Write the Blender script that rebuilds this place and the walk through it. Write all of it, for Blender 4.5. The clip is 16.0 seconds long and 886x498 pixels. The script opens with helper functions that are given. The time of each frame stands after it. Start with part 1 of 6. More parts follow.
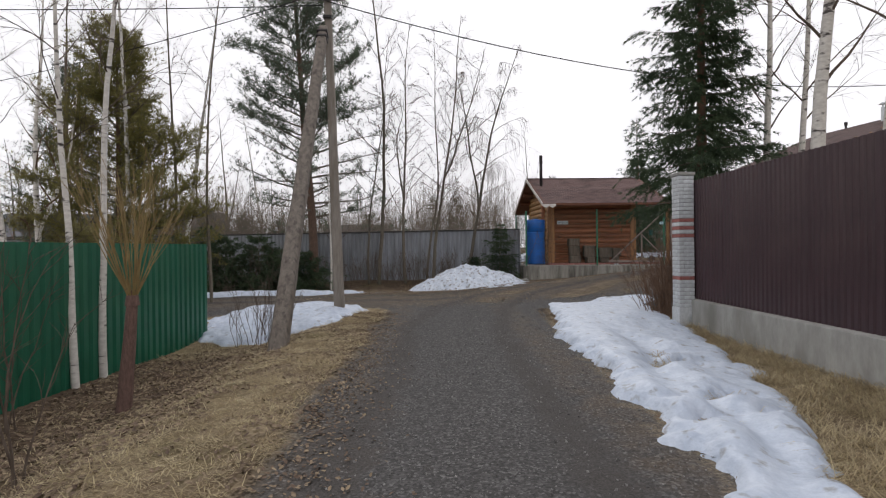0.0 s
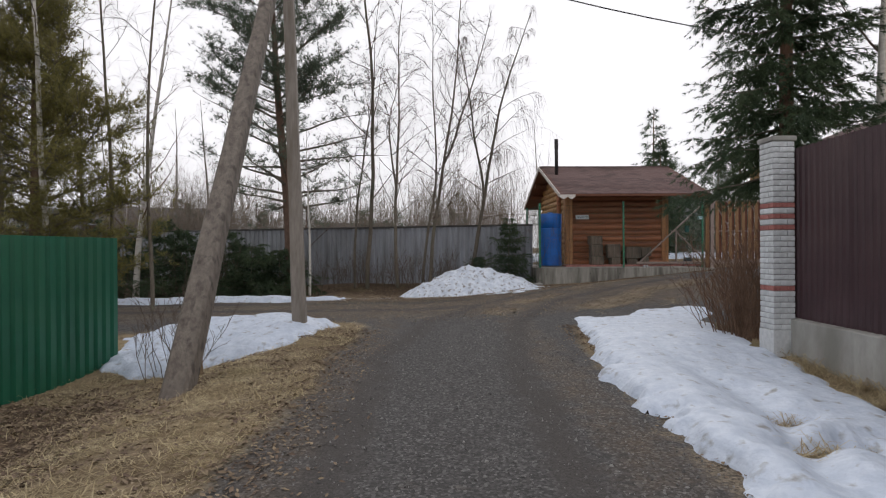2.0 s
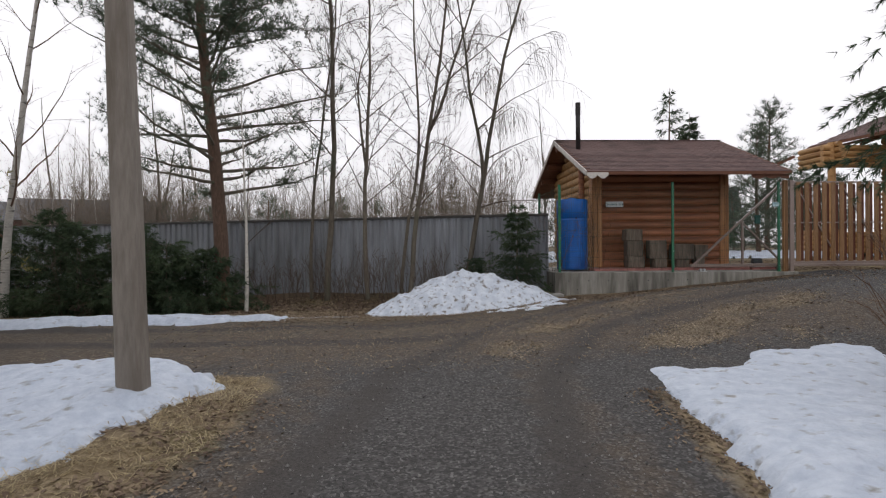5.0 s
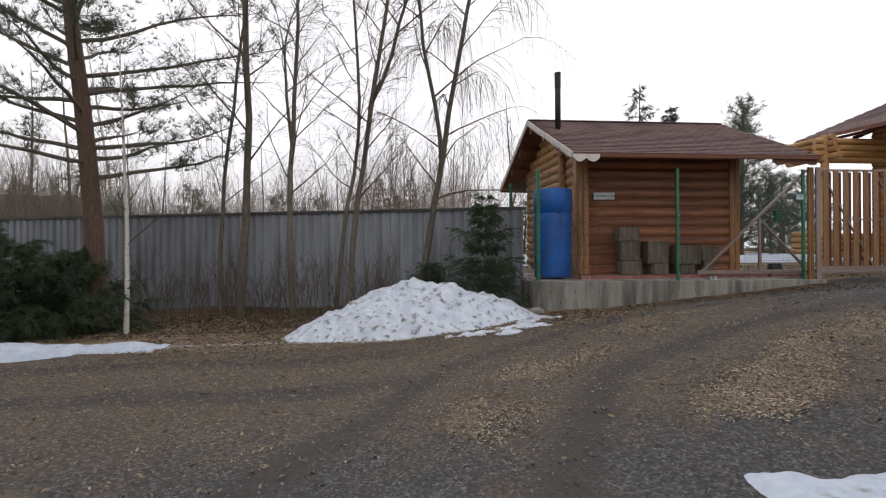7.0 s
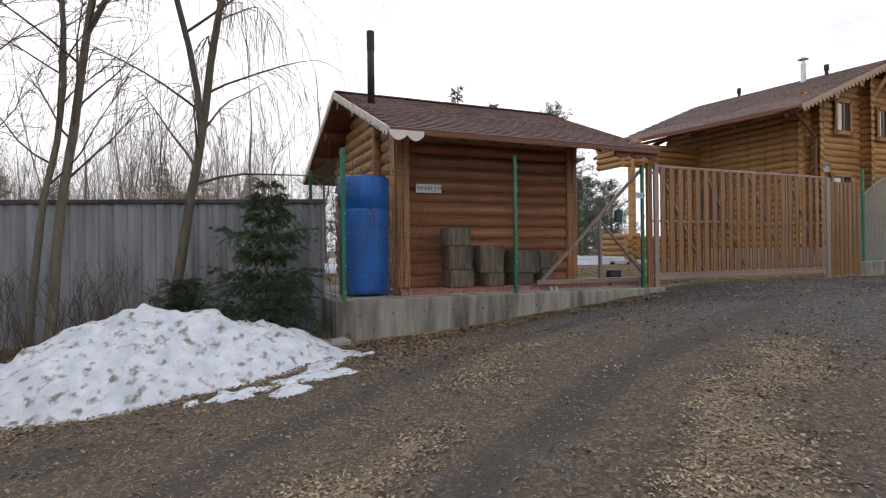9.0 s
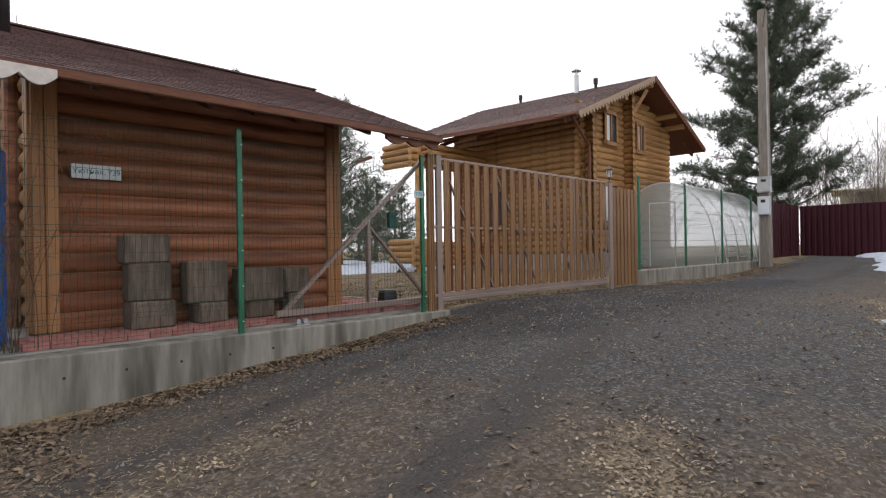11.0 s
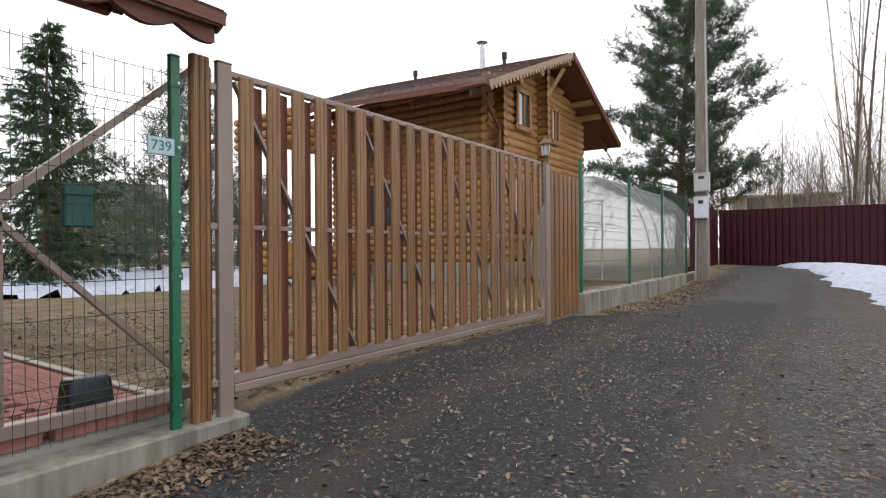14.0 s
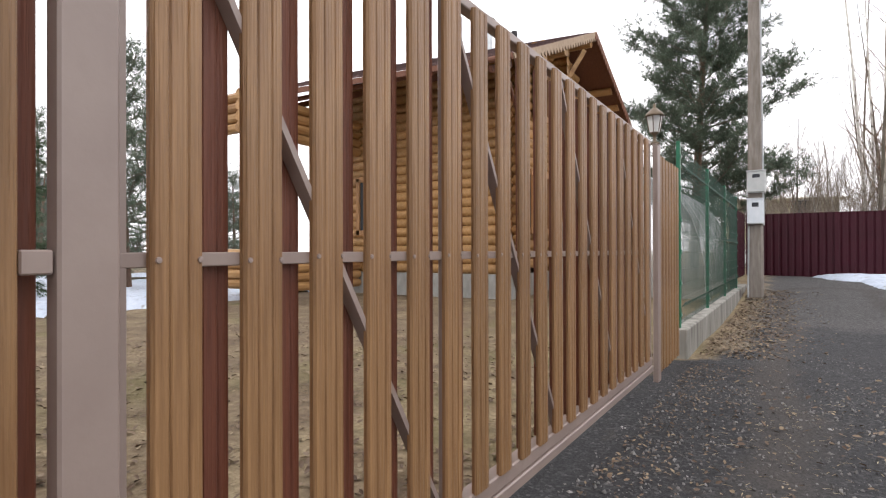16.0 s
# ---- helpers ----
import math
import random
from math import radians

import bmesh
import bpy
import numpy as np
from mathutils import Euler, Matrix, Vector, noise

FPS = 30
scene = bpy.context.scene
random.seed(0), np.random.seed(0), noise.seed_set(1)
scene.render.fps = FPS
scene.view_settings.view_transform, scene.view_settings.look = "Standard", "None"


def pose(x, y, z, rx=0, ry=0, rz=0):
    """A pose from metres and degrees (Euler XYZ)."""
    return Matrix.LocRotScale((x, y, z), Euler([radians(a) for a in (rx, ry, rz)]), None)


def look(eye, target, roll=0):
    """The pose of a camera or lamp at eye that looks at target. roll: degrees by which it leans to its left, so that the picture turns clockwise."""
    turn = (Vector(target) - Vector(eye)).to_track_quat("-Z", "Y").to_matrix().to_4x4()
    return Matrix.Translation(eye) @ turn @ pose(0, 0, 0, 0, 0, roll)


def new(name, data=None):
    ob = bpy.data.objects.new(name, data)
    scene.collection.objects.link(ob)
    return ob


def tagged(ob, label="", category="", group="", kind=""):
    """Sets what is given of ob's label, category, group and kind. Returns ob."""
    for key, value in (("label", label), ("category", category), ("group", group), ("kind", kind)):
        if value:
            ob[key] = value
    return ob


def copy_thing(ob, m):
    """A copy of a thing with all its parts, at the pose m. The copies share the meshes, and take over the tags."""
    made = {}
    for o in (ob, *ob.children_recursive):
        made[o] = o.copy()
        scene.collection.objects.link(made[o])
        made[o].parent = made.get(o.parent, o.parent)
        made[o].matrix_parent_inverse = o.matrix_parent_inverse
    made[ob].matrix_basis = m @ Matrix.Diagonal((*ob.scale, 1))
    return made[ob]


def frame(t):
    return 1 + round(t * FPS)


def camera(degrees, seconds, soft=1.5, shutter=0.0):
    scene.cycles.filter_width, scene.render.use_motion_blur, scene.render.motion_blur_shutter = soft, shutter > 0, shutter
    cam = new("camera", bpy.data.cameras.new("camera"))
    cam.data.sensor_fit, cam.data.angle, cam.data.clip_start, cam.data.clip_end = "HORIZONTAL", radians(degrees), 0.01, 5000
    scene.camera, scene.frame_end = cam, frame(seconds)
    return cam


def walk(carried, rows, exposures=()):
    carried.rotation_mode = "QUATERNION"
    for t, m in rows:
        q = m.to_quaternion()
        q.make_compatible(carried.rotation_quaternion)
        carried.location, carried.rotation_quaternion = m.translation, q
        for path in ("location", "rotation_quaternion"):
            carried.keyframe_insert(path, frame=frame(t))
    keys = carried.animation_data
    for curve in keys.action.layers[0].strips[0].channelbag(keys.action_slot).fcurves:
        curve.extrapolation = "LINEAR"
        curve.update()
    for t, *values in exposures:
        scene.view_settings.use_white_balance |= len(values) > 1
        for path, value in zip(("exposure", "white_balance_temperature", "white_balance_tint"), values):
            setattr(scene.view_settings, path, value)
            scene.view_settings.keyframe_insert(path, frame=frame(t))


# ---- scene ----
cam = camera(76.5, 16.0, soft=1.2)
# Seconds, place in metres, then pitch, roll and heading in degrees.
ROWS = [
    (0.0, -0.339, 0.168, 1.521, -0.09, 0.64, -2.33),
    (0.5, -0.208, 0.990, 1.486, -0.08, 0.53, -2.62),
    (1.0, -0.123, 1.785, 1.464, -0.05, 0.47, -2.43),
    (1.5, -0.037, 2.601, 1.465, -0.09, 0.41, -2.43),
    (2.0, -0.030, 3.388, 1.458, -0.07, 0.38, -1.92),
    (2.5, 0.011, 4.188, 1.453, -0.04, 0.41, -1.65),
    (3.0, 0.015, 5.003, 1.434, -0.02, 0.56, -1.28),
    (3.5, 0.082, 5.839, 1.429, -0.08, 0.51, -1.15),
    (4.0, 0.141, 6.623, 1.432, -0.14, 0.50, -1.01),
    (6.5, 0.741, 10.406, 1.431, -0.16, 0.37, -5.28),
    (7.0, 0.798, 11.121, 1.409, 0.08, 0.36, -6.23),
    (7.5, 0.959, 11.841, 1.389, 0.06, 0.34, -10.45),
    (8.0, 1.138, 12.528, 1.393, 0.20, 0.41, -13.45),
    (8.5, 1.415, 13.187, 1.429, 0.02, 0.55, -19.20),
    (9.0, 1.764, 13.752, 1.491, 0.08, 0.68, -24.32),
    (9.5, 2.199, 14.278, 1.550, -0.17, 0.59, -29.65),
    (10.0, 2.674, 14.723, 1.588, -0.03, 0.75, -34.92),
    (12.5, 5.614, 16.760, 1.735, -0.21, 0.58, -54.96),
    (13.0, 6.225, 17.135, 1.775, -0.19, 0.54, -56.18),
    (13.5, 6.709, 17.613, 1.795, -0.12, 0.44, -55.89),
    (14.0, 7.164, 18.122, 1.806, 0.01, 0.42, -55.36),
    (14.5, 7.610, 18.692, 1.825, 0.08, 0.45, -53.42),
    (15.0, 8.055, 19.283, 1.865, 0.04, 0.34, -52.84),
    (15.5, 8.470, 19.709, 1.926, 0.15, 0.26, -52.97),
    (16.0, 8.757, 20.179, 1.971, 0.21, 0.17, -58.20),
]
walk(cam, [(t, pose(x, y, z, 90 + pitch, roll, heading)) for t, x, y, z, pitch, roll, heading in ROWS],
     [(0.0, -0.34), (4.0, -0.38), (7.0, -0.24), (9.5, -0.04), (12.5, 0.14), (15.0, 0.43), (15.5, 0.53), (16.0, 0.7)])

# ---- world, sun ----
world = bpy.data.worlds.new("overcast_sky")
scene.world = world
world.use_nodes = True
wn, wl = world.node_tree.nodes, world.node_tree.links
wn.clear()
SUN_EL, SUN_AZ = 24.0, 8.0
sky = wn.new("ShaderNodeTexSky")
sky.sky_type, sky.sun_disc = "NISHITA", False
sky.sun_elevation, sky.sun_rotation = radians(SUN_EL), radians(SUN_AZ)
sky.air_density, sky.dust_density = 1.0, 3.0
skyc = wn.new("ShaderNodeTexCoord")
skym = wn.new("ShaderNodeMapping")
skym.inputs["Scale"].default_value = (1.0, 1.0, 2.6)
cloud = wn.new("ShaderNodeTexNoise")
cloud.inputs["Scale"].default_value, cloud.inputs["Detail"].default_value, cloud.inputs["Roughness"].default_value = 1.7, 7.0, 0.6
cramp = wn.new("ShaderNodeValToRGB")
cramp.color_ramp.elements[0].position, cramp.color_ramp.elements[1].position = 0.30, 0.44
cramp.color_ramp.elements[0].color = (0.55, 0.55, 0.55, 1)
cramp.color_ramp.elements[1].color = (1, 1, 1, 1)
cmix = wn.new("ShaderNodeMix")
cmix.data_type = "RGBA"
veil = wn.new("ShaderNodeRGB")
veil.outputs[0].default_value = (13.3, 13.1, 13.6, 1)
bg = wn.new("ShaderNodeBackground")
bg.inputs["Strength"].default_value = 0.1
wout = wn.new("ShaderNodeOutputWorld")
wl.new(skyc.outputs["Generated"], skym.inputs["Vector"])
wl.new(skym.outputs["Vector"], cloud.inputs["Vector"])
wl.new(cloud.outputs["Fac"], cramp.inputs["Fac"])
wl.new(cramp.outputs["Color"], cmix.inputs["Factor"])
wl.new(sky.outputs["Color"], cmix.inputs["A"])
wl.new(veil.outputs["Color"], cmix.inputs["B"])
wl.new(cmix.outputs["Result"], bg.inputs["Color"])
wl.new(bg.outputs["Background"], wout.inputs["Surface"])

sun = new("sun", bpy.data.lights.new("sun", "SUN"))
sun.data.energy, sun.data.angle, sun.data.color = 0.7, radians(25), (1.0, 0.95, 0.88)
sun_way = Vector((math.sin(radians(SUN_AZ)) * math.cos(radians(SUN_EL)), math.cos(radians(SUN_AZ)) * math.cos(radians(SUN_EL)), math.sin(radians(SUN_EL))))
sun.matrix_world = look(sun_way * 60, (0, 0, 0))


# ---- materials ----
def material(name, a, b, rough=0.8, scale=6.0, detail=6.0, bump=0.15, bump_scale=None, stretch=(1, 1, 1), metal=0.0, lo=0.35, hi=0.65,
             stain=None, stain_scale=0.8, stain_at=(0.5, 0.7), vary=0.0, spec=0.4):
    """Two colours mixed by fine noise, an optional stain at a larger scale, relief from noise, and a change of value from piece to piece."""
    m = bpy.data.materials.new(name)
    m.use_nodes = True
    n, l = m.node_tree.nodes, m.node_tree.links
    p = n["Principled BSDF"]
    tc, mp = n.new("ShaderNodeTexCoord"), n.new("ShaderNodeMapping")
    mp.inputs["Scale"].default_value = stretch
    l.new(tc.outputs["Object"], mp.inputs["Vector"])
    f = n.new("ShaderNodeTexNoise")
    f.inputs["Scale"].default_value, f.inputs["Detail"].default_value, f.inputs["Roughness"].default_value = scale, detail, 0.65
    l.new(mp.outputs["Vector"], f.inputs["Vector"])
    r = n.new("ShaderNodeValToRGB")
    r.color_ramp.elements[0].position, r.color_ramp.elements[1].position = lo, hi
    r.color_ramp.elements[0].color, r.color_ramp.elements[1].color = (*a, 1), (*b, 1)
    l.new(f.outputs["Fac"], r.inputs["Fac"])
    colour = r.outputs["Color"]
    if stain:
        s = n.new("ShaderNodeTexNoise")
        s.inputs["Scale"].default_value, s.inputs["Detail"].default_value = stain_scale, 5.0
        l.new(mp.outputs["Vector"], s.inputs["Vector"])
        sr = n.new("ShaderNodeValToRGB")
        sr.color_ramp.elements[0].position, sr.color_ramp.elements[1].position = stain_at
        l.new(s.outputs["Fac"], sr.inputs["Fac"])
        x = n.new("ShaderNodeMix")
        x.data_type = "RGBA"
        l.new(sr.outputs["Color"], x.inputs["Factor"])
        l.new(colour, x.inputs["A"])
        x.inputs["B"].default_value = (*stain, 1)
        colour = x.outputs["Result"]
    if vary:
        oi, mr, hv = n.new("ShaderNodeObjectInfo"), n.new("ShaderNodeMapRange"), n.new("ShaderNodeHueSaturation")
        mr.inputs["To Min"].default_value, mr.inputs["To Max"].default_value = 1 - vary, 1 + vary
        l.new(oi.outputs["Random"], mr.inputs["Value"])
        l.new(mr.outputs["Result"], hv.inputs["Value"])
        l.new(colour, hv.inputs["Color"])
        colour = hv.outputs["Color"]
    l.new(colour, p.inputs["Base Color"])
    p.inputs["Roughness"].default_value, p.inputs["Metallic"].default_value = rough, metal
    p.inputs["Specular IOR Level"].default_value = spec
    if bump:
        bn = n.new("ShaderNodeTexNoise")
        bn.inputs["Scale"].default_value, bn.inputs["Detail"].default_value = bump_scale or scale * 2, 6.0
        l.new(mp.outputs["Vector"], bn.inputs["Vector"])
        bb = n.new("ShaderNodeBump")
        bb.inputs["Strength"].default_value, bb.inputs["Distance"].default_value = bump, 0.02
        l.new(bn.outputs["Fac"], bb.inputs["Height"])
        l.new(bb.outputs["Normal"], p.inputs["Normal"])
    return m


def island_vary(m, amount, hue=0.0):
    """Lets each loose piece of a joined mesh differ in value and hue."""
    n, l = m.node_tree.nodes, m.node_tree.links
    p = n["Principled BSDF"]
    old = p.inputs["Base Color"].links[0].from_socket
    g, mr, hv = n.new("ShaderNodeNewGeometry"), n.new("ShaderNodeMapRange"), n.new("ShaderNodeHueSaturation")
    mr.inputs["To Min"].default_value, mr.inputs["To Max"].default_value = 1 - amount, 1 + amount
    l.new(g.outputs["Random Per Island"], mr.inputs["Value"])
    l.new(mr.outputs["Result"], hv.inputs["Value"])
    if hue:
        hr = n.new("ShaderNodeMapRange")
        hr.inputs["To Min"].default_value, hr.inputs["To Max"].default_value = 0.5 - hue, 0.5 + hue
        l.new(g.outputs["Random Per Island"], hr.inputs["Value"])
        l.new(hr.outputs["Result"], hv.inputs["Hue"])
    l.new(old, hv.inputs["Color"])
    l.new(hv.outputs["Color"], p.inputs["Base Color"])
    return m


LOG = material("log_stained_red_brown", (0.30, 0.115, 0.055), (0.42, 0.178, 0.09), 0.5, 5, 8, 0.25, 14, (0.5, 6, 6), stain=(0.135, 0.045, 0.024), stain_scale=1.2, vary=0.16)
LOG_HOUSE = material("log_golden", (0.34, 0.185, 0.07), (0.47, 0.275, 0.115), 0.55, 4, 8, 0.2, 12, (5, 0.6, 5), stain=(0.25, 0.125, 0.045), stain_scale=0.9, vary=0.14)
LOG_HOUSE_X = material("log_golden_gable", (0.34, 0.185, 0.07), (0.47, 0.275, 0.115), 0.55, 4, 8, 0.2, 12, (0.6, 5, 5), stain=(0.25, 0.125, 0.045), stain_scale=0.9, vary=0.14)
CORNER_WOOD = material("corner_board_pine", (0.33, 0.155, 0.062), (0.46, 0.235, 0.10), 0.5, 5, 8, 0.2, 16, (7, 7, 0.5), stain=(0.19, 0.078, 0.034), vary=0.08)
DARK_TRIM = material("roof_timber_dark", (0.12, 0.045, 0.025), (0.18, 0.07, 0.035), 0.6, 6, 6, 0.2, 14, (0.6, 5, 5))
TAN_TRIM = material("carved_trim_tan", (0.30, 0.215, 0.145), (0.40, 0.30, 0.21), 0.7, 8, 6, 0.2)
WHITE_TRIM = material("carved_trim_pale", (0.55, 0.50, 0.46), (0.70, 0.66, 0.62), 0.7, 8, 6, 0.2)
SHINGLE = material("shingle_brown", (0.10, 0.062, 0.058), (0.165, 0.105, 0.098), 0.85, 30, 4, 0.4, 90, vary=0.22, stain=(0.07, 0.045, 0.04), stain_scale=1.5)
GATE_WOOD = material("gate_board_stained", (0.185, 0.096, 0.042), (0.30, 0.170, 0.078), 0.42, 4, 9, 0.35, 9, (14, 14, 0.45), stain=(0.16, 0.06, 0.025), stain_scale=0.7, vary=0.12)
# Back boards: gate stain darkened, with the shade behind the front row in its colour.
GATE_WOOD_SHADED = material("gate_board_back_shaded", (0.11, 0.036, 0.022), (0.17, 0.058, 0.032), 0.5, 4, 9, 0.35, 9, (14, 14, 0.45), stain=(0.11, 0.04, 0.02), stain_scale=0.7, vary=0.12)
GATE_STEEL = material("gate_frame_taupe_paint", (0.25, 0.19, 0.165), (0.29, 0.225, 0.195), 0.38, 3, 5, 0.05, 30, stain=(0.21, 0.16, 0.14), spec=0.5)
GREEN_STEEL = material("green_post_paint", (0.012, 0.12, 0.06), (0.018, 0.16, 0.085), 0.35, 3, 4, 0.04, 30, spec=0.5)
WIRE = material("green_wire", (0.02, 0.05, 0.035), (0.03, 0.07, 0.05), 0.5, 5, 2, 0)
GREEN_SHEET = material("green_profiled_sheet", (0.008, 0.088, 0.048), (0.012, 0.112, 0.062), 0.4, 1.2, 4, 0.05, 8, stain=(0.02, 0.10, 0.05), stain_scale=0.6, vary=0.06)
BROWN_SHEET = material("brown_profiled_sheet", (0.040, 0.020, 0.024), (0.054, 0.027, 0.031), 0.4, 1.2, 4, 0.05, 8, stain=(0.06, 0.035, 0.035), stain_scale=0.6, vary=0.06)
RED_SHEET = material("wine_red_profiled_sheet", (0.033, 0.0045, 0.0095), (0.043, 0.006, 0.0125), 0.5, 1.2, 4, 0.05, 8, stain=(0.030, 0.006, 0.009), stain_scale=0.5, vary=0.06, spec=0.22)
GREY_SHEET = material("weathered_grey_sheet", (0.235, 0.25, 0.275), (0.335, 0.355, 0.385), 0.6, 2.2, 8, 0.1, 8, (2.5, 2.5, 0.35), stain=(0.165, 0.17, 0.178), stain_scale=1.5, stain_at=(0.42, 0.72), vary=0.10)
CONCRETE = material("concrete", (0.27, 0.265, 0.245), (0.38, 0.375, 0.35), 0.9, 5, 8, 0.3, 22, (1, 1, 0.45), stain=(0.19, 0.185, 0.165), stain_scale=1.6, stain_at=(0.45, 0.72))
PLINTH_CONC = material("streaked_plinth_concrete", (0.20, 0.19, 0.165), (0.33, 0.315, 0.28), 0.9, 4, 9, 0.35, 14, (2.6, 2.6, 0.35), stain=(0.105, 0.098, 0.083), stain_scale=1.9, stain_at=(0.46, 0.70))
GREY_CAP = material("fence_cap_dark", (0.05, 0.048, 0.046), (0.09, 0.085, 0.08), 0.7, 3, 4, 0.1)
POLE_CONC = material("pole_concrete", (0.19, 0.165, 0.14), (0.27, 0.24, 0.21), 0.9, 6, 8, 0.3, 26, (3, 3, 0.5), stain=(0.15, 0.125, 0.10), stain_scale=1.3)
STRUT = material("weathered_strut", (0.125, 0.105, 0.09), (0.205, 0.178, 0.152), 0.9, 7, 8, 0.5, 26, (2, 2, 1), stain=(0.082, 0.070, 0.060), stain_scale=6.0, stain_at=(0.52, 0.68))
BRICK_WHITE = material("brick_white", (0.50, 0.52, 0.53), (0.64, 0.655, 0.66), 0.85, 14, 6, 0.3, 40, stain=(0.36, 0.38, 0.38), stain_scale=3, vary=0.10)
BRICK_RED = material("brick_red", (0.25, 0.085, 0.075), (0.36, 0.15, 0.13), 0.85, 14, 6, 0.3, 40, vary=0.12)
MORTAR = material("mortar", (0.30, 0.30, 0.30), (0.40, 0.40, 0.40), 0.95, 20, 4, 0.3)
BLUE_PLASTIC = material("blue_drum_plastic", (0.004, 0.115, 0.46), (0.006, 0.145, 0.55), 0.42, 2, 5, 0.03, 20, stain=(0.010, 0.06, 0.26), stain_scale=1.2, spec=0.5)
BLACK_METAL = material("black_flue", (0.018, 0.016, 0.017), (0.035, 0.03, 0.03), 0.6, 6, 5, 0.1)
ZINC = material("zinc", (0.42, 0.44, 0.45), (0.55, 0.57, 0.58), 0.35, 4, 4, 0.05, metal=0.7)
OLD_TIMBER = material("weathered_bench_block", (0.10, 0.078, 0.06), (0.215, 0.172, 0.135), 0.9, 5, 8, 0.5, 14, (5, 5, 0.7), stain=(0.07, 0.055, 0.045), stain_scale=1.4, vary=0.2)
PAVER = material("paver_red", (0.30, 0.125, 0.11), (0.40, 0.18, 0.155), 0.9, 12, 5, 0.25, 40, vary=0.12)
PAVER_EDGE = material("paver_kerb", (0.40, 0.38, 0.35), (0.5, 0.48, 0.45), 0.9, 10, 5, 0.2)
SNOW = material("old_snow", (0.43, 0.49, 0.59), (0.57, 0.625, 0.715), 0.6, 7.0, 10, 1.0, 16, stain=(0.27, 0.27, 0.27), stain_scale=6.5, stain_at=(0.60, 0.72))
SNOW_PILE = material("dirty_snow_pile", (0.47, 0.52, 0.60), (0.66, 0.705, 0.77), 0.7, 6, 8, 1.0, 9, stain=(0.20, 0.185, 0.17), stain_scale=9.5, stain_at=(0.55, 0.68))
BARK = material("bark_grey_brown", (0.10, 0.084, 0.066), (0.19, 0.165, 0.13), 0.95, 9, 8, 0.5, 22, (3, 3, 0.6), stain=(0.11, 0.11, 0.075), stain_scale=1.1, vary=0.15)
TWIG = material("twig", (0.075, 0.055, 0.042), (0.13, 0.10, 0.078), 0.95, 6, 3, 0)
TWIG_RED = material("twig_reddish", (0.10, 0.058, 0.038), (0.17, 0.105, 0.068), 0.95, 6, 3, 0)
# Thicket twigs: colour lightened to carry the backlit haze.
TWIG_HAZED = material("twig_paled_for_haze", (0.15, 0.125, 0.10), (0.25, 0.21, 0.17), 0.95, 6, 3, 0)
SHOOT = material("willow_shoot", (0.20, 0.14, 0.06), (0.29, 0.21, 0.09), 0.8, 6, 3, 0)
WILLOW_BARK = material("willow_bark", (0.10, 0.06, 0.05), (0.17, 0.105, 0.085), 0.95, 12, 8, 0.6, 30, (3, 3, 1))
BIRCH = material("birch_bark", (0.48, 0.45, 0.41), (0.66, 0.63, 0.58), 0.8, 5, 6, 0.25, 18, (1.5, 1.5, 4), stain=(0.07, 0.06, 0.055), stain_scale=2.6, stain_at=(0.58, 0.66), vary=0.08)
PINE_BARK = material("pine_bark", (0.10, 0.065, 0.048), (0.17, 0.11, 0.08), 0.95, 9, 8, 0.6, 20, (3, 3, 0.8), stain=(0.26, 0.12, 0.06), stain_scale=0.6, stain_at=(0.5, 0.8))
PINE_NEEDLE = island_vary(material("pine_needles", (0.070, 0.096, 0.068), (0.125, 0.158, 0.110), 0.7, 1.5, 4, 0), 0.35, 0.015)
PINE_YELLOW = island_vary(material("pine_needles_olive", (0.16, 0.148, 0.045), (0.26, 0.232, 0.085), 0.7, 1.5, 4, 0), 0.35, 0.015)
SPRUCE_NEEDLE = island_vary(material("spruce_needles", (0.040, 0.066, 0.038), (0.085, 0.118, 0.060), 0.7, 1.5, 4, 0), 0.4, 0.015)
GRASS = island_vary(material("dry_grass", (0.36, 0.285, 0.175), (0.54, 0.455, 0.30), 0.9, 2, 4, 0), 0.35, 0.01)
LEAF = island_vary(material("fallen_leaves", (0.115, 0.080, 0.054), (0.25, 0.185, 0.125), 0.9, 3, 4, 0), 0.4, 0.015)
PALE_LEAF = island_vary(material("bleached_leaves", (0.22, 0.17, 0.115), (0.40, 0.325, 0.235), 0.9, 3, 4, 0), 0.35, 0.012)
STONE = island_vary(material("loose_stone", (0.12, 0.115, 0.11), (0.24, 0.23, 0.22), 0.9, 8, 4, 0.2), 0.5, 0.01)
STUMP_WOOD = material("stump_wood", (0.14, 0.095, 0.06), (0.24, 0.17, 0.10), 0.95, 9, 6, 0.4)
PLATE_BLUE = material("plate_pale_blue_enamel", (0.40, 0.55, 0.58), (0.47, 0.62, 0.65), 0.4, 3, 4, 0)
SIGN_WHITE = material("sign_enamel_white", (0.62, 0.68, 0.69), (0.70, 0.75, 0.76), 0.4, 3, 4, 0)
SIGN_TEAL = material("sign_teal", (0.02, 0.15, 0.19), (0.03, 0.19, 0.23), 0.4, 3, 4, 0)
BOX_GREY = material("meter_box_grey", (0.42, 0.43, 0.42), (0.52, 0.53, 0.52), 0.5, 3, 4, 0.03)
BOX_WHITE = material("meter_box_white", (0.60, 0.64, 0.68), (0.70, 0.73, 0.76), 0.45, 3, 4, 0.03)
CABLE = material("black_cable", (0.014, 0.014, 0.015), (0.02, 0.02, 0.021), 0.6, 4, 2, 0)
CABLE_GREY = material("grey_conduit", (0.34, 0.35, 0.36), (0.42, 0.43, 0.44), 0.6, 4, 2, 0)
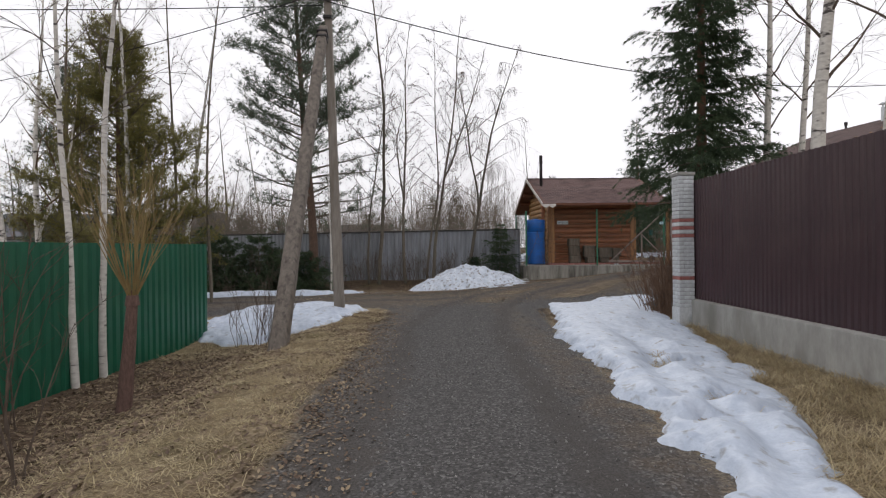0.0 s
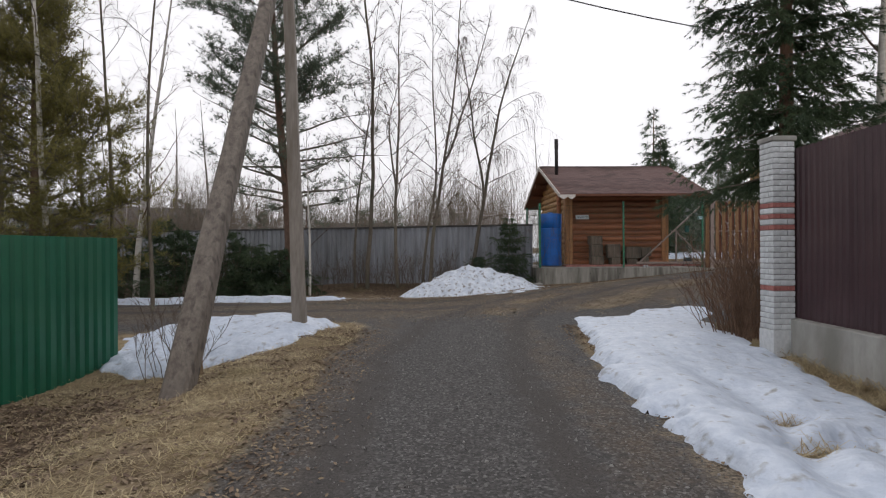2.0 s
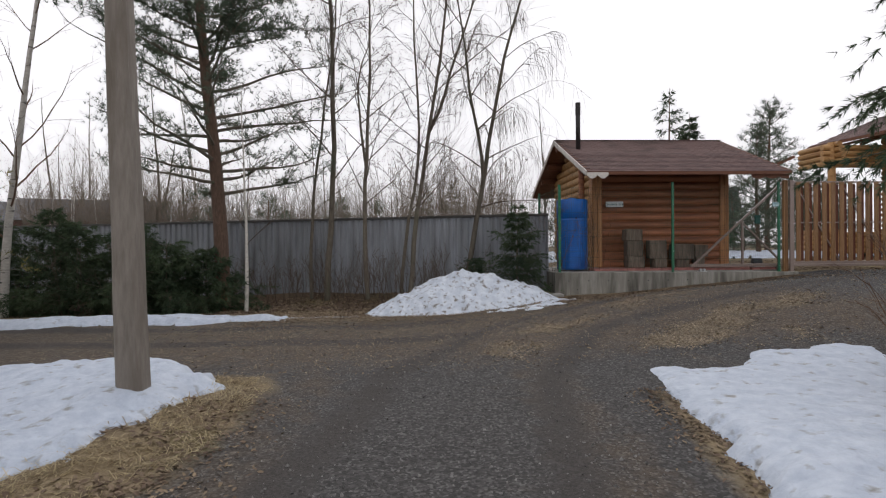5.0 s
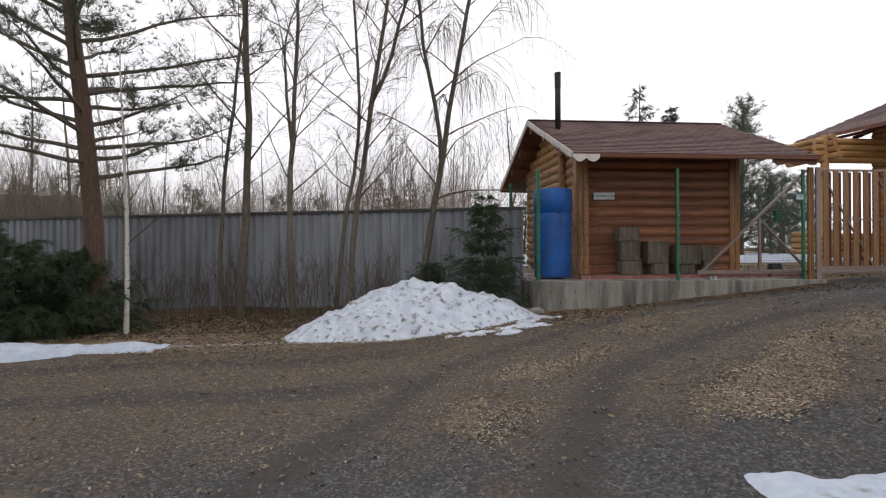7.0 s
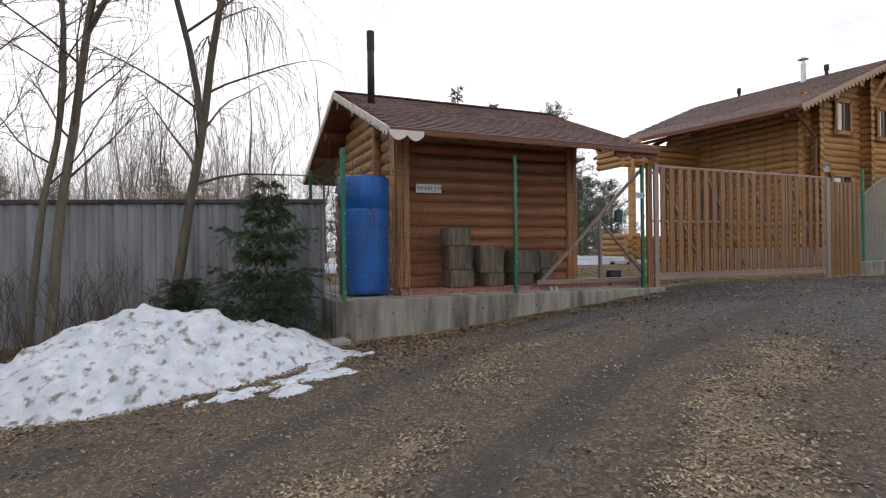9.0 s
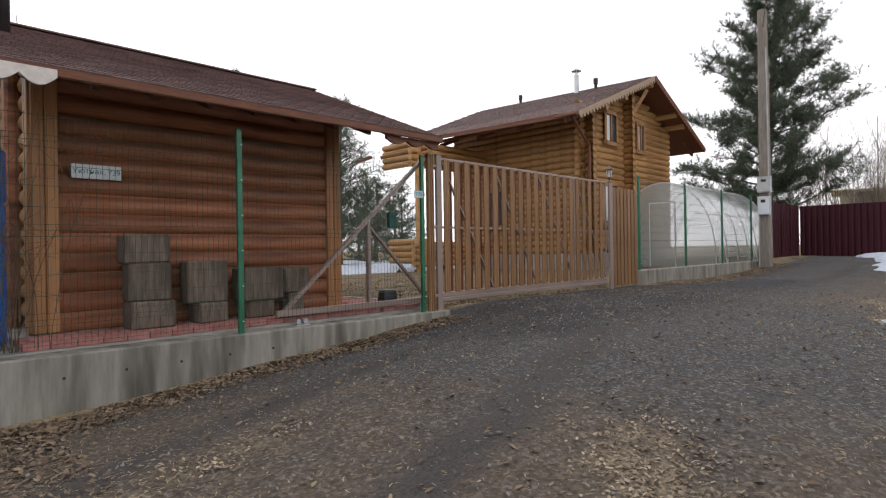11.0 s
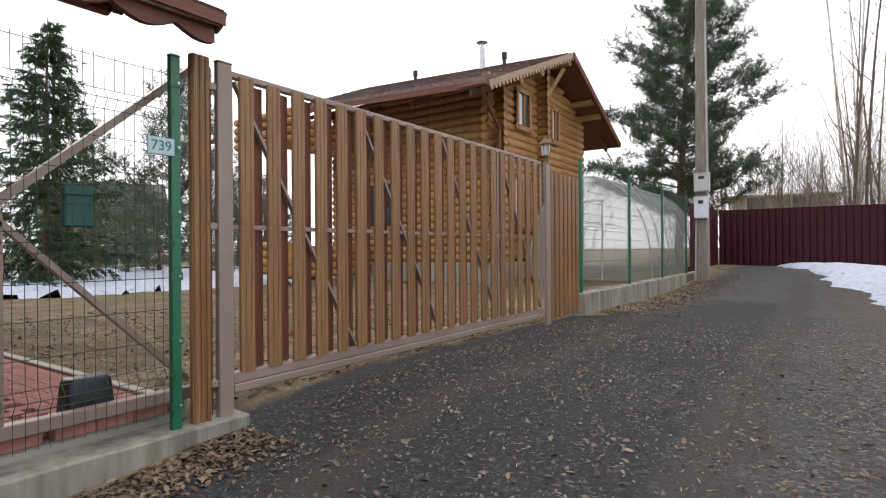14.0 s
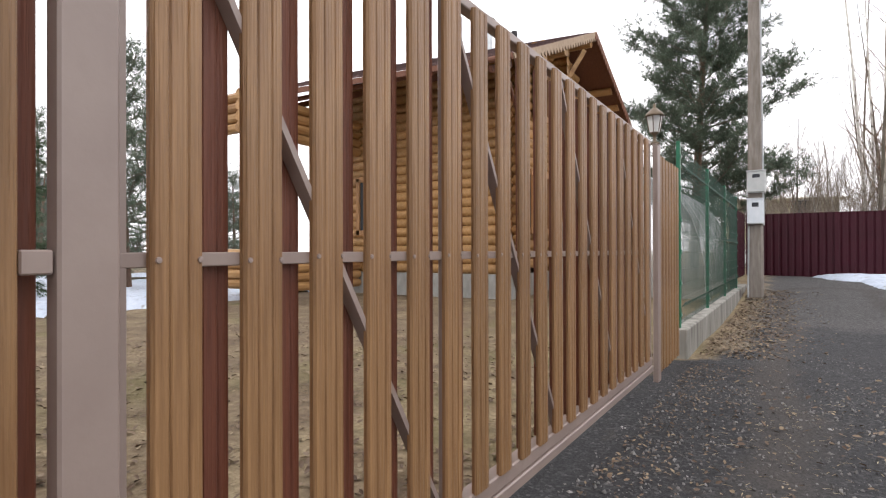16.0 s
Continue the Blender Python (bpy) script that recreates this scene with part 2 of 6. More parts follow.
MOTOR = material("motor_cover_black", (0.016, 0.018, 0.024), (0.026, 0.028, 0.034), 0.4, 4, 3, 0.03)
LETTERBOX = material("letterbox_green", (0.008, 0.06, 0.05), (0.012, 0.08, 0.065), 0.45, 4, 3, 0.03)
LAMP_METAL = material("lamp_bronze", (0.10, 0.075, 0.05), (0.16, 0.12, 0.08), 0.45, 6, 4, 0.05, metal=0.5)
FRAME_WOOD = material("window_frame_wood", (0.30, 0.15, 0.06), (0.40, 0.21, 0.09), 0.5, 5, 6, 0.1, stretch=(4, 4, 0.6))
PLASTER = material("far_house_plaster", (0.34, 0.32, 0.29), (0.43, 0.41, 0.37), 0.9, 2, 5, 0.1)
FAR_ROOF = material("far_roof", (0.10, 0.10, 0.11), (0.15, 0.15, 0.16), 0.8, 2, 5, 0.1)
FAR_RED = material("far_red_brick", (0.15, 0.06, 0.05), (0.20, 0.08, 0.065), 0.85, 3, 5, 0.1)
FAR_YELLOW = material("far_yellow_wall", (0.46, 0.42, 0.28), (0.54, 0.50, 0.35), 0.85, 2, 4, 0.1)
SLIDE_GREEN = material("green_plastic", (0.13, 0.42, 0.02), (0.16, 0.48, 0.03), 0.4, 2, 3, 0)


def translucent(m, share):
    """Lets light through thin needles and blades."""
    n, l = m.node_tree.nodes, m.node_tree.links
    p = n["Principled BSDF"]
    t, x = n.new("ShaderNodeBsdfTranslucent"), n.new("ShaderNodeMixShader")
    l.new(p.inputs["Base Color"].links[0].from_socket, t.inputs["Color"])
    x.inputs["Fac"].default_value = share
    l.new(p.outputs["BSDF"], x.inputs[1])
    l.new(t.outputs["BSDF"], x.inputs[2])
    l.new(x.outputs["Shader"], n["Material Output"].inputs["Surface"])


for needle_mat in (PINE_NEEDLE, PINE_YELLOW, SPRUCE_NEEDLE, GRASS):
    translucent(needle_mat, 0.4)


def clear_material(name, colour, rough, transmission, alpha=1.0):
    m = bpy.data.materials.new(name)
    m.use_nodes = True
    p = m.node_tree.nodes["Principled BSDF"]
    p.inputs["Base Color"].default_value = (*colour, 1)
    p.inputs["Roughness"].default_value, p.inputs["Transmission Weight"].default_value, p.inputs["Alpha"].default_value = rough, transmission, alpha
    p.inputs["IOR"].default_value = 1.3
    return m


GLASS = clear_material("window_glass", (0.05, 0.06, 0.07), 0.05, 0.0)
POLYCARB = clear_material("polycarbonate", (0.50, 0.53, 0.52), 0.3, 0.3, 0.42)
LAMP_GLASS = clear_material("lamp_glass", (0.75, 0.76, 0.74), 0.3, 0.3, 0.8)


# ---- building helpers ----
def mesh(name, verts, faces, mat, parent=None, label="", smooth=False):
    me = bpy.data.meshes.new(name)
    me.from_pydata(verts, [], faces)
    me.materials.append(mat)
    if smooth:
        me.polygons.foreach_set("use_smooth", [True] * len(me.polygons))
    me.update()
    ob = new(name, me)
    if parent:
        ob.parent = parent
    if label:
        ob["label"] = label
    return ob


def part(name, bm, mat, parent, label="", smooth=False):
    me = bpy.data.meshes.new(name)
    bm.to_mesh(me)
    bm.free()
    me.materials.append(mat)
    if smooth:
        me.polygons.foreach_set("use_smooth", [True] * len(me.polygons))
    ob = new(name, me)
    if parent:
        ob.parent = parent
    if label:
        ob["label"] = label
    return ob


def thing(name, label, category, group="", kind="", at=(0, 0, 0), turn=0):
    ob = new(name)
    ob.matrix_world = pose(*at, 0, 0, turn)
    return tagged(ob, label, category, group, kind)


def box_bm(x0, y0, z0, x1, y1, z1, bevel=0.0, bm=None):
    bm = bm or bmesh.new()
    m = Matrix.Translation(((x0 + x1) / 2, (y0 + y1) / 2, (z0 + z1) / 2)) @ Matrix.Diagonal((x1 - x0, y1 - y0, z1 - z0, 1))
    made = bmesh.ops.create_cube(bm, size=1, matrix=m)
    if bevel:
        edges = {e for v in made["verts"] for e in v.link_edges}
        bmesh.ops.bevel(bm, geom=list(edges), offset=bevel, segments=1, affect="EDGES", profile=0.5)
    return bm


def bar_bm(a, b, w, d, bevel=0.0, bm=None, up=(0, 0, 1)):
    """A beam of section w x d from a to b."""
    bm = bm or bmesh.new()
    a, b = Vector(a), Vector(b)
    z = (b - a).normalized()
    u = Vector(up)
    if abs(z.dot(u)) > 0.98:
        u = Vector((0, 1, 0))
    x = u.cross(z).normalized()
    y = z.cross(x)
    m = Matrix((x, y, z)).transposed().to_4x4()
    m.translation = (a + b) / 2
    made = bmesh.ops.create_cube(bm, size=1, matrix=m @ Matrix.Diagonal((w, d, (b - a).length, 1)))
    if bevel:
        edges = {e for v in made["verts"] for e in v.link_edges}
        bmesh.ops.bevel(bm, geom=list(edges), offset=bevel, segments=1, affect="EDGES", profile=0.5)
    return bm


def rod_bm(a, b, r0, r1=None, sides=10, bm=None, rings=1):
    bm = bm or bmesh.new()
    a, b = Vector(a), Vector(b)
    m = (b - a).to_track_quat("Z", "Y").to_matrix().to_4x4()
    m.translation = (a + b) / 2
    bmesh.ops.create_cone(bm, cap_ends=True, segments=sides, radius1=r0, radius2=r0 if r1 is None else r1, depth=(b - a).length, matrix=m)
    return bm


def lathe(profile, sides=20):
    """A solid of revolution about z from (radius, height) pairs."""
    v, f = [], []
    for r, z in profile:
        for k in range(sides):
            a = 2 * math.pi * k / sides
            v.append((r * math.cos(a), r * math.sin(a), z))
    for i in range(len(profile) - 1):
        for k in range(sides):
            j = (k + 1) % sides
            f.append((i * sides + k, i * sides + j, (i + 1) * sides + j, (i + 1) * sides + k))
    f.append(tuple(range(sides))[::-1])
    f.append(tuple((len(profile) - 1) * sides + k for k in range(sides)))
    return v, f


def smooth_step(a, b, x):
    t = min(1.0, max(0.0, (x - a) / (b - a)))
    return t * t * (3 - 2 * t)


def fbm(x, y, s, octaves=3):
    return noise.fractal((x * s, y * s, 3.7), 1.0, 2.0, octaves)


# ---- ground ----
def lane_u(x, y):
    """Distance across the lane, which bears a little to the east as it runs north."""
    return x + 0.39 * max(0.0, 1 - y / 14)


def ground_z(x, y):
    x = lane_u(x, y)
    rise = 0.80 * smooth_step(-1, 9.5, x) * smooth_step(12, 18, y)
    yard = 0.04 * smooth_step(21.3, 22.2, y) * smooth_step(3.4, 4.2, x)
    ditch = -0.44 * smooth_step(-1.8, -4.2, x) * (1 - smooth_step(11.5, 15.5, y))
    back = -0.14 * smooth_step(-2, -6, x) * smooth_step(20, 22.5, y)
    right = -0.14 * smooth_step(2.4, 3.6, x) * (1 - smooth_step(4.6, 5.4, x)) * (1 - smooth_step(9, 12, y)) + 0.02 * smooth_step(2, 5, x)
    east = 0.34 * smooth_step(20, 27, x) * smooth_step(10, 14, y) * (1 - smooth_step(24, 30, y))
    mound = 0.24 * math.exp(-((y - 22.25 + 0.33 * (x - 1)) / 0.75) ** 2) * smooth_step(-7, -4.5, x) * (1 - smooth_step(1.2, 2.4, x))
    tuft = 0.045 * fbm(x, y, 1.9) * (1 - smooth_step(-1.5, -1.1, x)) * smooth_step(-5.2, -4.6, x) * (1 - smooth_step(13.0, 15.0, y))
    far = -0.35 * smooth_step(30, 60, math.hypot(x, y - 15))
    lump = 0.03 * fbm(x, y, 0.5) * (1 if x < -1 or x > 2 else 0.4)
    foot = float(np.interp(x, (3.5, 5, 6, 7, 8, 9, 10.5), (0.24, 0.3, 0.37, 0.45, 0.55, 0.68, 0.8))) - rise
    gutter = foot * smooth_step(18.6, 20.9, y) * (1 - smooth_step(21.15, 21.4, y)) * smooth_step(2.6, 3.6, x) * (1 - smooth_step(9.6, 10.5, x))
    return mound + tuft + rise + gutter + yard + ditch + back + right + east + far + lump


def road_amount(x, y):
    """1 on the dark gravel, 0 on the verges."""
    x = lane_u(x, y)
    w = 0.25 * fbm(x, y, 0.6)
    lane = smooth_step(-1.55, -0.75, x + w) * (1 - smooth_step(1.75, 2.25, x + w - max(0.0, y - 5) * 0.075))
    cross = smooth_step(14.1, 15.6, y + w - 0.12 * x) * (1 - smooth_step(19.0, 20.4, y + w))
    flare = smooth_step(-3.2, 0.0, x + w + (y - 14.0) * 0.6) * smooth_step(12.2, 14.6, y + w)
    apron = smooth_step(1.0, 2.0, x) * smooth_step(12.6, 14.0, y + w) * (1 - smooth_step(20.75, 21.1, y + 0.4 * w - 0.45 * smooth_step(8.6, 9.2, x) + 0.45 * smooth_step(15.0, 15.4, x)))
    a = max(lane * (1 - smooth_step(17.5, 20.0, y)), cross, apron)
    if y > 19.6 and x < 3.0:
        a *= 1 - smooth_step(19.6, 20.3, y + w)
    return a


def spaced(lo, hi, fine_lo, fine_hi, step):
    """Coordinates, fine in the middle, ever coarser to both ends."""
    out = list(np.arange(fine_lo, fine_hi + 1e-6, step))
    s, v = step, fine_hi
    while v < hi:
        s *= 1.35
        v += s
        out.append(v)
    s, v = step, fine_lo
    while v > lo:
        s *= 1.35
        v -= s
        out.insert(0, v)
    return out


def ground_material():
    m = bpy.data.materials.new("ground_gravel_grass_litter")
    m.use_nodes = True
    n, l = m.node_tree.nodes, m.node_tree.links
    p = n["Principled BSDF"]
    tc = n.new("ShaderNodeTexCoord")

    def nz(scale, detail=6.0, rough=0.6):
        t = n.new("ShaderNodeTexNoise")
        t.inputs["Scale"].default_value, t.inputs["Detail"].default_value, t.inputs["Roughness"].default_value = scale, detail, rough
        l.new(tc.outputs["Object"], t.inputs["Vector"])
        return t.outputs["Fac"]

    def ramp(src, a, b, lo, hi):
        r = n.new("ShaderNodeValToRGB")
        r.color_ramp.elements[0].position, r.color_ramp.elements[1].position = lo, hi
        r.color_ramp.elements[0].color, r.color_ramp.elements[1].color = (*a, 1), (*b, 1)
        l.new(src, r.inputs["Fac"])
        return r.outputs["Color"]

    def mix(f, a, b):
        x = n.new("ShaderNodeMix")
        x.data_type = "RGBA"
        l.new(f, x.inputs["Factor"])
        l.new(a, x.inputs["A"])
        l.new(b, x.inputs["B"])
        return x.outputs["Result"]

    def math_node(op, a, b):
        x = n.new("ShaderNodeMath")
        x.operation = op
        for i, v in enumerate((a, b)):
            if isinstance(v, float):
                x.inputs[i].default_value = v
            else:
                l.new(v, x.inputs[i])
        return x.outputs["Value"]

    def edge(mask, amount, lo, hi):
        """A mask with its border broken up by fine noise."""
        at = n.new("ShaderNodeAttribute")
        at.attribute_name = mask
        s = math_node("ADD", at.outputs["Fac"], math_node("MULTIPLY", math_node("SUBTRACT", nz(2.3, 8.0, 0.7), 0.5), amount))
        r = n.new("ShaderNodeMapRange")
        r.inputs["From Min"].default_value, r.inputs["From Max"].default_value = lo, hi
        l.new(s, r.inputs["Value"])
        return r.outputs["Result"]

    vor = n.new("ShaderNodeTexVoronoi")
    vor.inputs["Scale"].default_value = 52.0
    l.new(tc.outputs["Object"], vor.inputs["Vector"])
    chip = n.new("ShaderNodeSeparateColor")
    l.new(vor.outputs["Color"], chip.inputs["Color"])
    gravel = mix(math_node("MULTIPLY", chip.outputs["Red"], 0.8), ramp(nz(22.0), (0.042, 0.040, 0.039), (0.098, 0.093, 0.090), 0.3, 0.7), ramp(chip.outputs["Green"], (0.046, 0.044, 0.044), (0.23, 0.224, 0.218), 0.35, 1.0))
    packed = ramp(nz(60.0, 6.0, 0.7), (0.042, 0.038, 0.036), (0.100, 0.091, 0.085), 0.36, 0.66)
    millings = mix(math_node("MULTIPLY", chip.outputs["Red"], 0.5), ramp(nz(70.0, 6.0, 0.7), (0.024, 0.024, 0.026), (0.070, 0.069, 0.071), 0.36, 0.66), ramp(chip.outputs["Green"], (0.028, 0.028, 0.030), (0.19, 0.186, 0.182), 0.6, 1.0))
    gravel = mix(edge("dark", 1.6, 0.30, 0.85), gravel, millings)
    brown = mix(math_node("MULTIPLY", chip.outputs["Red"], 0.55), ramp(nz(30.0, 9.0, 0.7), (0.062, 0.047, 0.036), (0.165, 0.133, 0.102), 0.36, 0.64), ramp(chip.outputs["Green"], (0.055, 0.043, 0.034), (0.33, 0.285, 0.24), 0.45, 1.0))
    gravel = mix(edge("brown", 2.4, 0.25, 1.05), gravel, brown)
    gravel = mix(edge("track", 1.3, 0.30, 0.85), gravel, packed)
    straw = ramp(nz(40.0, 8.0, 0.7), (0.070, 0.054, 0.038), (0.33, 0.27, 0.195), 0.40, 0.60)
    gravel = mix(edge("straw", 1.9, 0.38, 0.80), gravel, straw)
    grass = mix(ramp(nz(0.9), (0, 0, 0), (1, 1, 1), 0.45, 0.6), ramp(nz(24.0, 8.0), (0.18, 0.135, 0.078), (0.37, 0.295, 0.185), 0.3, 0.7), ramp(nz(18.0), (0.13, 0.098, 0.062), (0.27, 0.205, 0.13), 0.3, 0.7))
    litter = ramp(nz(26.0, 9.0, 0.7), (0.040, 0.028, 0.019), (0.185, 0.125, 0.080), 0.34, 0.68)
    moss = ramp(nz(14.0, 8.0), (0.085, 0.08, 0.025), (0.17, 0.15, 0.06), 0.3, 0.7)
    soft = mix(edge("litter", 0.8, 0.35, 0.65), grass, litter)
    soft = mix(ramp(nz(1.6, 7.0, 0.65), (0, 0, 0), (0.8, 0.8, 0.8), 0.52, 0.66), soft, litter)
    soft = mix(ramp(nz(0.55, 3.0), (0, 0, 0), (0.55, 0.55, 0.55), 0.55, 0.68), soft, moss)
    l.new(mix(edge("road", 0.9, 0.30, 0.70), soft, gravel), p.inputs["Base Color"])
    p.inputs["Roughness"].default_value = 0.95
    p.inputs["Specular IOR Level"].default_value = 0.25
    b1, b2 = n.new("ShaderNodeBump"), n.new("ShaderNodeBump")
    b1.inputs["Strength"].default_value, b1.inputs["Distance"].default_value = 0.7, 0.02
    b2.inputs["Strength"].default_value, b2.inputs["Distance"].default_value = 0.6, 0.06
    l.new(chip.outputs["Blue"], b1.inputs["Height"])
    l.new(nz(9.0, 9.0, 0.7), b2.inputs["Height"])
    l.new(b2.outputs["Normal"], b1.inputs["Normal"])
    l.new(b1.outputs["Normal"], p.inputs["Normal"])
    return m


def litter_amount(x, y):
    x = lane_u(x, y)
    a = smooth_step(-2.6, -3.6, x) * (1 - smooth_step(9.5, 11.5, y))
    b = smooth_step(20.5, 21.6, y) * (1 - smooth_step(3.2, 3.4, x))
    c = smooth_step(4.6, 5.2, x) * smooth_step(11.5, 12.5, y) * (1 - smooth_step(14.5, 15.5, y))
    d = smooth_step(22, 23, y) * 0.5
    return max(a, b, c, d)


TURN_X, TURN_Y = (-0.2, 0.25, 0.9, 2.3, 4.6, 8.0, 12.0, 24.0), (-2.0, 11.0, 14.3, 16.7, 18.3, 19.2, 19.45, 19.5)


def off_track(x, y):
    """Distance from the line that wheels follow out of the lane and round to the gate, positive on its outer side."""
    best, side = 99.0, 1.0
    for i in range(len(TURN_X) - 1):
        ax, ay = TURN_X[i], TURN_Y[i]
        bx, by = TURN_X[i + 1] - ax, TURN_Y[i + 1] - ay
        q = min(1.0, max(0.0, ((x - ax) * bx + (y - ay) * by) / (bx * bx + by * by)))
        d = math.hypot(x - ax - q * bx, y - ay - q * by)
        if d < best:
            best, side = d, 1.0 if bx * (y - ay) - by * (x - ax) > 0 else -1.0
    return best * side


def track_amount(x, y):
    """Fine packed wheel strips along the lane, round the bend and straight along the side road."""
    wob = 0.22 * fbm(x, y, 0.35)
    d = off_track(x, y) + wob
    a = 0.8 * (1 - smooth_step(0.05, 0.42, abs(abs(d) - 0.85)))
    side = 0.8 * (1 - smooth_step(0.15, 0.5, abs(abs(y - 17.6 + wob) - 0.8))) * (1 - smooth_step(0.5, 2.5, x))
    return max(a, side)


def dark_amount(x, y):
    """Fresh dark millings before the gate."""
    return 1.0 * smooth_step(7.0, 9.0, x) * smooth_step(18.0, 19.2, y + 0.5 * fbm(x, y, 0.4)) * (1 - smooth_step(17.5, 20.0, x))


def brown_amount(x, y):
    x = lane_u(x, y)
    side = smooth_step(14.0, 16.0, y) * (1 - smooth_step(5.5, 8.5, x + 0.4 * (y - 18)))
    edge = 0.65 * (1 - smooth_step(0.0, 0.5, abs(abs(x - 0.45) - 1.25) - 0.1))
    rough = 0.9 * smooth_step(11.0, 14.0, x) * (1 - smooth_step(17.3, 18.6, y + 0.4 * fbm(x, y, 0.4)))
    yard = 0.85 * smooth_step(21.3, 21.8, y)
    return max(side, edge, rough, yard)


def straw_amount(x, y):
    """Trodden straw and leaves lying over the gravel."""
    x = lane_u(x, y)
    a = 0.75 * smooth_step(18.9, 19.9, y + 0.5 * fbm(x, y, 0.5)) * (1 - smooth_step(2.5, 4.2, x))
    d = off_track(x, y)
    patch = min(1.0, max(0.0, 0.5 + 1.9 * fbm(x * 0.8, y * 1.4, 0.9)))
    b = 0.95 * smooth_step(14.3, 15.5, y) * (1 - smooth_step(6.0, 7.3, x)) * max(1 - smooth_step(0.1, 0.55, abs(d)), 0.95 * smooth_step(-1.3, -1.8, d) * (1 - smooth_step(2.9, 3.6, abs(d)))) * patch
    c = 0.7 * smooth_step(9.5, 11.5, x) * (1 - smooth_step(16.6, 17.6, y + 0.6 * fbm(x, y, 0.5))) * patch
    g = 0.75 * smooth_step(20.2, 20.9, y) * smooth_step(15.0, 16.2, x)
    e = 0.6 * (1 - smooth_step(0.05, 0.5, abs(x - 2.0 - max(0.0, y - 5) * 0.075))) * (1 - smooth_step(11, 13, y))
    f = 0.8 * smooth_step(20.45, 20.95, y) * smooth_step(3.0, 3.5, x) * (1 - smooth_step(8.6, 9.2, x))
    return max(a, b, c, g, e, f, 0.0)


def build_ground():
    xs = spaced(-1400, 1400, -7.5, 26.0, 0.16)
    ys = spaced(-1400, 1400, -1.0, 25.0, 0.16)
    v = [(x, y, ground_z(x, y)) for y in ys for x in xs]
    w = len(xs)
    f = [(j * w + i, j * w + i + 1, (j + 1) * w + i + 1, (j + 1) * w + i) for j in range(len(ys) - 1) for i in range(w - 1)]
    g = mesh("ground", v, f, ground_material(), smooth=True)
    for key, fn in (("road", road_amount), ("litter", litter_amount), ("brown", brown_amount), ("straw", straw_amount), ("track", track_amount), ("dark", dark_amount)):
        at = g.data.attributes.new(key, "FLOAT", "POINT")
        at.data.foreach_set("value", [fn(x, y) for y in ys for x in xs])
    tagged(g, "dark gravel lane with dry straw-coloured grass verges", "ground", kind="structure")


build_ground()


def profile_sheet(width, height, pitch, depth, crest=0.35, slant=0.2):
    """One sheet of trapezoid-profiled steel, from x = 0 to width, facing -y, with a little thickness."""
    pts, x = [], 0.0
    while x < width - 1e-4:
        for fx, d in ((0, 0), (crest, 0), (crest + slant, 1), (1 - slant, 1)):
            if x + fx * pitch < width:
                pts.append((x + fx * pitch, d * depth))
        x += pitch
    pts.append((width, 0))
    k = len(pts)
    v = [(px, py + o, z) for o in (0, 0.004) for z in (0, height) for px, py in pts]
    f = []
    for i in range(k - 1):
        f += [(i, i + 1, k + i + 1, k + i), (2 * k + i + 1, 2 * k + i, 3 * k + i, 3 * k + i + 1), (k + i, k + i + 1, 3 * k + i + 1, 3 * k + i)]
    return v, f


def sheet_fence(name, label, category, mat, a, b, z0, z1, sheet, pitch, depth, crest=0.35, cap=0.0, cap_mat=None, wave=0.0):
    """A fence of profiled sheets from a to b, seen from its right-hand side as one walks from a to b."""
    ax, ay = a
    length = math.hypot(b[0] - ax, b[1] - ay)
    turn = math.degrees(math.atan2(b[1] - ay, b[0] - ax))
    root = thing(name, label, category, kind="structure", at=(ax, ay, 0), turn=turn)
    count = max(1, round(length / sheet))
    w = length / count
    v, f = profile_sheet(w + 0.02, z1 - z0, pitch, depth, crest)
    me = bpy.data.meshes.new("sheet")
    me.from_pydata(v, [], f)
    me.materials.append(mat)
    for i in range(count):
        ob = new("sheet", me)
        ob.parent = root
        ob.location = (i * w, 0.003 * (i % 2), z0 + wave * noise.noise((i * 0.7, ax, ay)))
    for z in (z0 + 0.3, z1 - 0.3):
        part("rail", box_bm(0, depth + 0.012, z - 0.02, length, depth + 0.052, z + 0.02), mat, root)
    if cap:
        part("cap", box_bm(-0.02, -0.025, z1 - 0.01, length + 0.02, depth + 0.04, z1 + cap, 0.004), cap_mat or mat, root)
    return root


# The brown fence on its concrete footing, with the brick pillar.
brown = sheet_fence("brown_fence", "dark brown profiled steel fence on a concrete base", "fence", BROWN_SHEET, (5.78, -9.0), (5.78, 12.0), 0.50, 2.76, 1.15, 0.115, 0.02, 0.45)
brown.matrix_world = pose(4.93, 10.86, 0, 0, 0, -92.5)
part("footing", box_bm(0.0, -0.10, -0.6, 21.0, 0.12, 0.49, 0.012), CONCRETE, brown, "stained concrete footing")


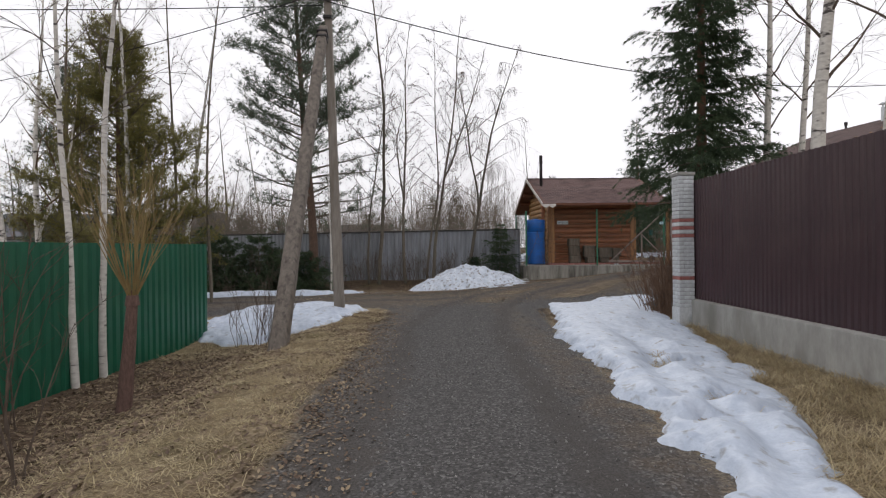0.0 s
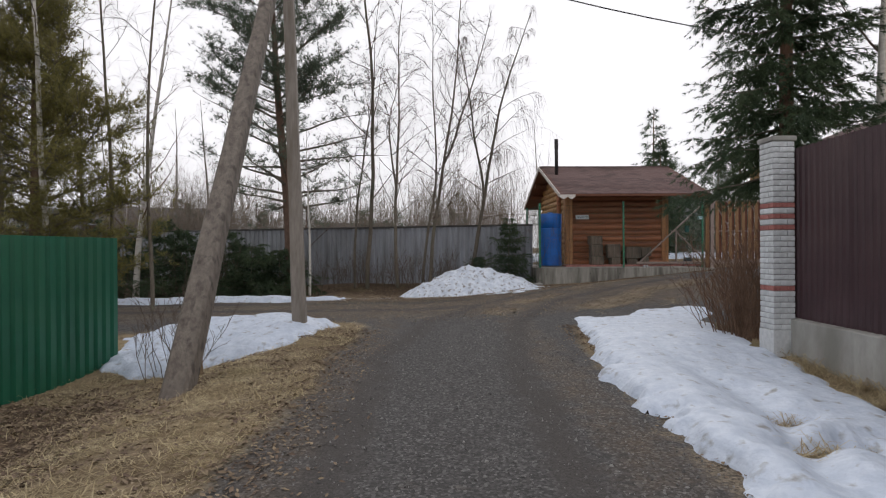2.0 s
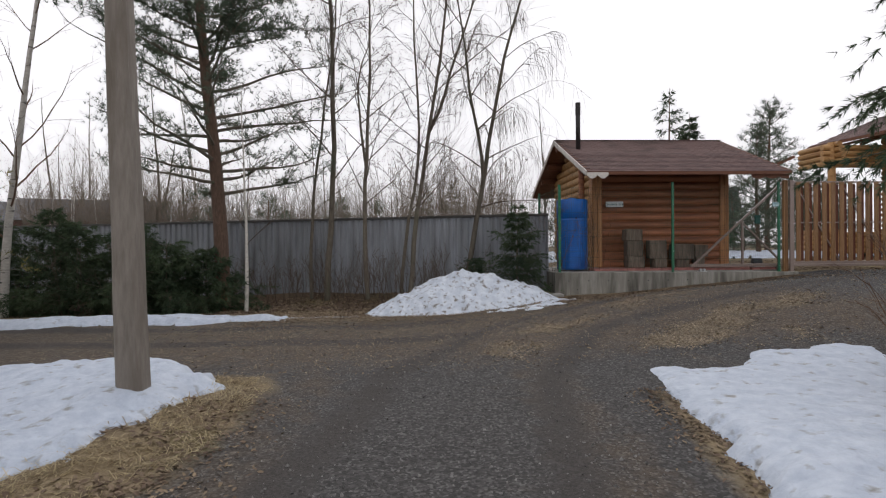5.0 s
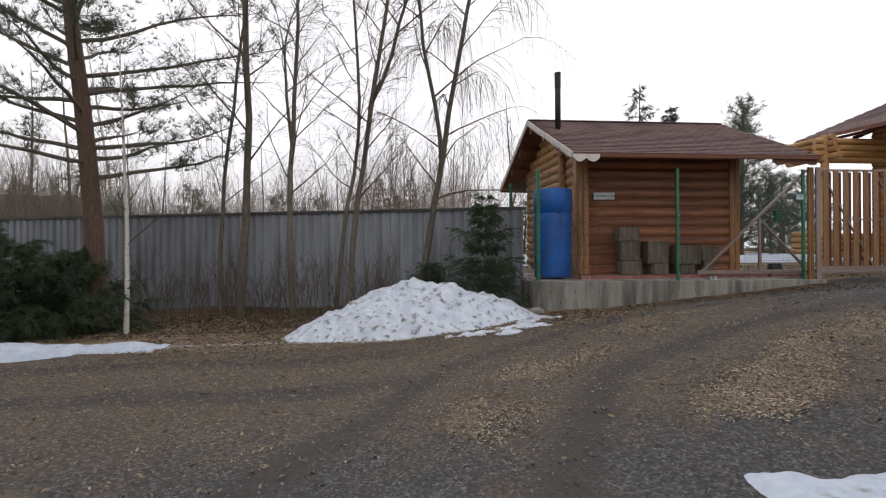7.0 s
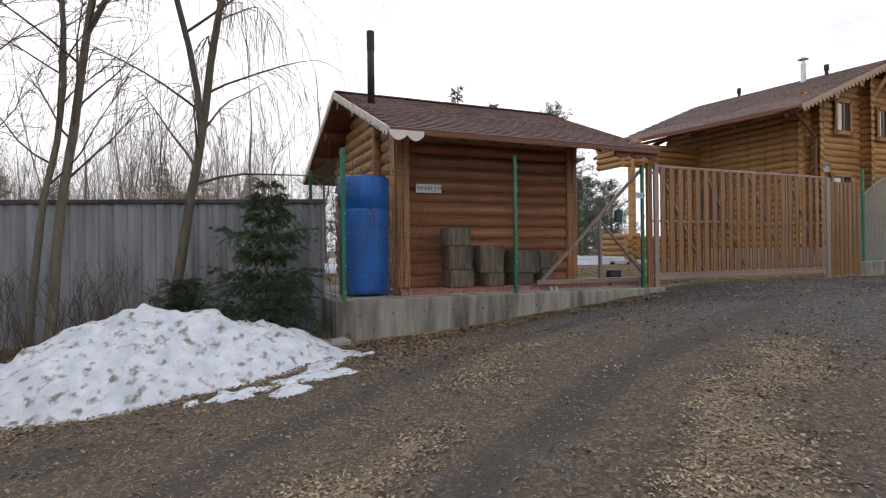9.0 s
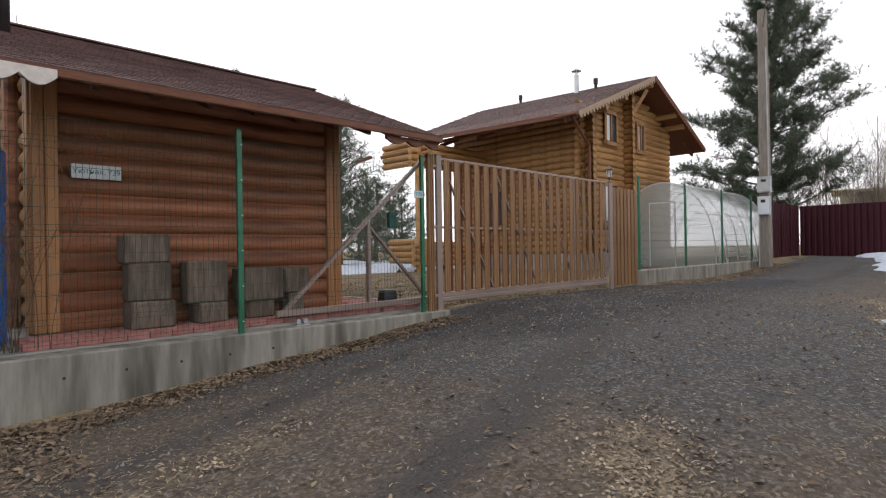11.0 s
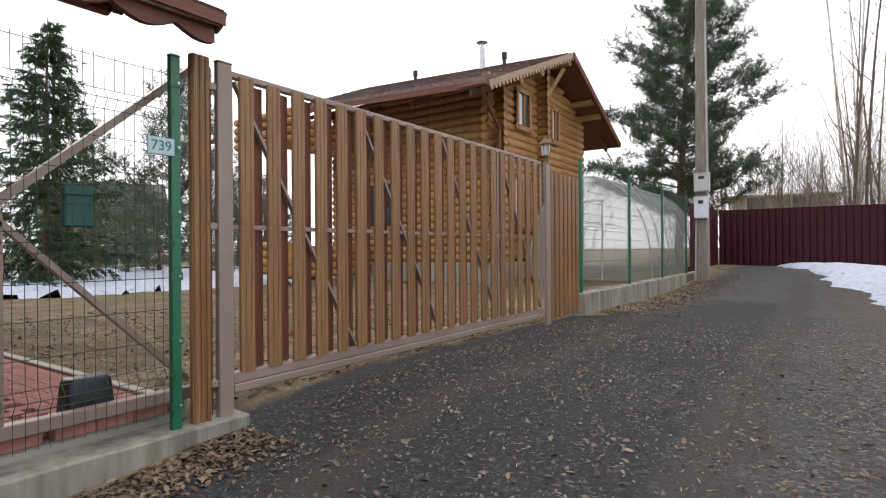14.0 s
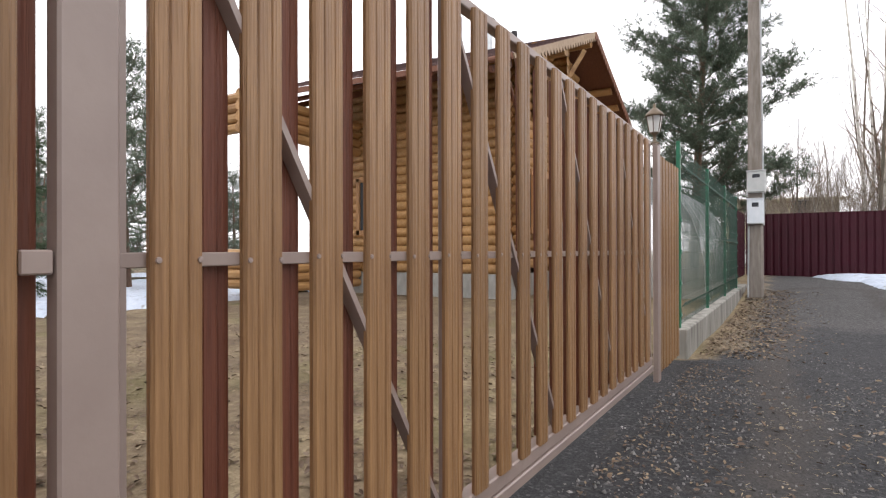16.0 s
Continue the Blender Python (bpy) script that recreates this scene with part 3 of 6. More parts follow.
def brick_pillar():
    root = thing("brick_pillar", "white brick fence pillar with red brick bands", "pillar", at=(4.74, 10.83, 0))
    root.scale = (0.74, 0.74, 0.945)
    part("core", box_bm(-0.185, -0.185, -0.4, 0.185, 0.185, 3.02), MORTAR, root)
    base = box_bm(-0.215, -0.215, -0.4, 0.215, 0.215, 0.36, 0.01)
    part("base", base, BRICK_WHITE, root, "whitewashed pillar base")
    rows, h = 34, 0.078
    data = {}
    for key, mat in (("w", BRICK_WHITE), ("r", BRICK_RED)):
        for kind, ln in (("long", 0.262), ("short", 0.122)):
            bm = box_bm(-ln / 2, -0.06, 0, ln / 2, 0.06, 0.066, 0.004)
            me = bpy.data.meshes.new("brick")
            bm.to_mesh(me)
            bm.free()
            me.materials.append(mat)
            data[key, kind] = me
    for r in range(rows):
        z = 0.37 + r * h
        key = "r" if r in (7, 18, 20, 22) else "w"
        for side in range(4):
            flip = (r + side) % 2
            for kind, off in ((("long", -0.068), ("short", 0.132)) if flip else (("long", 0.068), ("short", -0.132))):
                ob = new("brick", data[key, kind])
                ob.parent = root
                j = 0.003 * noise.noise((r * 1.3, side * 2.1, off * 9))
                ob.matrix_local = pose(0, 0, z, 0, 0, side * 90) @ pose(off, -0.142 + j, 0)
    part("cap", box_bm(-0.23, -0.23, 3.02, 0.23, 0.23, 3.09, 0.012), CONCRETE, root, "grey concrete cap")


brick_pillar()

green = sheet_fence("green_fence", "dark green profiled steel fence beside the verge", "fence", GREEN_SHEET, (-5.75, -8.0), (-5.35, 13.0), -0.45, 1.66, 1.15, 0.20, 0.035, 0.5)
green.matrix_world = pose(-5.03, 12.72, 0, 0, 0, -90 - 4.5) @ Matrix.Diagonal((1, -1, 1, 1))
part("rear_return", box_bm(0.0, 0.04, -0.45, 0.05, 0.09, 1.66), GREEN_SHEET, green)

grey = sheet_fence("grey_sheet_fence", "weathered pale grey corrugated sheet fence under bare trees", "fence", GREY_SHEET, (-26.0, 31.6), (3.55, 21.95), 0.05, 2.2, 1.15, 0.19, 0.04, 0.4, 0.05, GREY_CAP, 0.02)

# Concrete plinth under the mesh fence, its holes, and the kerb wall past the gate.
plinth = thing("concrete_plinth", "grey board-marked concrete plinth wall below the mesh fence", "retaining wall", kind="structure")
bm = bmesh.new()
steps = 24
vv, ff = [], []
for i in range(steps + 1):
    x = 3.53 + (9.36 - 3.53) * i / steps
    top = 0.82 - 0.03 * i / steps
    for y, z in ((21.13, -0.2), (21.115, top - 0.012), (21.127, top), (21.36, top), (21.36, -0.2)):
        vv.append((x, y + 0.004 * noise.noise((x * 3, z * 3, 0)), z + 0.004 * noise.noise((x * 4, y, 2))))
for i in range(steps):
    for k in range(4):
        a = i * 5 + k
        ff.append((a, a + 5, a + 6, a + 1))
ff += [(0, 1, 2, 3, 4), tuple(steps * 5 + k for k in (4, 3, 2, 1, 0))]
mesh("wall", vv, ff, PLINTH_CONC, plinth)
for i in range(11):
    for z in (0.62, 0.42):
        x = 3.85 + i * 0.47 + (0.2 if z < 0.5 else 0)
        if z > ground_z(x, 21.0) + 0.12:
            part("tie_hole", rod_bm((x, 21.122, z), (x, 21.111, z), 0.013, sides=8), MOTOR, plinth)
part("return_wall", box_bm(3.53, 21.37, -0.2, 3.71, 24.2, 0.82, 0.01), PLINTH_CONC, plinth)
slab = tagged(part("broken_slab", box_bm(-0.16, -0.12, 0, 0.16, 0.12, 0.1, 0.015), CONCRETE, None), "small concrete block at the foot of the plinth", "block")
slab.matrix_world = pose(3.5, 20.98, ground_z(3.5, 20.98) - 0.02, 4, -5, 12)

kerb = thing("concrete_kerb_wall", "low concrete wall below the green mesh fence", "retaining wall", kind="structure")
part("wall", box_bm(15.2, 21.12, 0.2, 24.6, 21.34, 1.13, 0.012), PLINTH_CONC, kerb)


# ---- log cabin by the fence ----
def log_mesh(length, r, sides=12, flat=0.0):
    """A log along x, a little irregular, with its ends."""
    v, f = [], []
    n = max(2, int(length / 0.5))
    for i in range(n + 1):
        x = length * i / n
        for k in range(sides):
            a = 2 * math.pi * k / sides
            q = r * (1 + 0.018 * noise.noise((x * 1.5, math.cos(a), math.sin(a) + r * 9)))
            v.append((x, q * math.cos(a), q * math.sin(a)))
    for i in range(n):
        for k in range(sides):
            j = (k + 1) % sides
            f.append((i * sides + k, i * sides + j, (i + 1) * sides + j, (i + 1) * sides + k))
    f.append(tuple(range(sides)))
    f.append(tuple(n * sides + k for k in range(sides))[::-1])
    return v, f


def log_run(root, name, mat, a, b, z, r):
    v, f = log_mesh(math.hypot(b[0] - a[0], b[1] - a[1]), r)
    ob = mesh(name, v, f, mat, root, smooth=True)
    ob.matrix_local = pose(a[0], a[1], z, 0, 0, math.degrees(math.atan2(b[1] - a[1], b[0] - a[0])))
    return ob


def scallop(length, drop, wave, thick=0.025):
    """A carved fascia board with a wavy lower edge, along x from 0, hanging below z = 0."""
    n = int(length / 0.025)
    v, f = [], []
    for i in range(n + 1):
        x = length * i / n
        z = -drop * (0.45 + 0.55 * abs(math.sin(math.pi * x / wave)))
        v += [(x, 0, 0), (x, 0, z), (x, thick, z), (x, thick, 0)]
    for i in range(n):
        for k in range(4):
            f.append((i * 4 + k, i * 4 + (k + 1) % 4, i * 4 + 4 + (k + 1) % 4, i * 4 + 4 + k))
    f += [(0, 1, 2, 3), tuple(n * 4 + k for k in (3, 2, 1, 0))]
    return v, f


def shingle_slope(root, origin, along, up, width, run, rows, tab, mat, limit=300):
    """Rows of shingles over a roof slope: along is the eave's direction, up the way to the ridge."""
    along, up = Vector(along).normalized(), Vector(up).normalized()
    normal = along.cross(up).normalized()
    if normal.z < 0:
        normal = -normal
    step = run / rows
    count = int(width / tab)
    t = width / count
    gap = 0.006
    v = [(gap, 0, 0.016), (t - gap, 0, 0.016), (t - gap, step * 1.08, 0.004), (gap, step * 1.08, 0.004),
         (gap, 0, 0.0), (t - gap, 0, 0.0), (t - gap, step * 1.08, -0.004), (gap, step * 1.08, -0.004)]
    f = [(0, 1, 2, 3), (4, 5, 1, 0), (5, 6, 2, 1), (7, 4, 0, 3)]
    m = Matrix((along, up, normal)).transposed().to_4x4()
    m.translation = Vector(origin)
    me = bpy.data.meshes.new("shingle")
    me.from_pydata(v, [], f)
    me.materials.append(mat)
    made = 0
    rest_v, rest_f = [], []
    for r in range(rows):
        for c in range(count):
            off = Vector(((c * t + (t * 0.5 if r % 2 else 0)) % width, r * step, 0))
            if off.x + t > width + 0.01:
                continue
            if made < limit:
                ob = new("shingle", me)
                ob.parent = root
                ob.matrix_local = m @ Matrix.Translation(off)
                made += 1
            else:
                k = len(rest_v)
                rest_v += [tuple(m @ (Vector(p) + off)) for p in v]
                rest_f += [tuple(i + k for i in face) for face in f]
    if rest_v:
        tagged(mesh("shingle_rest", rest_v, rest_f, mat, root), kind="stuff")


SX0, SX1, SY0, SY1, SZ = 4.74, 8.155, 22.05, 26.2, 0.90
EAVE_Y, EAVE_Z, RIDGE_Y, RIDGE_Z, RX0, RX1 = 20.95, 3.155, 24.12, 4.45, 4.26, 9.08
SLOPE = (RIDGE_Z - EAVE_Z) / (RIDGE_Y - EAVE_Y)


def roof_under(y):
    return EAVE_Z + SLOPE * (RIDGE_Y - EAVE_Y - abs(y - RIDGE_Y)) - 0.16


def log_cabin():
    root = thing("log_cabin", "small red-brown log cabin with a brown shingle gable roof", "cabin")
    r, pitch = 0.112, 0.196
    z = SZ + 0.08
    while z < roof_under(SY0) + 0.12:
        log_run(root, "front_log", LOG, (SX0 + 0.12, SY0 + 0.11), (SX1 - 0.12, SY0 + 0.11), z, r)
        log_run(root, "back_log", LOG, (SX0 + 0.12, SY1 - 0.11), (SX1 - 0.12, SY1 - 0.11), z, r)
        z += pitch
    z = SZ + 0.08 + pitch / 2
    while z < RIDGE_Z - 0.35:
        reach = 0.0
        if z > roof_under(SY0 + 0.1):
            reach = (z - roof_under(SY0 + 0.1)) / SLOPE
        y0, y1 = SY0 + 0.05 + reach, SY1 - 0.05 - reach
        if y1 - y0 > 0.3:
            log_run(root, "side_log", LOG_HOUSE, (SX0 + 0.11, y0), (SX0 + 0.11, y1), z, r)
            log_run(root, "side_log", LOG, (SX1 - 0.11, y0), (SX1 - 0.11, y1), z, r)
        z += pitch
    # Upright corner boards, and the post half way along the gable.
    for x in (SX0 - 0.02, SX1 - 0.20):
        for k in range(2):
            part("corner_board", box_bm(x + 0.112 * k, SY0 - 0.035, SZ, x + 0.106 + 0.112 * k, SY0 + 0.02, roof_under(SY0) + 0.06, 0.008), CORNER_WOOD, root)
    for k in range(2):
        part("corner_board", box_bm(SX0 - 0.045, SY0 + 0.0 + 0.11 * k, SZ, SX0 + 0.01, SY0 + 0.105 + 0.11 * k, roof_under(SY0) + 0.06, 0.008), CORNER_WOOD, root)
        part("corner_board", box_bm(SX1 - 0.01, SY0 + 0.0 + 0.11 * k, SZ, SX1 + 0.045, SY0 + 0.105 + 0.11 * k, roof_under(SY0) + 0.06, 0.008), CORNER_WOOD, root)
    part("gable_post", rod_bm((SX0 - 0.03, 22.95, SZ), (SX0 - 0.03, 22.95, roof_under(22.95) + 0.05), 0.09, sides=12), LOG, root)
    # Roof deck, rafters, purlins.
    for side in (-1, 1):
        ye = RIDGE_Y + side * (RIDGE_Y - EAVE_Y)
        v = []
        for x in (RX0, RX1):
            v += [(x, ye, EAVE_Z - 0.085), (x, RIDGE_Y, RIDGE_Z - 0.085), (x, RIDGE_Y, RIDGE_Z - 0.012), (x, ye, EAVE_Z - 0.012)]
        f = [(0, 1, 2, 3), (7, 6, 5, 4), (0, 4, 5, 1), (3, 2, 6, 7), (0, 3, 7, 4), (1, 5, 6, 2)]
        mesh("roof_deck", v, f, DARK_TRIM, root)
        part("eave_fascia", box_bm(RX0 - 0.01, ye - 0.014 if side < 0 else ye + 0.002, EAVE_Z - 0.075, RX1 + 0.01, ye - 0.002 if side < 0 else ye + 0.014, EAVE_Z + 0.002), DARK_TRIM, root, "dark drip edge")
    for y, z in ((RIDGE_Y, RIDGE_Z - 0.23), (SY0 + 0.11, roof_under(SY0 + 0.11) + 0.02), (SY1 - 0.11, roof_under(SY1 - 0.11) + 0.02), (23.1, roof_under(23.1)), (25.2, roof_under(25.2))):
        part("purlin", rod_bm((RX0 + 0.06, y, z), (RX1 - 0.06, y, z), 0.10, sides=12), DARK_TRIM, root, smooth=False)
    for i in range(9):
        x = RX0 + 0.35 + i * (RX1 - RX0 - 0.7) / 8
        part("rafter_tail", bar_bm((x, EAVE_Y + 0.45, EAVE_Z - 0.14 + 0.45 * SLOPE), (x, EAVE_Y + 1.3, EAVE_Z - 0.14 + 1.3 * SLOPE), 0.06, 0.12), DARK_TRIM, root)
    # Carved boards along the gable ends.
    run = math.hypot(RIDGE_Y - EAVE_Y, RIDGE_Z - EAVE_Z)
    ang = math.degrees(math.atan2(RIDGE_Z - EAVE_Z, RIDGE_Y - EAVE_Y))
    v, f = scallop(run, 0.13, 0.14)
    for x in (RX0 - 0.03, RX1 + 0.004):
        for side in (-1, 1):
            ob = mesh("barge_board", v, f, WHITE_TRIM if x < 5 else DARK_TRIM, root, "pale carved barge board" if x < 5 else "")
            ye = RIDGE_Y + side * (RIDGE_Y - EAVE_Y)
            if side < 0:
                ob.matrix_local = pose(x + 0.025, ye, EAVE_Z + 0.005, 0, 0, 90) @ pose(0, 0, 0, 0, -ang, 0)
            else:
                ob.matrix_local = pose(x, ye, EAVE_Z + 0.005, 0, 0, -90) @ pose(0, 0, 0, 0, -ang, 0)
    v, f = scallop(0.5, 0.14, 0.25, 0.03)
    ob = mesh("carved_bracket", v, f, WHITE_TRIM, root, "pale carved eave end")
    ob.matrix_local = pose(RX0 - 0.02, EAVE_Y - 0.03, EAVE_Z - 0.03)
    v, f = scallop(RX1 - SX1 - 0.04, 0.10, 0.33, 0.04)
    ob = mesh("carved_bracket", v, f, DARK_TRIM, root)
    ob.matrix_local = pose(SX1 + 0.02, EAVE_Y + 0.05, EAVE_Z - 0.075)
    shingle_slope(root, (RX0, EAVE_Y - 0.015, EAVE_Z - 0.008), (1, 0, 0), (0, RIDGE_Y - EAVE_Y, RIDGE_Z - EAVE_Z), RX1 - RX0, run, 26, 0.21, SHINGLE)
    part("ridge_cap", bar_bm((RX0 - 0.01, RIDGE_Y, RIDGE_Z + 0.004), (RX1 + 0.01, RIDGE_Y, RIDGE_Z + 0.004), 0.2, 0.02), SHINGLE, root)
    # Flue.
    flue = part("flue", rod_bm((4.66, 23.1, EAVE_Z + SLOPE * 2.0), (4.66, 23.1, 5.27), 0.062, sides=14), BLACK_METAL, root, "black steel flue pipe", True)
    part("flue_joint", rod_bm((4.66, 23.1, 4.95), (4.66, 23.1, 5.28), 0.068, sides=14), BLACK_METAL, flue)
    part("base_board", box_bm(SX0, SY0 - 0.02, SZ - 0.14, SX1, SY0 + 0.2, SZ - 0.01), CONCRETE, root)


log_cabin()


def paving():
    root = thing("brick_paving", "red concrete block paving with a pale edge round the cabin", "paving", kind="structure")
    part("bed", box_bm(3.72, 21.365, 0.5, 9.02, 24.6, 0.83), CONCRETE, root)
    bm = box_bm(0.003, 0.003, 0, 0.197, 0.097, 0.06, 0.004)
    me = bpy.data.meshes.new("paver")
    bm.to_mesh(me)
    bm.free()
    me.materials.append(PAVER)
    spots = [(4.55 + i * 0.2 + (0.1 if j % 2 else 0), 21.40 + j * 0.1) for j in range(6) for i in range(19)]
    spots += [(8.4 + i * 0.2 + (0.1 if j % 2 else 0) * (i < 2), 21.40 + j * 0.1) for j in range(31) for i in range(3)]
    for i, (x, y) in enumerate(spots):
        ob = new("paver", me)
        ob.parent = root
        ob.location = (x, y, 0.832 + 0.003 * noise.noise((x * 9, y * 9, 0)))
    part("edge_kerb", box_bm(9.025, 21.36, 0.6, 9.095, 24.6, 0.905, 0.006), PAVER_EDGE, root)
    part("base_slab", box_bm(4.55, 22.02, 0.6, 8.38, 24.6, 0.885), CONCRETE, root)


paving()


def water_drum():
    root = thing("water_drum", "tall ribbed blue plastic water drum beside the cabin corner", "drum", at=(4.14, 21.86, 0.86))
    r = 0.37
    prof = [(r - 0.02, 0.0), (r, 0.025), (r, 0.07)]
    for k in range(22):
        h = 0.08 + k * 0.051
        prof += [(r, h), (r - 0.006, h + 0.018), (r, h + 0.036)]
    prof += [(r, 1.215), (r - 0.014, 1.23), (r - 0.014, 1.25), (r + 0.004, 1.265), (r + 0.004, 1.69), (r - 0.012, 1.71), (r - 0.05, 1.715)]
    v, f = lathe(prof, 56)
    mesh("body", v, f, BLUE_PLASTIC, root, smooth=True)
    v, f = lathe([(0.11, 1.714), (0.11, 1.745), (0.095, 1.755), (0.0, 1.756)], 18)
    mesh("lid", v, f, BLUE_PLASTIC, root)
    part("strap", box_bm(-0.02, -r - 0.004, 1.222, 0.02, -r + 0.016, 1.258), CABLE, root)


water_drum()


# ---- mesh fence on the plinth ----
def wire_mesh_data(pts, r, flat, name="wire"):
    v, f = [], []
    for p in pts:
        for a, b in ((-r, 0), (0, -r), (r, 0), (0, r)):
            v.append((p[0] + a, p[1] + b, p[2]) if not flat else (p[0], p[1] + a, p[2] + b))
    for i in range(len(pts) - 1):
        for q in range(4):
            f.append((i * 4 + q, i * 4 + (q + 1) % 4, i * 4 + 4 + (q + 1) % 4, i * 4 + 4 + q))
    me = bpy.data.meshes.new(name)
    me.from_pydata(v, [], f)
    me.materials.append(WIRE)
    return me


def wire_panel(root, x0, x1, y, z0, z1, pitch=0.05, m=Matrix()):
    """Welded wire: uprights with three folds, and cross wires in groups; each wire an object."""
    h = z1 - z0
    folds = (0.12, 0.5, 0.88)
    prof = [(0, 0)]
    for q in folds:
        prof += [(q * h - 0.05, 0), (q * h, -0.035), (q * h + 0.05, 0)]
    prof.append((h, 0))
    up = wire_mesh_data([(0, d, zz) for zz, d in prof], 0.0019, False)
    across = wire_mesh_data([(0, 0, 0), (x1 - x0, 0, 0)], 0.0021, True)
    n = int((x1 - x0) / pitch)
    for i in range(n + 1):
        ob = new("wire", up)
        ob.parent = root
        ob.matrix_local = m @ Matrix.Translation((x0 + (x1 - x0) * i / n, y, z0))
    rows = [q * h + d for q in folds for d in (-0.05, 0, 0.05)] + [0.02, h - 0.02] + [h * q for q in (0.22, 0.31, 0.40, 0.60, 0.69, 0.78)]
    for hh in rows:
        d = -0.035 if min(abs(hh - q * h) for q in folds) < 0.01 else 0
        ob = new("cross_wire", across)
        ob.parent = root
        ob.matrix_local = m @ Matrix.Translation((x0, y + d, z0 + hh))


def steel_post(root, x, y, z0, z1):
    p = part("post", box_bm(x - 0.028, y - 0.02, z0, x + 0.028, y + 0.02, z1, 0.004), GREEN_STEEL, root, "green painted steel post")
    part("post_cap", box_bm(x - 0.03, y - 0.022, z1, x + 0.03, y + 0.022, z1 + 0.015, 0.004), GREEN_STEEL, p)
    for k in range(6):
        z = z0 + 0.15 + k * (z1 - z0 - 0.3) / 5
        part("clamp", box_bm(x - 0.033, y - 0.028, z - 0.022, x + 0.033, y - 0.019, z + 0.022), GREEN_STEEL, p)
        part("bolt", rod_bm((x + 0.012, y - 0.028, z), (x + 0.012, y - 0.036, z), 0.008, sides=6), ZINC, p)


MESH_Y = 21.2
mesh_fence = thing("wire_mesh_fence", "green welded wire fence panels on square green posts", "fence")
for x in (3.66, 6.36, 8.93):
    steel_post(mesh_fence, x, MESH_Y, 0.78, 2.86 if x < 4 else 2.91)
wire_panel(mesh_fence, 3.69, 6.33, MESH_Y - 0.02, 0.88, 2.82)
wire_panel(mesh_fence, 6.39, 8.90, MESH_Y - 0.02, 0.88, 2.82)
side_fence = thing("wire_mesh_fence", "green welded wire fence running back past the drums", "fence")
steel_post(side_fence, 3.66, 23.4, 0.80, 2.86)
wire_panel(side_fence, 0.0, 2.1, 0, 0.88, 2.82, 0.05, pose(3.66, 21.25, 0, 0, 0, 90))

east_fence = thing("wire_mesh_fence", "green welded wire fence panels on square green posts", "fence")
for x in (15.3, 17.76, 20.25, 22.75):
    steel_post(east_fence, x, MESH_Y + 0.02, 1.12, 3.14)
for a, b in ((15.33, 17.73), (17.79, 20.22), (20.28, 22.72)):
    wire_panel(east_fence, a, b, MESH_Y, 1.17, 3.10)


# ---- sliding gate ----
GX0, GX1, GY, GZ0, GZ1 = 9.32, 13.93, 21.24, 0.985, 2.93


def gate_board(width, depth, height):
    """An upright board with rounded edges and two shallow grooves on its face (towards -y)."""
    w = width / 2
    prof = [(-w, depth), (-w, 0.010), (-w + 0.006, 0.002), (-w + 0.018, 0), (-w * 0.36 - 0.004, 0), (-w * 0.36, 0.004), (-w * 0.36 + 0.004, 0),
            (w * 0.36 - 0.004, 0), (w * 0.36, 0.004), (w * 0.36 + 0.004, 0), (w - 0.018, 0), (w - 0.006, 0.002), (w, 0.010), (w, depth)]
    k = len(prof)
    v = [(x, y, z) for z in (0, height) for x, y in prof]
    f = [(i, (i + 1) % k, k + (i + 1) % k, k + i) for i in range(k)]
    f += [tuple(range(k))[::-1], tuple(range(k, 2 * k))]
    return v, f


def data_of(v, f, mat, name):
    me = bpy.data.meshes.new(name)
    me.from_pydata(v, [], f)
    me.materials.append(mat)
    return me


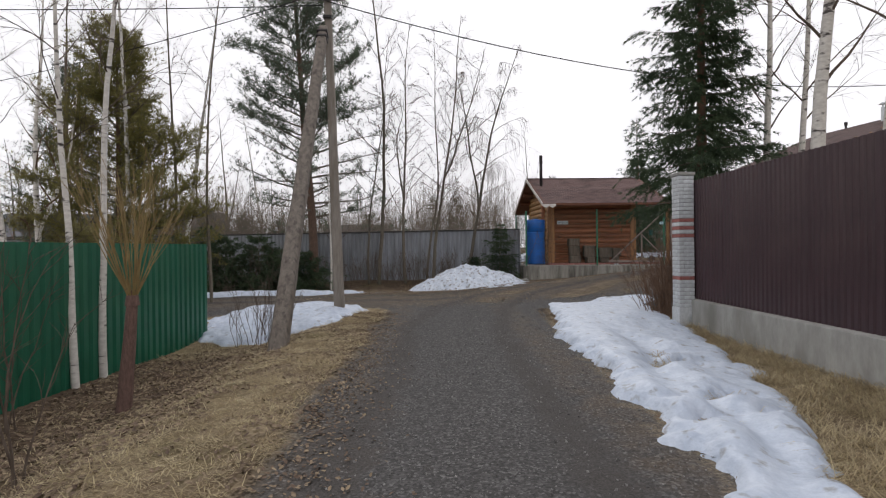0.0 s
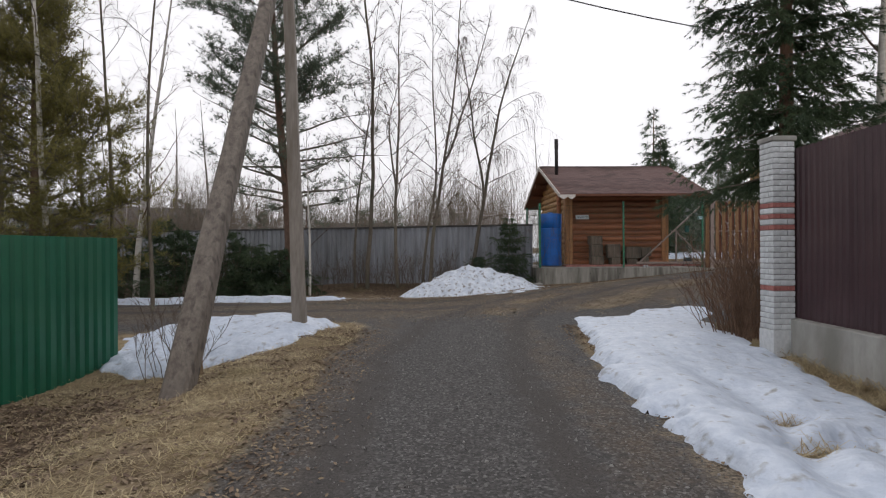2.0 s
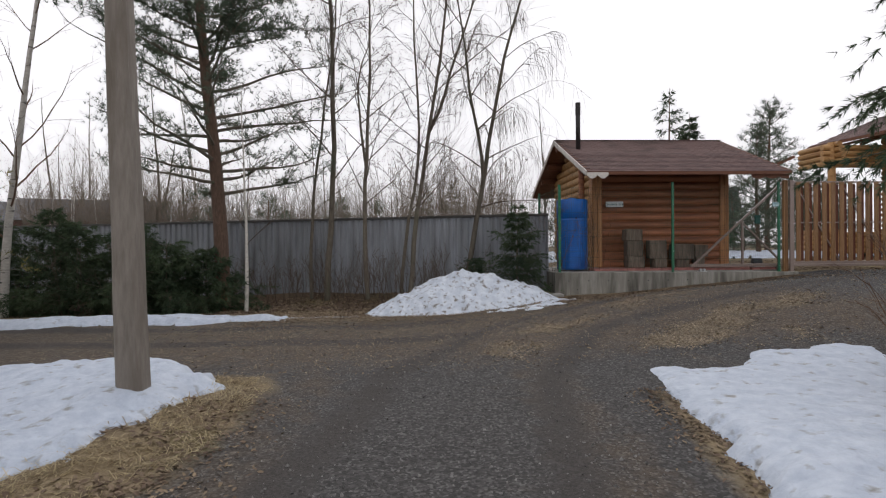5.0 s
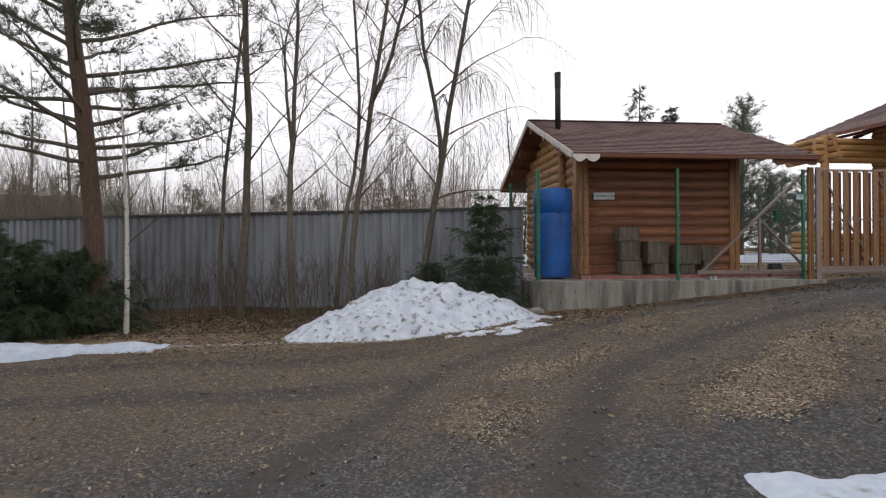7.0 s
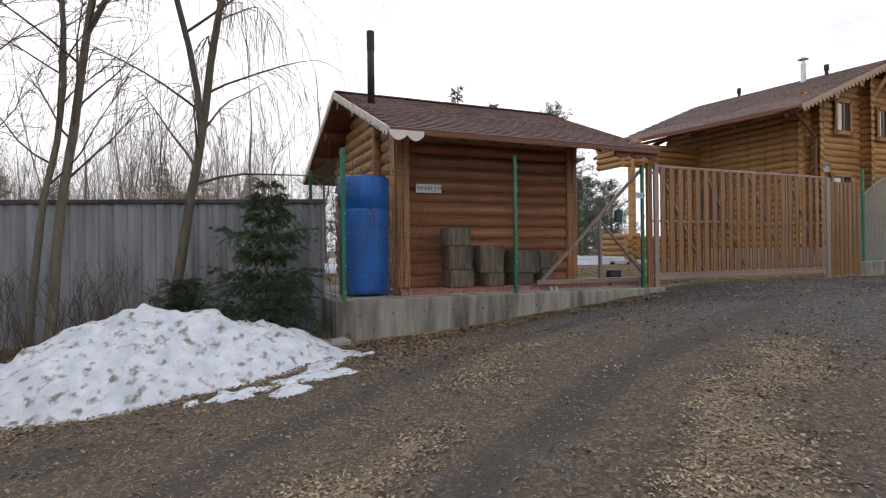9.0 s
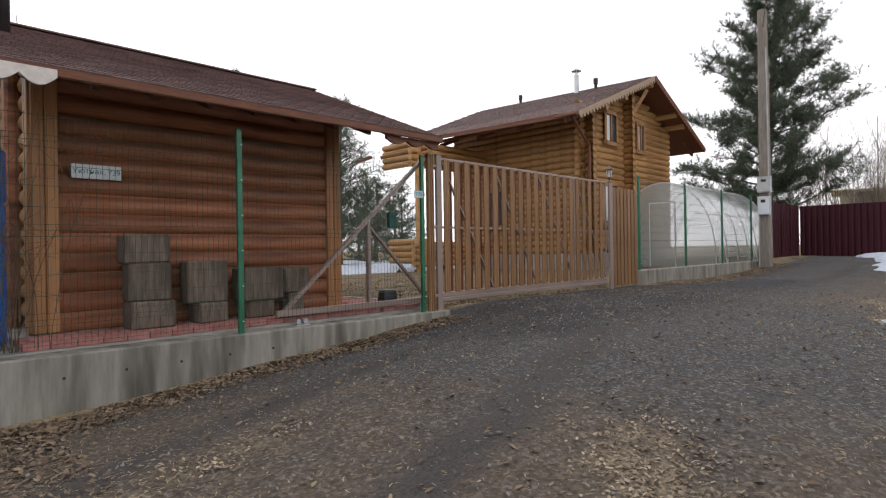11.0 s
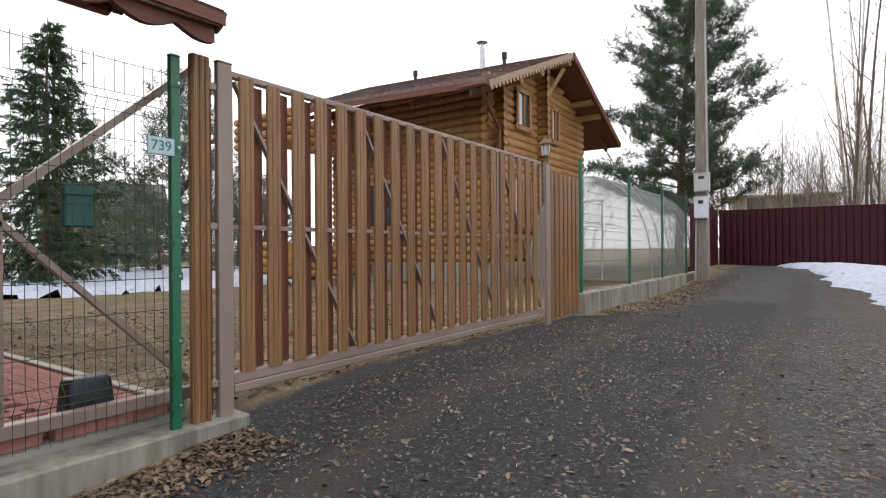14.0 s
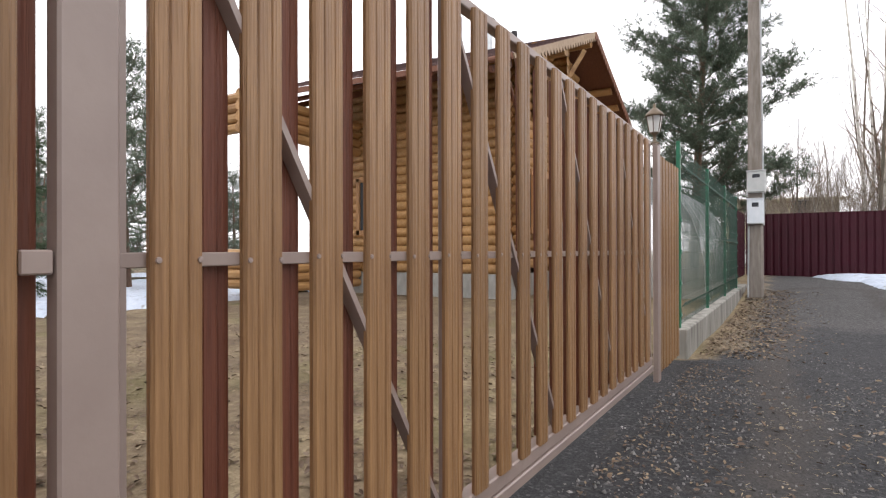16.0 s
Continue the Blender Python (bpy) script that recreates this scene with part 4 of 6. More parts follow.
def sliding_gate():
    root = thing("sliding_gate", "brown-stained board sliding gate on a taupe steel frame, closed", "gate")
    part("bottom_rail", box_bm(GX0, GY - 0.02, GZ0 - 0.02, GX1, GY + 0.05, GZ0 + 0.05, 0.006), GATE_STEEL, root)
    part("bottom_lip", box_bm(GX0, GY - 0.03, GZ0 - 0.075, GX1, GY + 0.06, GZ0 - 0.022, 0.006), GATE_STEEL, root)
    part("top_rail", box_bm(GX0, GY - 0.012, GZ1 - 0.03, GX1, GY + 0.04, GZ1 + 0.01, 0.004), GATE_STEEL, root)
    part("middle_rail", box_bm(GX0, GY - 0.007, 1.94, GX1, GY + 0.012, 1.97, 0.002), GATE_STEEL, root)
    bays = 4
    for i in range(bays + 1):
        x = GX0 + (GX1 - GX0) * i / bays
        part("upright", box_bm(x - 0.018, GY - 0.006, GZ0 + 0.05, x + 0.018, GY + 0.013, GZ1 - 0.03, 0.002), GATE_STEEL, root)
        if i < bays:
            x2 = GX0 + (GX1 - GX0) * (i + 1) / bays
            part("brace", bar_bm((x + 0.03, GY + 0.003, GZ1 - 0.05), (x2 - 0.03, GY + 0.003, GZ0 + 0.06), 0.018, 0.04, up=(0, 1, 0)), GATE_STEEL, root)
    n, pitch = 21, 0.2145
    front = data_of(*gate_board(0.112, 0.022, GZ1 - GZ0 - 0.06), GATE_WOOD, "board")
    back = data_of(*gate_board(0.108, 0.022, GZ1 - GZ0 - 0.10), GATE_WOOD_SHADED, "board")
    screw = data_of(*lathe([(0.007, 0), (0.006, 0.003), (0.0, 0.004)], 8), GATE_STEEL, "screw")
    for i in range(n):
        x = 9.43 + i * pitch
        ob = new("board", front)
        ob.parent = root
        ob.matrix_local = pose(x, GY - 0.03, GZ0 + 0.045 + 0.008 * noise.noise((i * 1.7, 0, 0)), 0, 0, 0.8 * noise.noise((i * 2.3, 5, 0)))
        for dx in (-0.045, 0.045):
            sc = new("screw", screw)
            sc.parent = ob
            sc.matrix_local = pose(dx, -0.001, 1.955 - GZ0 - 0.045, 90, 0, 0)
        if i < n - 1:
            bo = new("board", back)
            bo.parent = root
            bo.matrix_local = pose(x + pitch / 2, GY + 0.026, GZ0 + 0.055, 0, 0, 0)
    # Counterweight tail behind the mesh.
    y = GY + 0.12
    part("tail_rail", box_bm(6.85, y - 0.02, 0.91, GX0, y + 0.05, 0.98, 0.006), GATE_STEEL, root)
    part("tail_brace", bar_bm((6.95, y + 0.015, 0.97), (9.14, y + 0.015, 2.93), 0.04, 0.06, up=(0, 1, 0)), GATE_STEEL, root)
    part("tail_upright", box_bm(8.12, y - 0.01, 0.98, 8.17, y + 0.04, 1.99, 0.003), GATE_STEEL, root)
    part("tail_strut", bar_bm((8.16, y + 0.015, 1.95), (9.1, y + 0.015, 1.02), 0.03, 0.05, up=(0, 1, 0)), GATE_STEEL, root)


sliding_gate()


def gate_post(x, w, mat, z0, z1, label, rounded=False):
    root = thing("gate_post", label, "gate post", at=(x, 21.205, 0))
    if rounded:
        part("shaft", box_bm(-w / 2, -0.02, z0, w / 2, 0.03, z1, 0.008), mat, root)
        for k in range(3):
            xx = -w / 2 + w * (k + 0.5) / 3
            part("ridge", rod_bm((xx, -0.016, z0), (xx, -0.016, z1 - 0.01), w / 7, sides=8), mat, root)
    else:
        part("shaft", box_bm(-w / 2, -0.022, z0, w / 2, 0.022, z1, 0.005), mat, root)
        part("top_cap", box_bm(-w / 2 - 0.003, -0.025, z1, w / 2 + 0.003, 0.025, z1 + 0.01, 0.003), mat, root)
    return root


timber_post = gate_post(9.09, 0.115, GATE_WOOD, 0.78, 2.97, "brown-stained ribbed timber gate post", True)
# Strip coloured dark for the shaded recess between the two posts.
part("back_board", box_bm(0.03, 0.038, 0.8, 0.104, 0.058, 2.93, 0.003), GATE_WOOD_SHADED, timber_post, "red-brown back board, coloured dark for the shade")
gate_post(9.25, 0.10, GATE_STEEL, 0.76, 2.96, "taupe painted square steel gate post")
ties = thing("post_brackets", "taupe steel brackets tying the two gate posts together", "bracket", at=(9.145, 21.2, 0))
for z in (1.0, 1.955, 2.8):
    part("bracket", box_bm(0.003, -0.012, z - 0.02, 0.051, 0.012, z + 0.02, 0.003), GATE_STEEL, ties)

gate_post(14.05, 0.13, GATE_STEEL, 0.6, 2.91, "taupe painted square steel gate post carrying a lantern")
wicket = thing("wicket_gate", "narrow brown-stained board wicket panel beside the gate", "gate")
for z in (0.98, 1.78, 2.72):
    part("rail", box_bm(14.13, 21.218, z, 15.17, 21.239, z + 0.035, 0.002), GATE_STEEL, wicket)
wb = data_of(*gate_board(0.112, 0.022, 1.98), GATE_WOOD, "board")
wbb = data_of(*gate_board(0.112, 0.022, 1.9), GATE_WOOD_SHADED, "board")
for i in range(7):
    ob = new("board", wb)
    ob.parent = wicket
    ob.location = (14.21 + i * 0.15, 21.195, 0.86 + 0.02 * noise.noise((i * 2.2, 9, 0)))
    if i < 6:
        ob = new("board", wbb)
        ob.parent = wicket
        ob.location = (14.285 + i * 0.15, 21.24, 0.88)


def lantern():
    root = thing("post_lantern", "small bronze lantern with frosted glass on the gate post", "lantern", at=(14.05, 21.22, 2.922))
    v, f = lathe([(0.05, 0), (0.045, 0.015), (0.015, 0.03), (0.013, 0.08), (0.035, 0.10), (0.04, 0.11)], 12)
    mesh("stem", v, f, LAMP_METAL, root, smooth=True)
    v, f = lathe([(0.045, 0.11), (0.07, 0.25), (0.07, 0.252), (0.045, 0.112)], 6)
    mesh("glass", v, f, LAMP_GLASS, root)
    v, f = lathe([(0.09, 0.25), (0.075, 0.275), (0.03, 0.32), (0.015, 0.33), (0.012, 0.36), (0.0, 0.37)], 12)
    mesh("hood", v, f, LAMP_METAL, root, smooth=True)
    for k in range(6):
        a = 2 * math.pi * k / 6
        part("bar", rod_bm((0.046 * math.cos(a), 0.046 * math.sin(a), 0.11), (0.072 * math.cos(a), 0.072 * math.sin(a), 0.255), 0.004, sides=5), LAMP_METAL, root)


lantern()


# Roller that carries the gate's tail, on the plinth.
roller = thing("gate_roller", "zinc-plated steel gate roller bolted to the plinth", "gate roller", at=(7.12, 21.3, 0.80))
part("base", box_bm(-0.09, -0.06, 0, 0.09, 0.06, 0.012, 0.003), ZINC, roller)
for dx in (-0.045, 0.045):
    part("wheel", rod_bm((dx, -0.025, 0.045), (dx, 0.025, 0.045), 0.03, sides=14), ZINC, roller)


# ---- log house behind the gate ----
HX0, HX1, HY0, HY1, HB = 20.3, 26.65, 25.5, 31.6, 1.45
HRX, HRZ, HEX, HEZ, HRY, HER = 23.75, 7.85, 18.5, 5.72, 24.65, 28.4
HSLOPE = (HRZ - HEZ) / (HRX - HEX)


def log_house():
    root = thing("log_house", "two-storey golden log house with a brown gable roof", "house")
    part("foundation", box_bm(HX0 + 0.05, HY0 + 0.05, 0.2, HX1 - 0.05, HY1, HB - 0.02, 0.01), CONCRETE, root, "grey concrete foundation")
    r, pitch = 0.125, 0.225
    z, i = HB + 0.1, 0
    while z < HRZ - 0.5:
        wall_top = HEZ + HSLOPE * (HX0 - HEX) - 0.15
        cut = max(0.0, (z - wall_top) / HSLOPE)
        if z < wall_top:
            log_run(root, "side_log", LOG_HOUSE, (HX0 + 0.12, HY0 - 0.28), (HX0 + 0.12, HY1), z, r)
        x0, x1 = HX0 - 0.28 + cut + (0.25 if cut else 0), HX1 + 0.28 - cut - (0.25 if cut else 0)
        if x1 - x0 > 0.4:
            log_run(root, "gable_log", LOG_HOUSE_X, (x0, HY0 + 0.12), (x1, HY0 + 0.12), z + pitch / 2, r)
        # Ends of the log wall that divides the rooms, standing out of the gable.
        log_run(root, "cross_log", LOG_HOUSE, (23.05, HY0 - 0.35), (23.05, HY0 + 0.3), z, r)
        z += pitch
        i += 1
    part("far_wall", box_bm(HX1 - 0.2, HY0 + 0.3, HB, HX1, HY1, HEZ + 0.3), LOG_HOUSE, root)
    part("back_wall", box_bm(HX0 + 0.2, HY1 - 0.2, HB, HX1 - 0.2, HY1, HEZ + 0.3), LOG_HOUSE, root)
    for side in (-1, 1):
        xe = HEX if side < 0 else HER
        skew = -0.9 if side < 0 else 0.0
        v = []
        for y in (HRY, HY1 + 0.8):
            xf, xe = xe, xe + (skew if y > HRY else 0)
            v += [(xe, y, HEZ - 0.12), (HRX, y, HRZ - 0.12), (HRX, y, HRZ), (xe, y, HEZ)]
        f = [(0, 1, 2, 3), (7, 6, 5, 4), (0, 4, 5, 1), (3, 2, 6, 7), (0, 3, 7, 4), (1, 5, 6, 2)]
        mesh("roof", v, f, DARK_TRIM, root)
        xe = HEX if side < 0 else HER
        run = math.hypot(HRX - xe, HRZ - HEZ)
        shingle_slope(root, (xe, HRY if side < 0 else HY1 + 0.8, HEZ + 0.006), (skew, HY1 + 0.8 - HRY, 0) if side < 0 else (0, -1, 0), (HRX - xe, 0, HRZ - HEZ), HY1 + 0.8 - HRY, run, 24, 0.32, SHINGLE, 150)
        ang = math.degrees(math.atan2(HRZ - HEZ, abs(HRX - xe)))
        v, f = scallop(run, 0.24, 0.2)
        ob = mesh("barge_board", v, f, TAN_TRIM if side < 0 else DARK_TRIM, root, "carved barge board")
        ob.matrix_local = pose(xe, HRY - 0.03, HEZ, 0, 0, 0 if side < 0 else 180) @ pose(0, 0, 0, 0, -ang, 0)
        g = part("gutter", rod_bm((xe + side * 0.04, HRY, HEZ - 0.06), (xe + side * 0.04, HY1 + 0.8, HEZ - 0.06), 0.06, sides=10), DARK_TRIM, root, "brown gutter")
        for k in range(7):
            y = HRY + 0.5 + k * 1.8
            part("rafter_tail", bar_bm((xe - side * 0.05, y, HEZ - 0.2), (xe - side * 0.95, y, HEZ - 0.2 + 0.9 * HSLOPE), 0.08, 0.14), DARK_TRIM, root)
    for xx in (HRX, HX0 + 0.12, HX1 - 0.12, HRX - 2.0, HRX + 2.0):
        zz = HRZ - abs(xx - HRX) * HSLOPE - 0.28
        part("purlin", rod_bm((xx, HRY + 0.1, zz), (xx, HY0 + 0.4, zz), 0.12, sides=12), LOG_HOUSE, root)
    # Struts under the ridge, downpipe.
    part("ridge_strut", bar_bm((23.1, HY0 - 0.1, 6.2), (HRX - 0.15, HRY + 0.25, 7.35), 0.12, 0.12), LOG_HOUSE, root)
    pipe = part("downpipe", rod_bm((HEX + 0.05, 24.9, HEZ - 0.1), (HX0 - 0.08, 25.3, HEZ - 0.75), 0.045, sides=8), DARK_TRIM, root, "brown downpipe")
    part("pipe_run", rod_bm((HX0 - 0.08, 25.3, HEZ - 0.72), (HX0 - 0.08, 25.3, 1.2), 0.045, sides=8), DARK_TRIM, pipe)
    # Windows on the gable.
    for wx, wz, ww, wh in ((21.9, 5.32, 0.74, 0.98), (24.15, 5.26, 0.5, 0.98), (21.8, 2.5, 1.0, 1.3)):
        win = part("window", box_bm(wx - ww / 2, HY0 - 0.05, wz, wx + ww / 2, HY0 + 0.02, wz + wh), GLASS, root)
        for a in ((wx - ww / 2 - 0.08, wz - 0.1, wx - ww / 2 + 0.03, wz + wh + 0.1), (wx + ww / 2 - 0.03, wz - 0.1, wx + ww / 2 + 0.08, wz + wh + 0.1),
                  (wx - ww / 2 - 0.14, wz + wh - 0.02, wx + ww / 2 + 0.14, wz + wh + 0.12), (wx - ww / 2 - 0.14, wz - 0.12, wx + ww / 2 + 0.14, wz + 0.02), (wx - 0.03, wz, wx + 0.03, wz + wh)):
            part("frame", box_bm(a[0], HY0 - 0.11, a[1], a[2], HY0 - 0.052, a[3], 0.006), FRAME_WOOD, win)
        part("curtain", box_bm(wx - ww / 2 + 0.06, HY0 - 0.058, wz + 0.05, wx - 0.06, HY0 - 0.054, wz + wh - 0.05), SIGN_WHITE, win)
    for wy in (29.4,):
        win = part("window", box_bm(HX0 - 0.05, wy - 0.5, 2.5, HX0 + 0.02, wy + 0.5, 3.8), GLASS, root)
        for a in ((wy - 0.58, 2.4, wy - 0.47, 3.9), (wy + 0.47, 2.4, wy + 0.58, 3.9), (wy - 0.64, 3.78, wy + 0.64, 3.92), (wy - 0.64, 2.38, wy + 0.64, 2.52)):
            part("frame", box_bm(HX0 - 0.11, a[0], a[1], HX0 - 0.052, a[2], a[3], 0.006), FRAME_WOOD, win)
    # Flues.
    v, f = lathe([(0.09, 0), (0.09, 0.85), (0.05, 0.85), (0.05, 1.0), (0.19, 1.0), (0.06, 1.1), (0.0, 1.11)], 12)
    fl = mesh("flue", v, f, ZINC, root, "bright zinc flue with a cowl")
    fl.location = (22.9, 27.4, HEZ + HSLOPE * (22.9 - HEX) - 0.02)
    for x, y, h in ((23.3, 26.8, 0.54), (23.4, 30.5, 0.62)):
        v, f = lathe([(0.06, 0), (0.06, h - 0.2), (0.085, h - 0.2), (0.085, h), (0.0, h + 0.01)], 10)
        fl = mesh("vent_pipe", v, f, BLACK_METAL, root, "dark roof vent")
        fl.location = (x, y, HEZ + HSLOPE * (x - HEX) - 0.05)


log_house()


def porch():
    """The open log porch under the house's eave."""
    root = thing("log_porch", "open golden log porch under the house roof", "porch")
    x, y = 16.9, 30.0
    for k in range(4):
        part("stub_log", rod_bm((x - 0.3, y, 1.15 + k * 0.22), (20.3, y, 1.15 + k * 0.22), 0.11, sides=10), LOG_HOUSE_X, root)
        part("stub_log", rod_bm((x, y - 0.3, 1.26 + k * 0.22), (x, y + 1.6, 1.26 + k * 0.22), 0.11, sides=10), LOG_HOUSE, root)
    part("post", rod_bm((x, y, 0.8), (x, y, 5.5), 0.14, sides=12), LOG_HOUSE, root)
    for k in range(4):
        part("beam", rod_bm((x - 0.4, y, 4.6 + k * 0.23), (20.3, y, 4.6 + k * 0.23), 0.115, sides=10), LOG_HOUSE_X, root)
        part("beam", rod_bm((x + 0.1, y - 0.6 + 0.1 * k, 4.72 + k * 0.23), (x + 0.1, 32.0, 4.72 + k * 0.23), 0.115, sides=10), LOG_HOUSE, root)


porch()


# ---- greenhouse ----
def greenhouse():
    root = thing("greenhouse", "arched polycarbonate greenhouse tunnel behind the mesh fence", "greenhouse", at=(20.9, 23.2, 1.0))
    w, h, ln, n = 1.6, 2.62, 5.6, 16
    arc = [(-w * math.cos(math.pi * k / n), h * math.sin(math.pi * k / n) ** 0.8) for k in range(n + 1)]
    v, f = [], []
    for x in (0, ln):
        v += [(x, a, b) for a, b in arc]
    for k in range(n):
        f.append((k, k + 1, n + 2 + k, n + 1 + k))
    mesh("cover", v, f, POLYCARB, root, "clouded polycarbonate cover", True)
    for x, nm in ((0.0, "end_panel"), (ln, "end_panel")):
        v = [(x, a, b) for a, b in arc]
        mesh(nm, v, [tuple(range(n + 1))], POLYCARB, root)
    for i in range(7):
        x = ln * i / 6
        v, f = [], []
        for a, b in arc:
            q = Vector((a, b)).normalized() * 0.02
            v += [(x - 0.012, a - q.x, b - q.y), (x + 0.012, a - q.x, b - q.y), (x + 0.012, a + 0.2 * q.x, b + 0.2 * q.y), (x - 0.012, a + 0.2 * q.x, b + 0.2 * q.y)]
        for k in range(n):
            for s in range(4):
                f.append((k * 4 + s, k * 4 + (s + 1) % 4, k * 4 + 4 + (s + 1) % 4, k * 4 + 4 + s))
        mesh("rib", v, f, ZINC, root)
    for y in (-0.4, 0.4):
        part("door_jamb", box_bm(-0.02, y - 0.015, 0, 0.02, y + 0.015, 2.0), ZINC, root)
    part("door_head", box_bm(-0.02, -0.4, 1.97, 0.02, 0.4, 2.0), ZINC, root)
    for y, z in ((-1.48, 0.03), (1.48, 0.03), (-1.0, 1.6), (1.0, 1.6)):
        part("purlin", box_bm(0, y - 0.012, z - 0.012, ln, y + 0.012, z + 0.012), ZINC, root)


greenhouse()


# ---- poles and cables ----
def concrete_pole(name, label, base, top, w0, w1, mat):
    root = thing(name, label, "utility pole", at=base)
    d = Vector(top) - Vector(base)
    n = 14
    x = Vector((1, 0, 0))
    z = d.normalized()
    y = z.cross(x).normalized()
    x = y.cross(z)
    v, f = [], []
    for i in range(n + 1):
        c = d * (i / n) + x * 0.012 * noise.noise((i * 0.6, base[0], base[1]))
        w = (w0 + (w1 - w0) * i / n) / 2
        e = w * 0.75
        for a, b in ((-e, -w), (e, -w), (w, -e), (w, e), (e, w), (-e, w), (-w, e), (-w, -e)):
            v.append(tuple(c + x * a + y * b))
    for i in range(n):
        for k in range(8):
            f.append((i * 8 + k, i * 8 + (k + 1) % 8, i * 8 + 8 + (k + 1) % 8, i * 8 + 8 + k))
    f += [tuple(range(8))[::-1], tuple(n * 8 + k for k in range(8))]
    mesh("shaft", v, f, mat, root)
    return root


pole = concrete_pole("utility_pole", "tapered grey concrete utility pole on the verge", (-2.23, 13.4, -0.15), (-2.46, 13.45, 7.75), 0.235, 0.15, POLE_CONC)
part("crossarm", box_bm(-0.55, -0.12, 7.45, 0.2, -0.07, 7.5), BLACK_METAL, pole)
for x in (-0.5, -0.2, 0.14):
    part("insulator", rod_bm((x, -0.095, 7.5), (x, -0.095, 7.62), 0.03, 0.02, 8), BOX_WHITE, pole)
part("band", box_bm(-0.30, -0.1, 7.05, -0.1, 0.1, 7.12, 0.01), BLACK_METAL, pole)
strut = concrete_pole("pole_strut", "mottled brown-grey leaning strut propping the utility pole", (-2.70, 9.36, -0.4), (-2.50, 13.2, 6.6), 0.29, 0.19, STRUT)
for q in (0.955, 0.975):
    a = Vector((0.20, 3.84, 7.0)) * q
    part("strap", bar_bm(a, a + Vector((0.0003, 0.0135, 0.025)) * 2, 0.235, 0.235, 0.004, up=(1, 0, 0)), BLACK_METAL, strut, "black steel strap")
part("tie_bolt", rod_bm((0.19, 3.55, 6.72), (0.19, 4.12, 6.72), 0.014, sides=8), BLACK_METAL, strut, "rusty black through bolt")

upole = concrete_pole("utility_pole", "tall grey concrete utility pole with meter boxes", (22.9, 20.85, 0.4), (22.85, 20.85, 8.8), 0.32, 0.22, POLE_CONC)


def meter_box(at, w, h, d, mat, label):
    root = thing("meter_box", label, "meter box", at=at)
    part("case", box_bm(-d, -w / 2, 0, 0, w / 2, h, 0.012), mat, root)
    part("door", box_bm(-d - 0.012, -w / 2 + 0.02, 0.02, -d - 0.002, w / 2 - 0.02, h - 0.02, 0.003), mat, root)
    part("window", box_bm(-d - 0.016, -w * 0.2, h * 0.68, -d - 0.0125, w * 0.2, h * 0.85), MOTOR, root)
    part("hood", box_bm(-d - 0.03, -w / 2 - 0.01, h, 0, w / 2 + 0.01, h + 0.015), mat, root)


meter_box((22.78, 20.82, 3.22), 0.36, 0.46, 0.18, BOX_GREY, "grey electricity meter box strapped to the pole")
meter_box((22.78, 20.84, 2.54), 0.32, 0.54, 0.16, BOX_WHITE, "white electricity meter box strapped to the pole")


def cable(a, b, sag, r, mat, name, label, n=24):
    cu = bpy.data.curves.new(name, "CURVE")
    cu.dimensions, cu.bevel_depth, cu.bevel_resolution = "3D", r, 1
    s = cu.splines.new("POLY")
    s.points.add(n)
    for i in range(n + 1):
        q = i / n
        p = Vector(a).lerp(Vector(b), q)
        s.points[i].co = (p.x, p.y, p.z - 4 * sag * q * (1 - q), 1)
    cu.materials.append(mat)
    return tagged(new(name, cu), label, "cable")


cable((-2.45, 13.35, 7.3), (22.85, 20.85, 8.3), 1.35, 0.013, CABLE, "overhead_cable", "black overhead cable between the utility poles")
cable((-2.55, 13.35, 7.5), (-30.0, 26.0, 8.0), 0.8, 0.011, CABLE, "overhead_cable", "black overhead cable running to the woods")
cable((-2.55, 13.35, 7.2), (-34.0, 10.0, 7.0), 0.6, 0.011, CABLE, "overhead_cable", "black overhead cable running over the verge trees")
cable((22.7, 20.73, 7.6), (22.65, 20.68, 2.5), 0.0, 0.018, CABLE_GREY, "pole_conduit", "grey conduit down the utility pole", 8)
cable((22.7, 20.97, 2.5), (22.7, 20.99, 0.75), -0.02, 0.02, CABLE_GREY, "pole_conduit", "grey conduit down the utility pole", 8)

# ---- wine-red fence and gate at the lane's end ----
rg = sheet_fence("red_gate_fence", "wine-red profiled steel gate closing the end of the lane", "gate", RED_SHEET, (29.4, 21.43), (29.4, 12.0), 1.09, 3.12, 1.15, 0.2, 0.03, 0.5)
red_left = sheet_fence("red_fence", "wine-red profiled steel fence beside the utility pole", "fence", RED_SHEET, (24.7, 21.5), (29.35, 21.46), 0.9, 3.12, 1.1, 0.2, 0.03, 0.5)
red_right = sheet_fence("red_fence", "wine-red profiled steel fence along the lane", "fence", RED_SHEET, (23.0, 16.2), (14.3, 12.8), 0.8, 2.92, 1.1, 0.2, 0.03, 0.5)


# ---- bench of old blocks, sign, plates, motor ----
def block(root, x, y, z, w, d, h, turn):
    b = part("block", box_bm(-w / 2, -d / 2, 0, w / 2, d / 2, h, 0.018), OLD_TIMBER, root)
    b.matrix_local = pose(x, y, z, 0, 0, turn)
    return b


